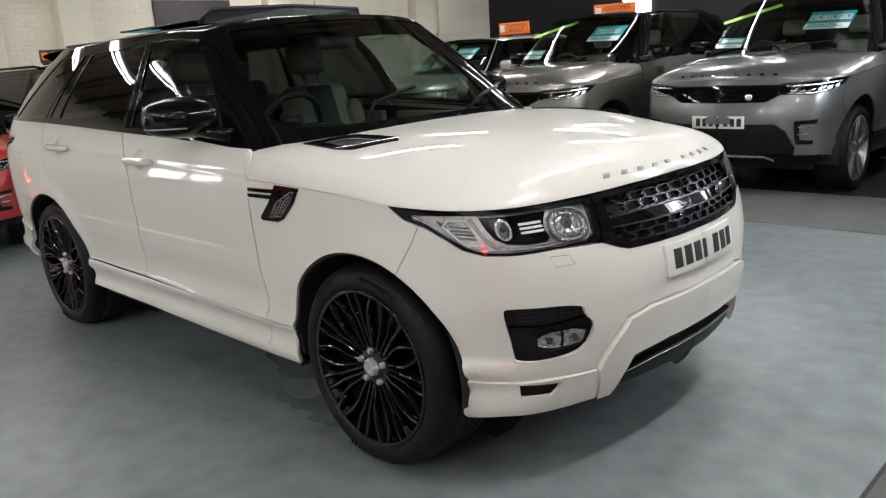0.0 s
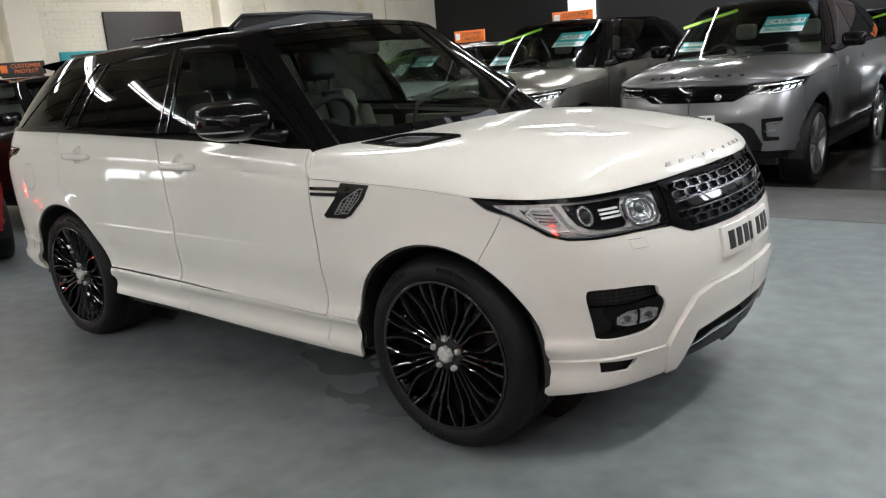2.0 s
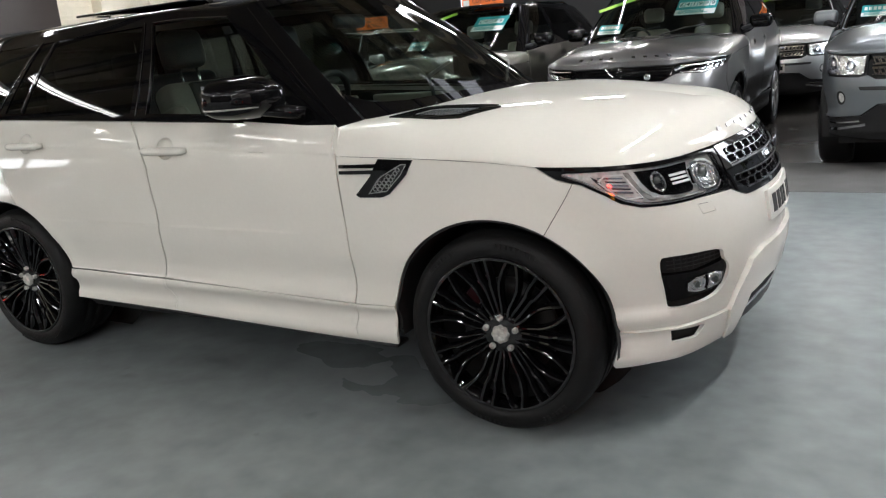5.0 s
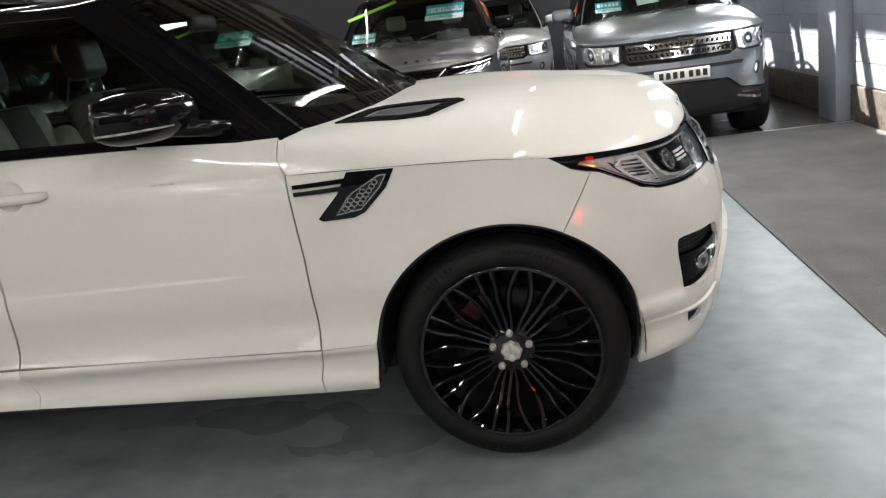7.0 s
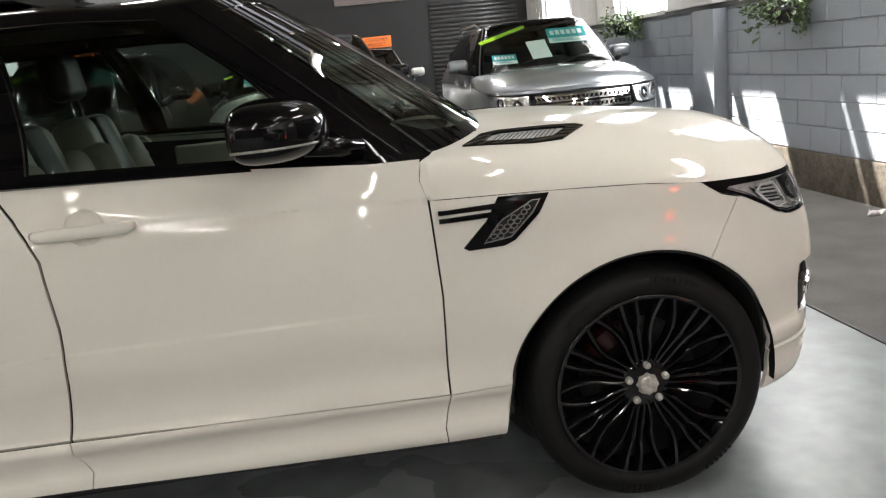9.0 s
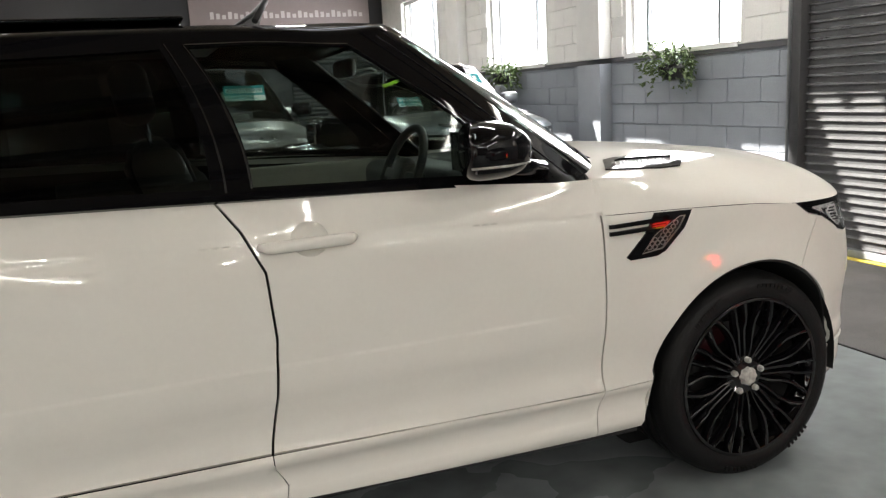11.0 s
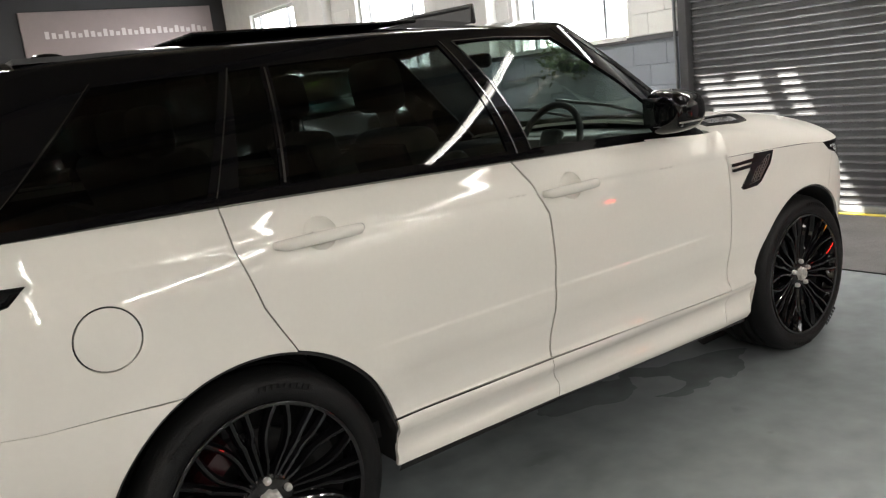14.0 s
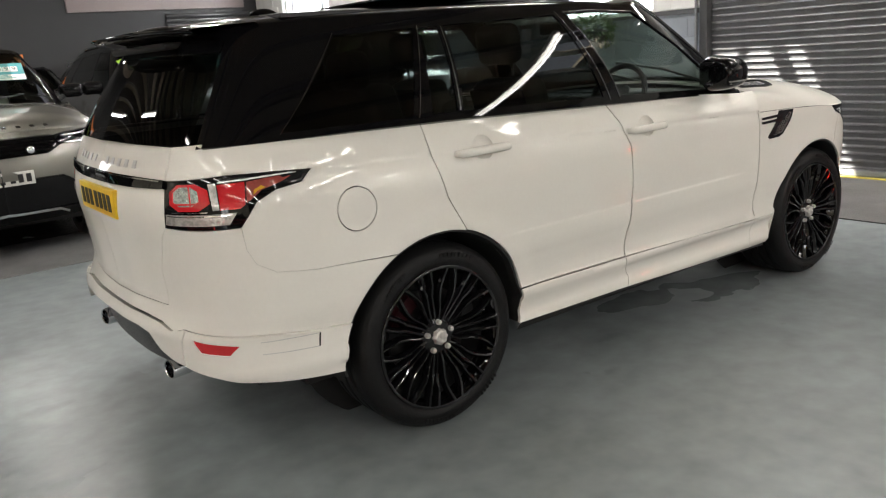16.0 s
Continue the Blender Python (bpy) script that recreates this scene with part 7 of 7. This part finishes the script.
def roof_sign(x, y, z, heading, label="orange customer sign board on a car roof", ground=ORANGE, ink=SIGNDARK, size=1.0):
    ob = thing("roof_sign", pose(x, y, z, 0, 0, heading) @ Matrix.Scale(size, 4), label, "sign", "roof signs")
    part("board", box(-0.02, 0.02, -0.34, 0.34, 0.03, 0.24, 0.006), ground, ob)
    part("foot", box(-0.10, 0.10, -0.30, 0.30, 0.0, 0.03, 0.006), TRIM, ob)
    m = Matrix(((0, 0, 1, 0.021), (1, 0, 0, 0.06), (0, 1, 0, 0.175), (0, 0, 0, 1)))
    lettering("word", "CUSTOMER", 0.085, 0.001, ink, ob, m)
    m2 = Matrix(((0, 0, 1, 0.021), (1, 0, 0, 0.06), (0, 1, 0, 0.09), (0, 0, 0, 1)))
    lettering("word", "PROTECT", 0.080, 0.001, ink, ob, m2)
    part("emblem", box(0.020, 0.024, -0.31, -0.21, 0.08, 0.20, 0.004), CARDWHITE if ground is ORANGE else ORANGE, ob)
    return ob


GREY = paint("grey_metallic_paint", (0.185, 0.184, 0.186))
BRONZE = paint("warm_grey_metallic_paint", (0.20, 0.192, 0.168))
SILVERBLUE = paint("blue_grey_metallic_paint", (0.21, 0.23, 0.25))
SILVER = paint("silver_metallic_paint", (0.50, 0.51, 0.51))
NAVY = paint("navy_paint", (0.02, 0.026, 0.04), 0.3)
SCARLET = paint("red_paint", (0.42, 0.012, 0.015), 0.2)
BLACKCAR = paint("black_car_paint", (0.010, 0.010, 0.011), 0.1)
ALLOY = mat("machined_alloy", (0.48, 0.48, 0.48), 0.28, 0.9, var=0.08)

suv(-1.23, 5.50, -90, GREY, "grey metallic SUV with a teal price card behind its windscreen", scale=(1.02, 1.04, 1.08), price="£41999", card_at=(10.0, 0.57, True), wheel_mat=ALLOY, rise=1.02)
suv(-3.74, 5.15, -90, BRONZE, "warm grey SUV with a teal price card behind its windscreen", scale=(1.02, 1.03, 1.08), price="£4099", card_at=(10.0, 0.62, True), wheel_mat=ALLOY, rise=1.02)
suv(1.56, 5.29, -90, SILVERBLUE, "blue-grey compact SUV with bright twin-bar grille beside the wall", "square", (0.93, 0.945, 1.06), card_at=(10.2, 0.66, True), wheel_mat=ALLOY, rise=0.96)
suv(-7.1, 6.4, -90, SILVER, "silver SUV with a teal card in the row of cars", "square", (0.98, 0.98, 1.0), card_at=(10.25, 0.62, True), wheel_mat=ALLOY)
suv(-0.45, 10.2, -90, SILVER, "silver SUV parked behind the front row", "square", (0.98, 0.96, 1.02), card_at=(9.75, 0.4, False), wheel_mat=ALLOY)
suv(-2.2, 11.2, -90, BLACKCAR, "black SUV parked near the end wall", "disco", (1.0, 0.98, 1.0), wheel_mat=ALLOY)
suv(-7.4, 10.6, -60, NAVY, "dark blue SUV parked near the end wall", "square", (1.02, 0.98, 1.05), wheel_mat=ALLOY, lime=False)
suv(-6.35, -0.93, -15, SCARLET, "bright red car with black lower bumper", "disco", (0.88, 0.90, 0.86), wheel_mat=ALLOY, lime=False, marker=True)
suv(-7.6, -4.9, 60, SCARLET, "red car parked by the dark wall", "disco", (0.88, 0.90, 0.85), wheel_mat=ALLOY, lime=False)
suv(1.30, -8.0, -90, SILVER, "silver SUV with a glowing red tail lamp", "square", (1.0, 0.96, 0.98), wheel_mat=ALLOY, lime=False, lit=True)
suv(-6.5, 1.8, 10, BLACKCAR, "black SUV parked beside the red car", "disco", (0.98, 0.96, 0.965), wheel_mat=ALLOY, lime=False)
roof_sign(-2.2, 13.0, 1.79, -90)
roof_sign(-0.1, 12.5, 1.83, -90)
roof_sign(-7.1, 8.9, 1.80, -90)
roof_sign(-4.2, 7.6, 1.87, -90)
roof_sign(-8.55, 1.42, 1.735, -32, "dark customer sign board with orange lettering on a car roof", SIGNDARK, ORANGE, 0.78)

# ---- blocks of the east wall ----
def blocks(owner, y0, y1, z0, rows, holes, material):
    bw, bh = 0.44, 0.225
    me = bpy.data.meshes.new("block")
    b = box(0, 0.05, 0.001, bw - 0.001, 0.0030, bh - 0.0030, 0.004, 1)
    for f in b.faces:
        f.smooth = False
    b.to_mesh(me)
    b.free()
    me.materials.append(material)
    half = bpy.data.meshes.new("half_block")
    b = box(0, 0.05, 0.001, bw / 2 - 0.001, 0.0030, bh - 0.0030, 0.004, 1)
    for f in b.faces:
        f.smooth = False
    b.to_mesh(half)
    b.free()
    half.materials.append(material)
    rng = random.Random(3)
    for r in range(rows):
        y = y0 + (bw / 2 if r % 2 else 0)
        z = z0 + r * bh
        if r % 2 and not any(y0 < h1 and y0 + bw / 2 > h0 for h0, h1 in holes):
            part("block", half, None, owner, at=pose(EAST + rng.uniform(0, 0.003), y0, z))
        while y + bw <= y1:
            if not any(y < h1 and y + bw > h0 for h0, h1 in holes):
                part("block", me, None, owner, at=pose(EAST + rng.uniform(0, 0.003), y, z))
            elif any(h0 > y and y + bw / 2 <= h0 for h0, h1 in holes) and not any(y < h1 and y + bw / 2 > h0 for h0, h1 in holes):
                part("block", half, None, owner, at=pose(EAST + rng.uniform(0, 0.003), y, z))
            y += bw


blocks(wall_east, SHUT1 + 0.11, NORTH, 0.365, 6, [], BLOCKGREY)
blocks(wall_upper, SHUT1 + 0.11, NORTH, SILL + 0.004, 5, WINDOWS, BLOCKWHITE)
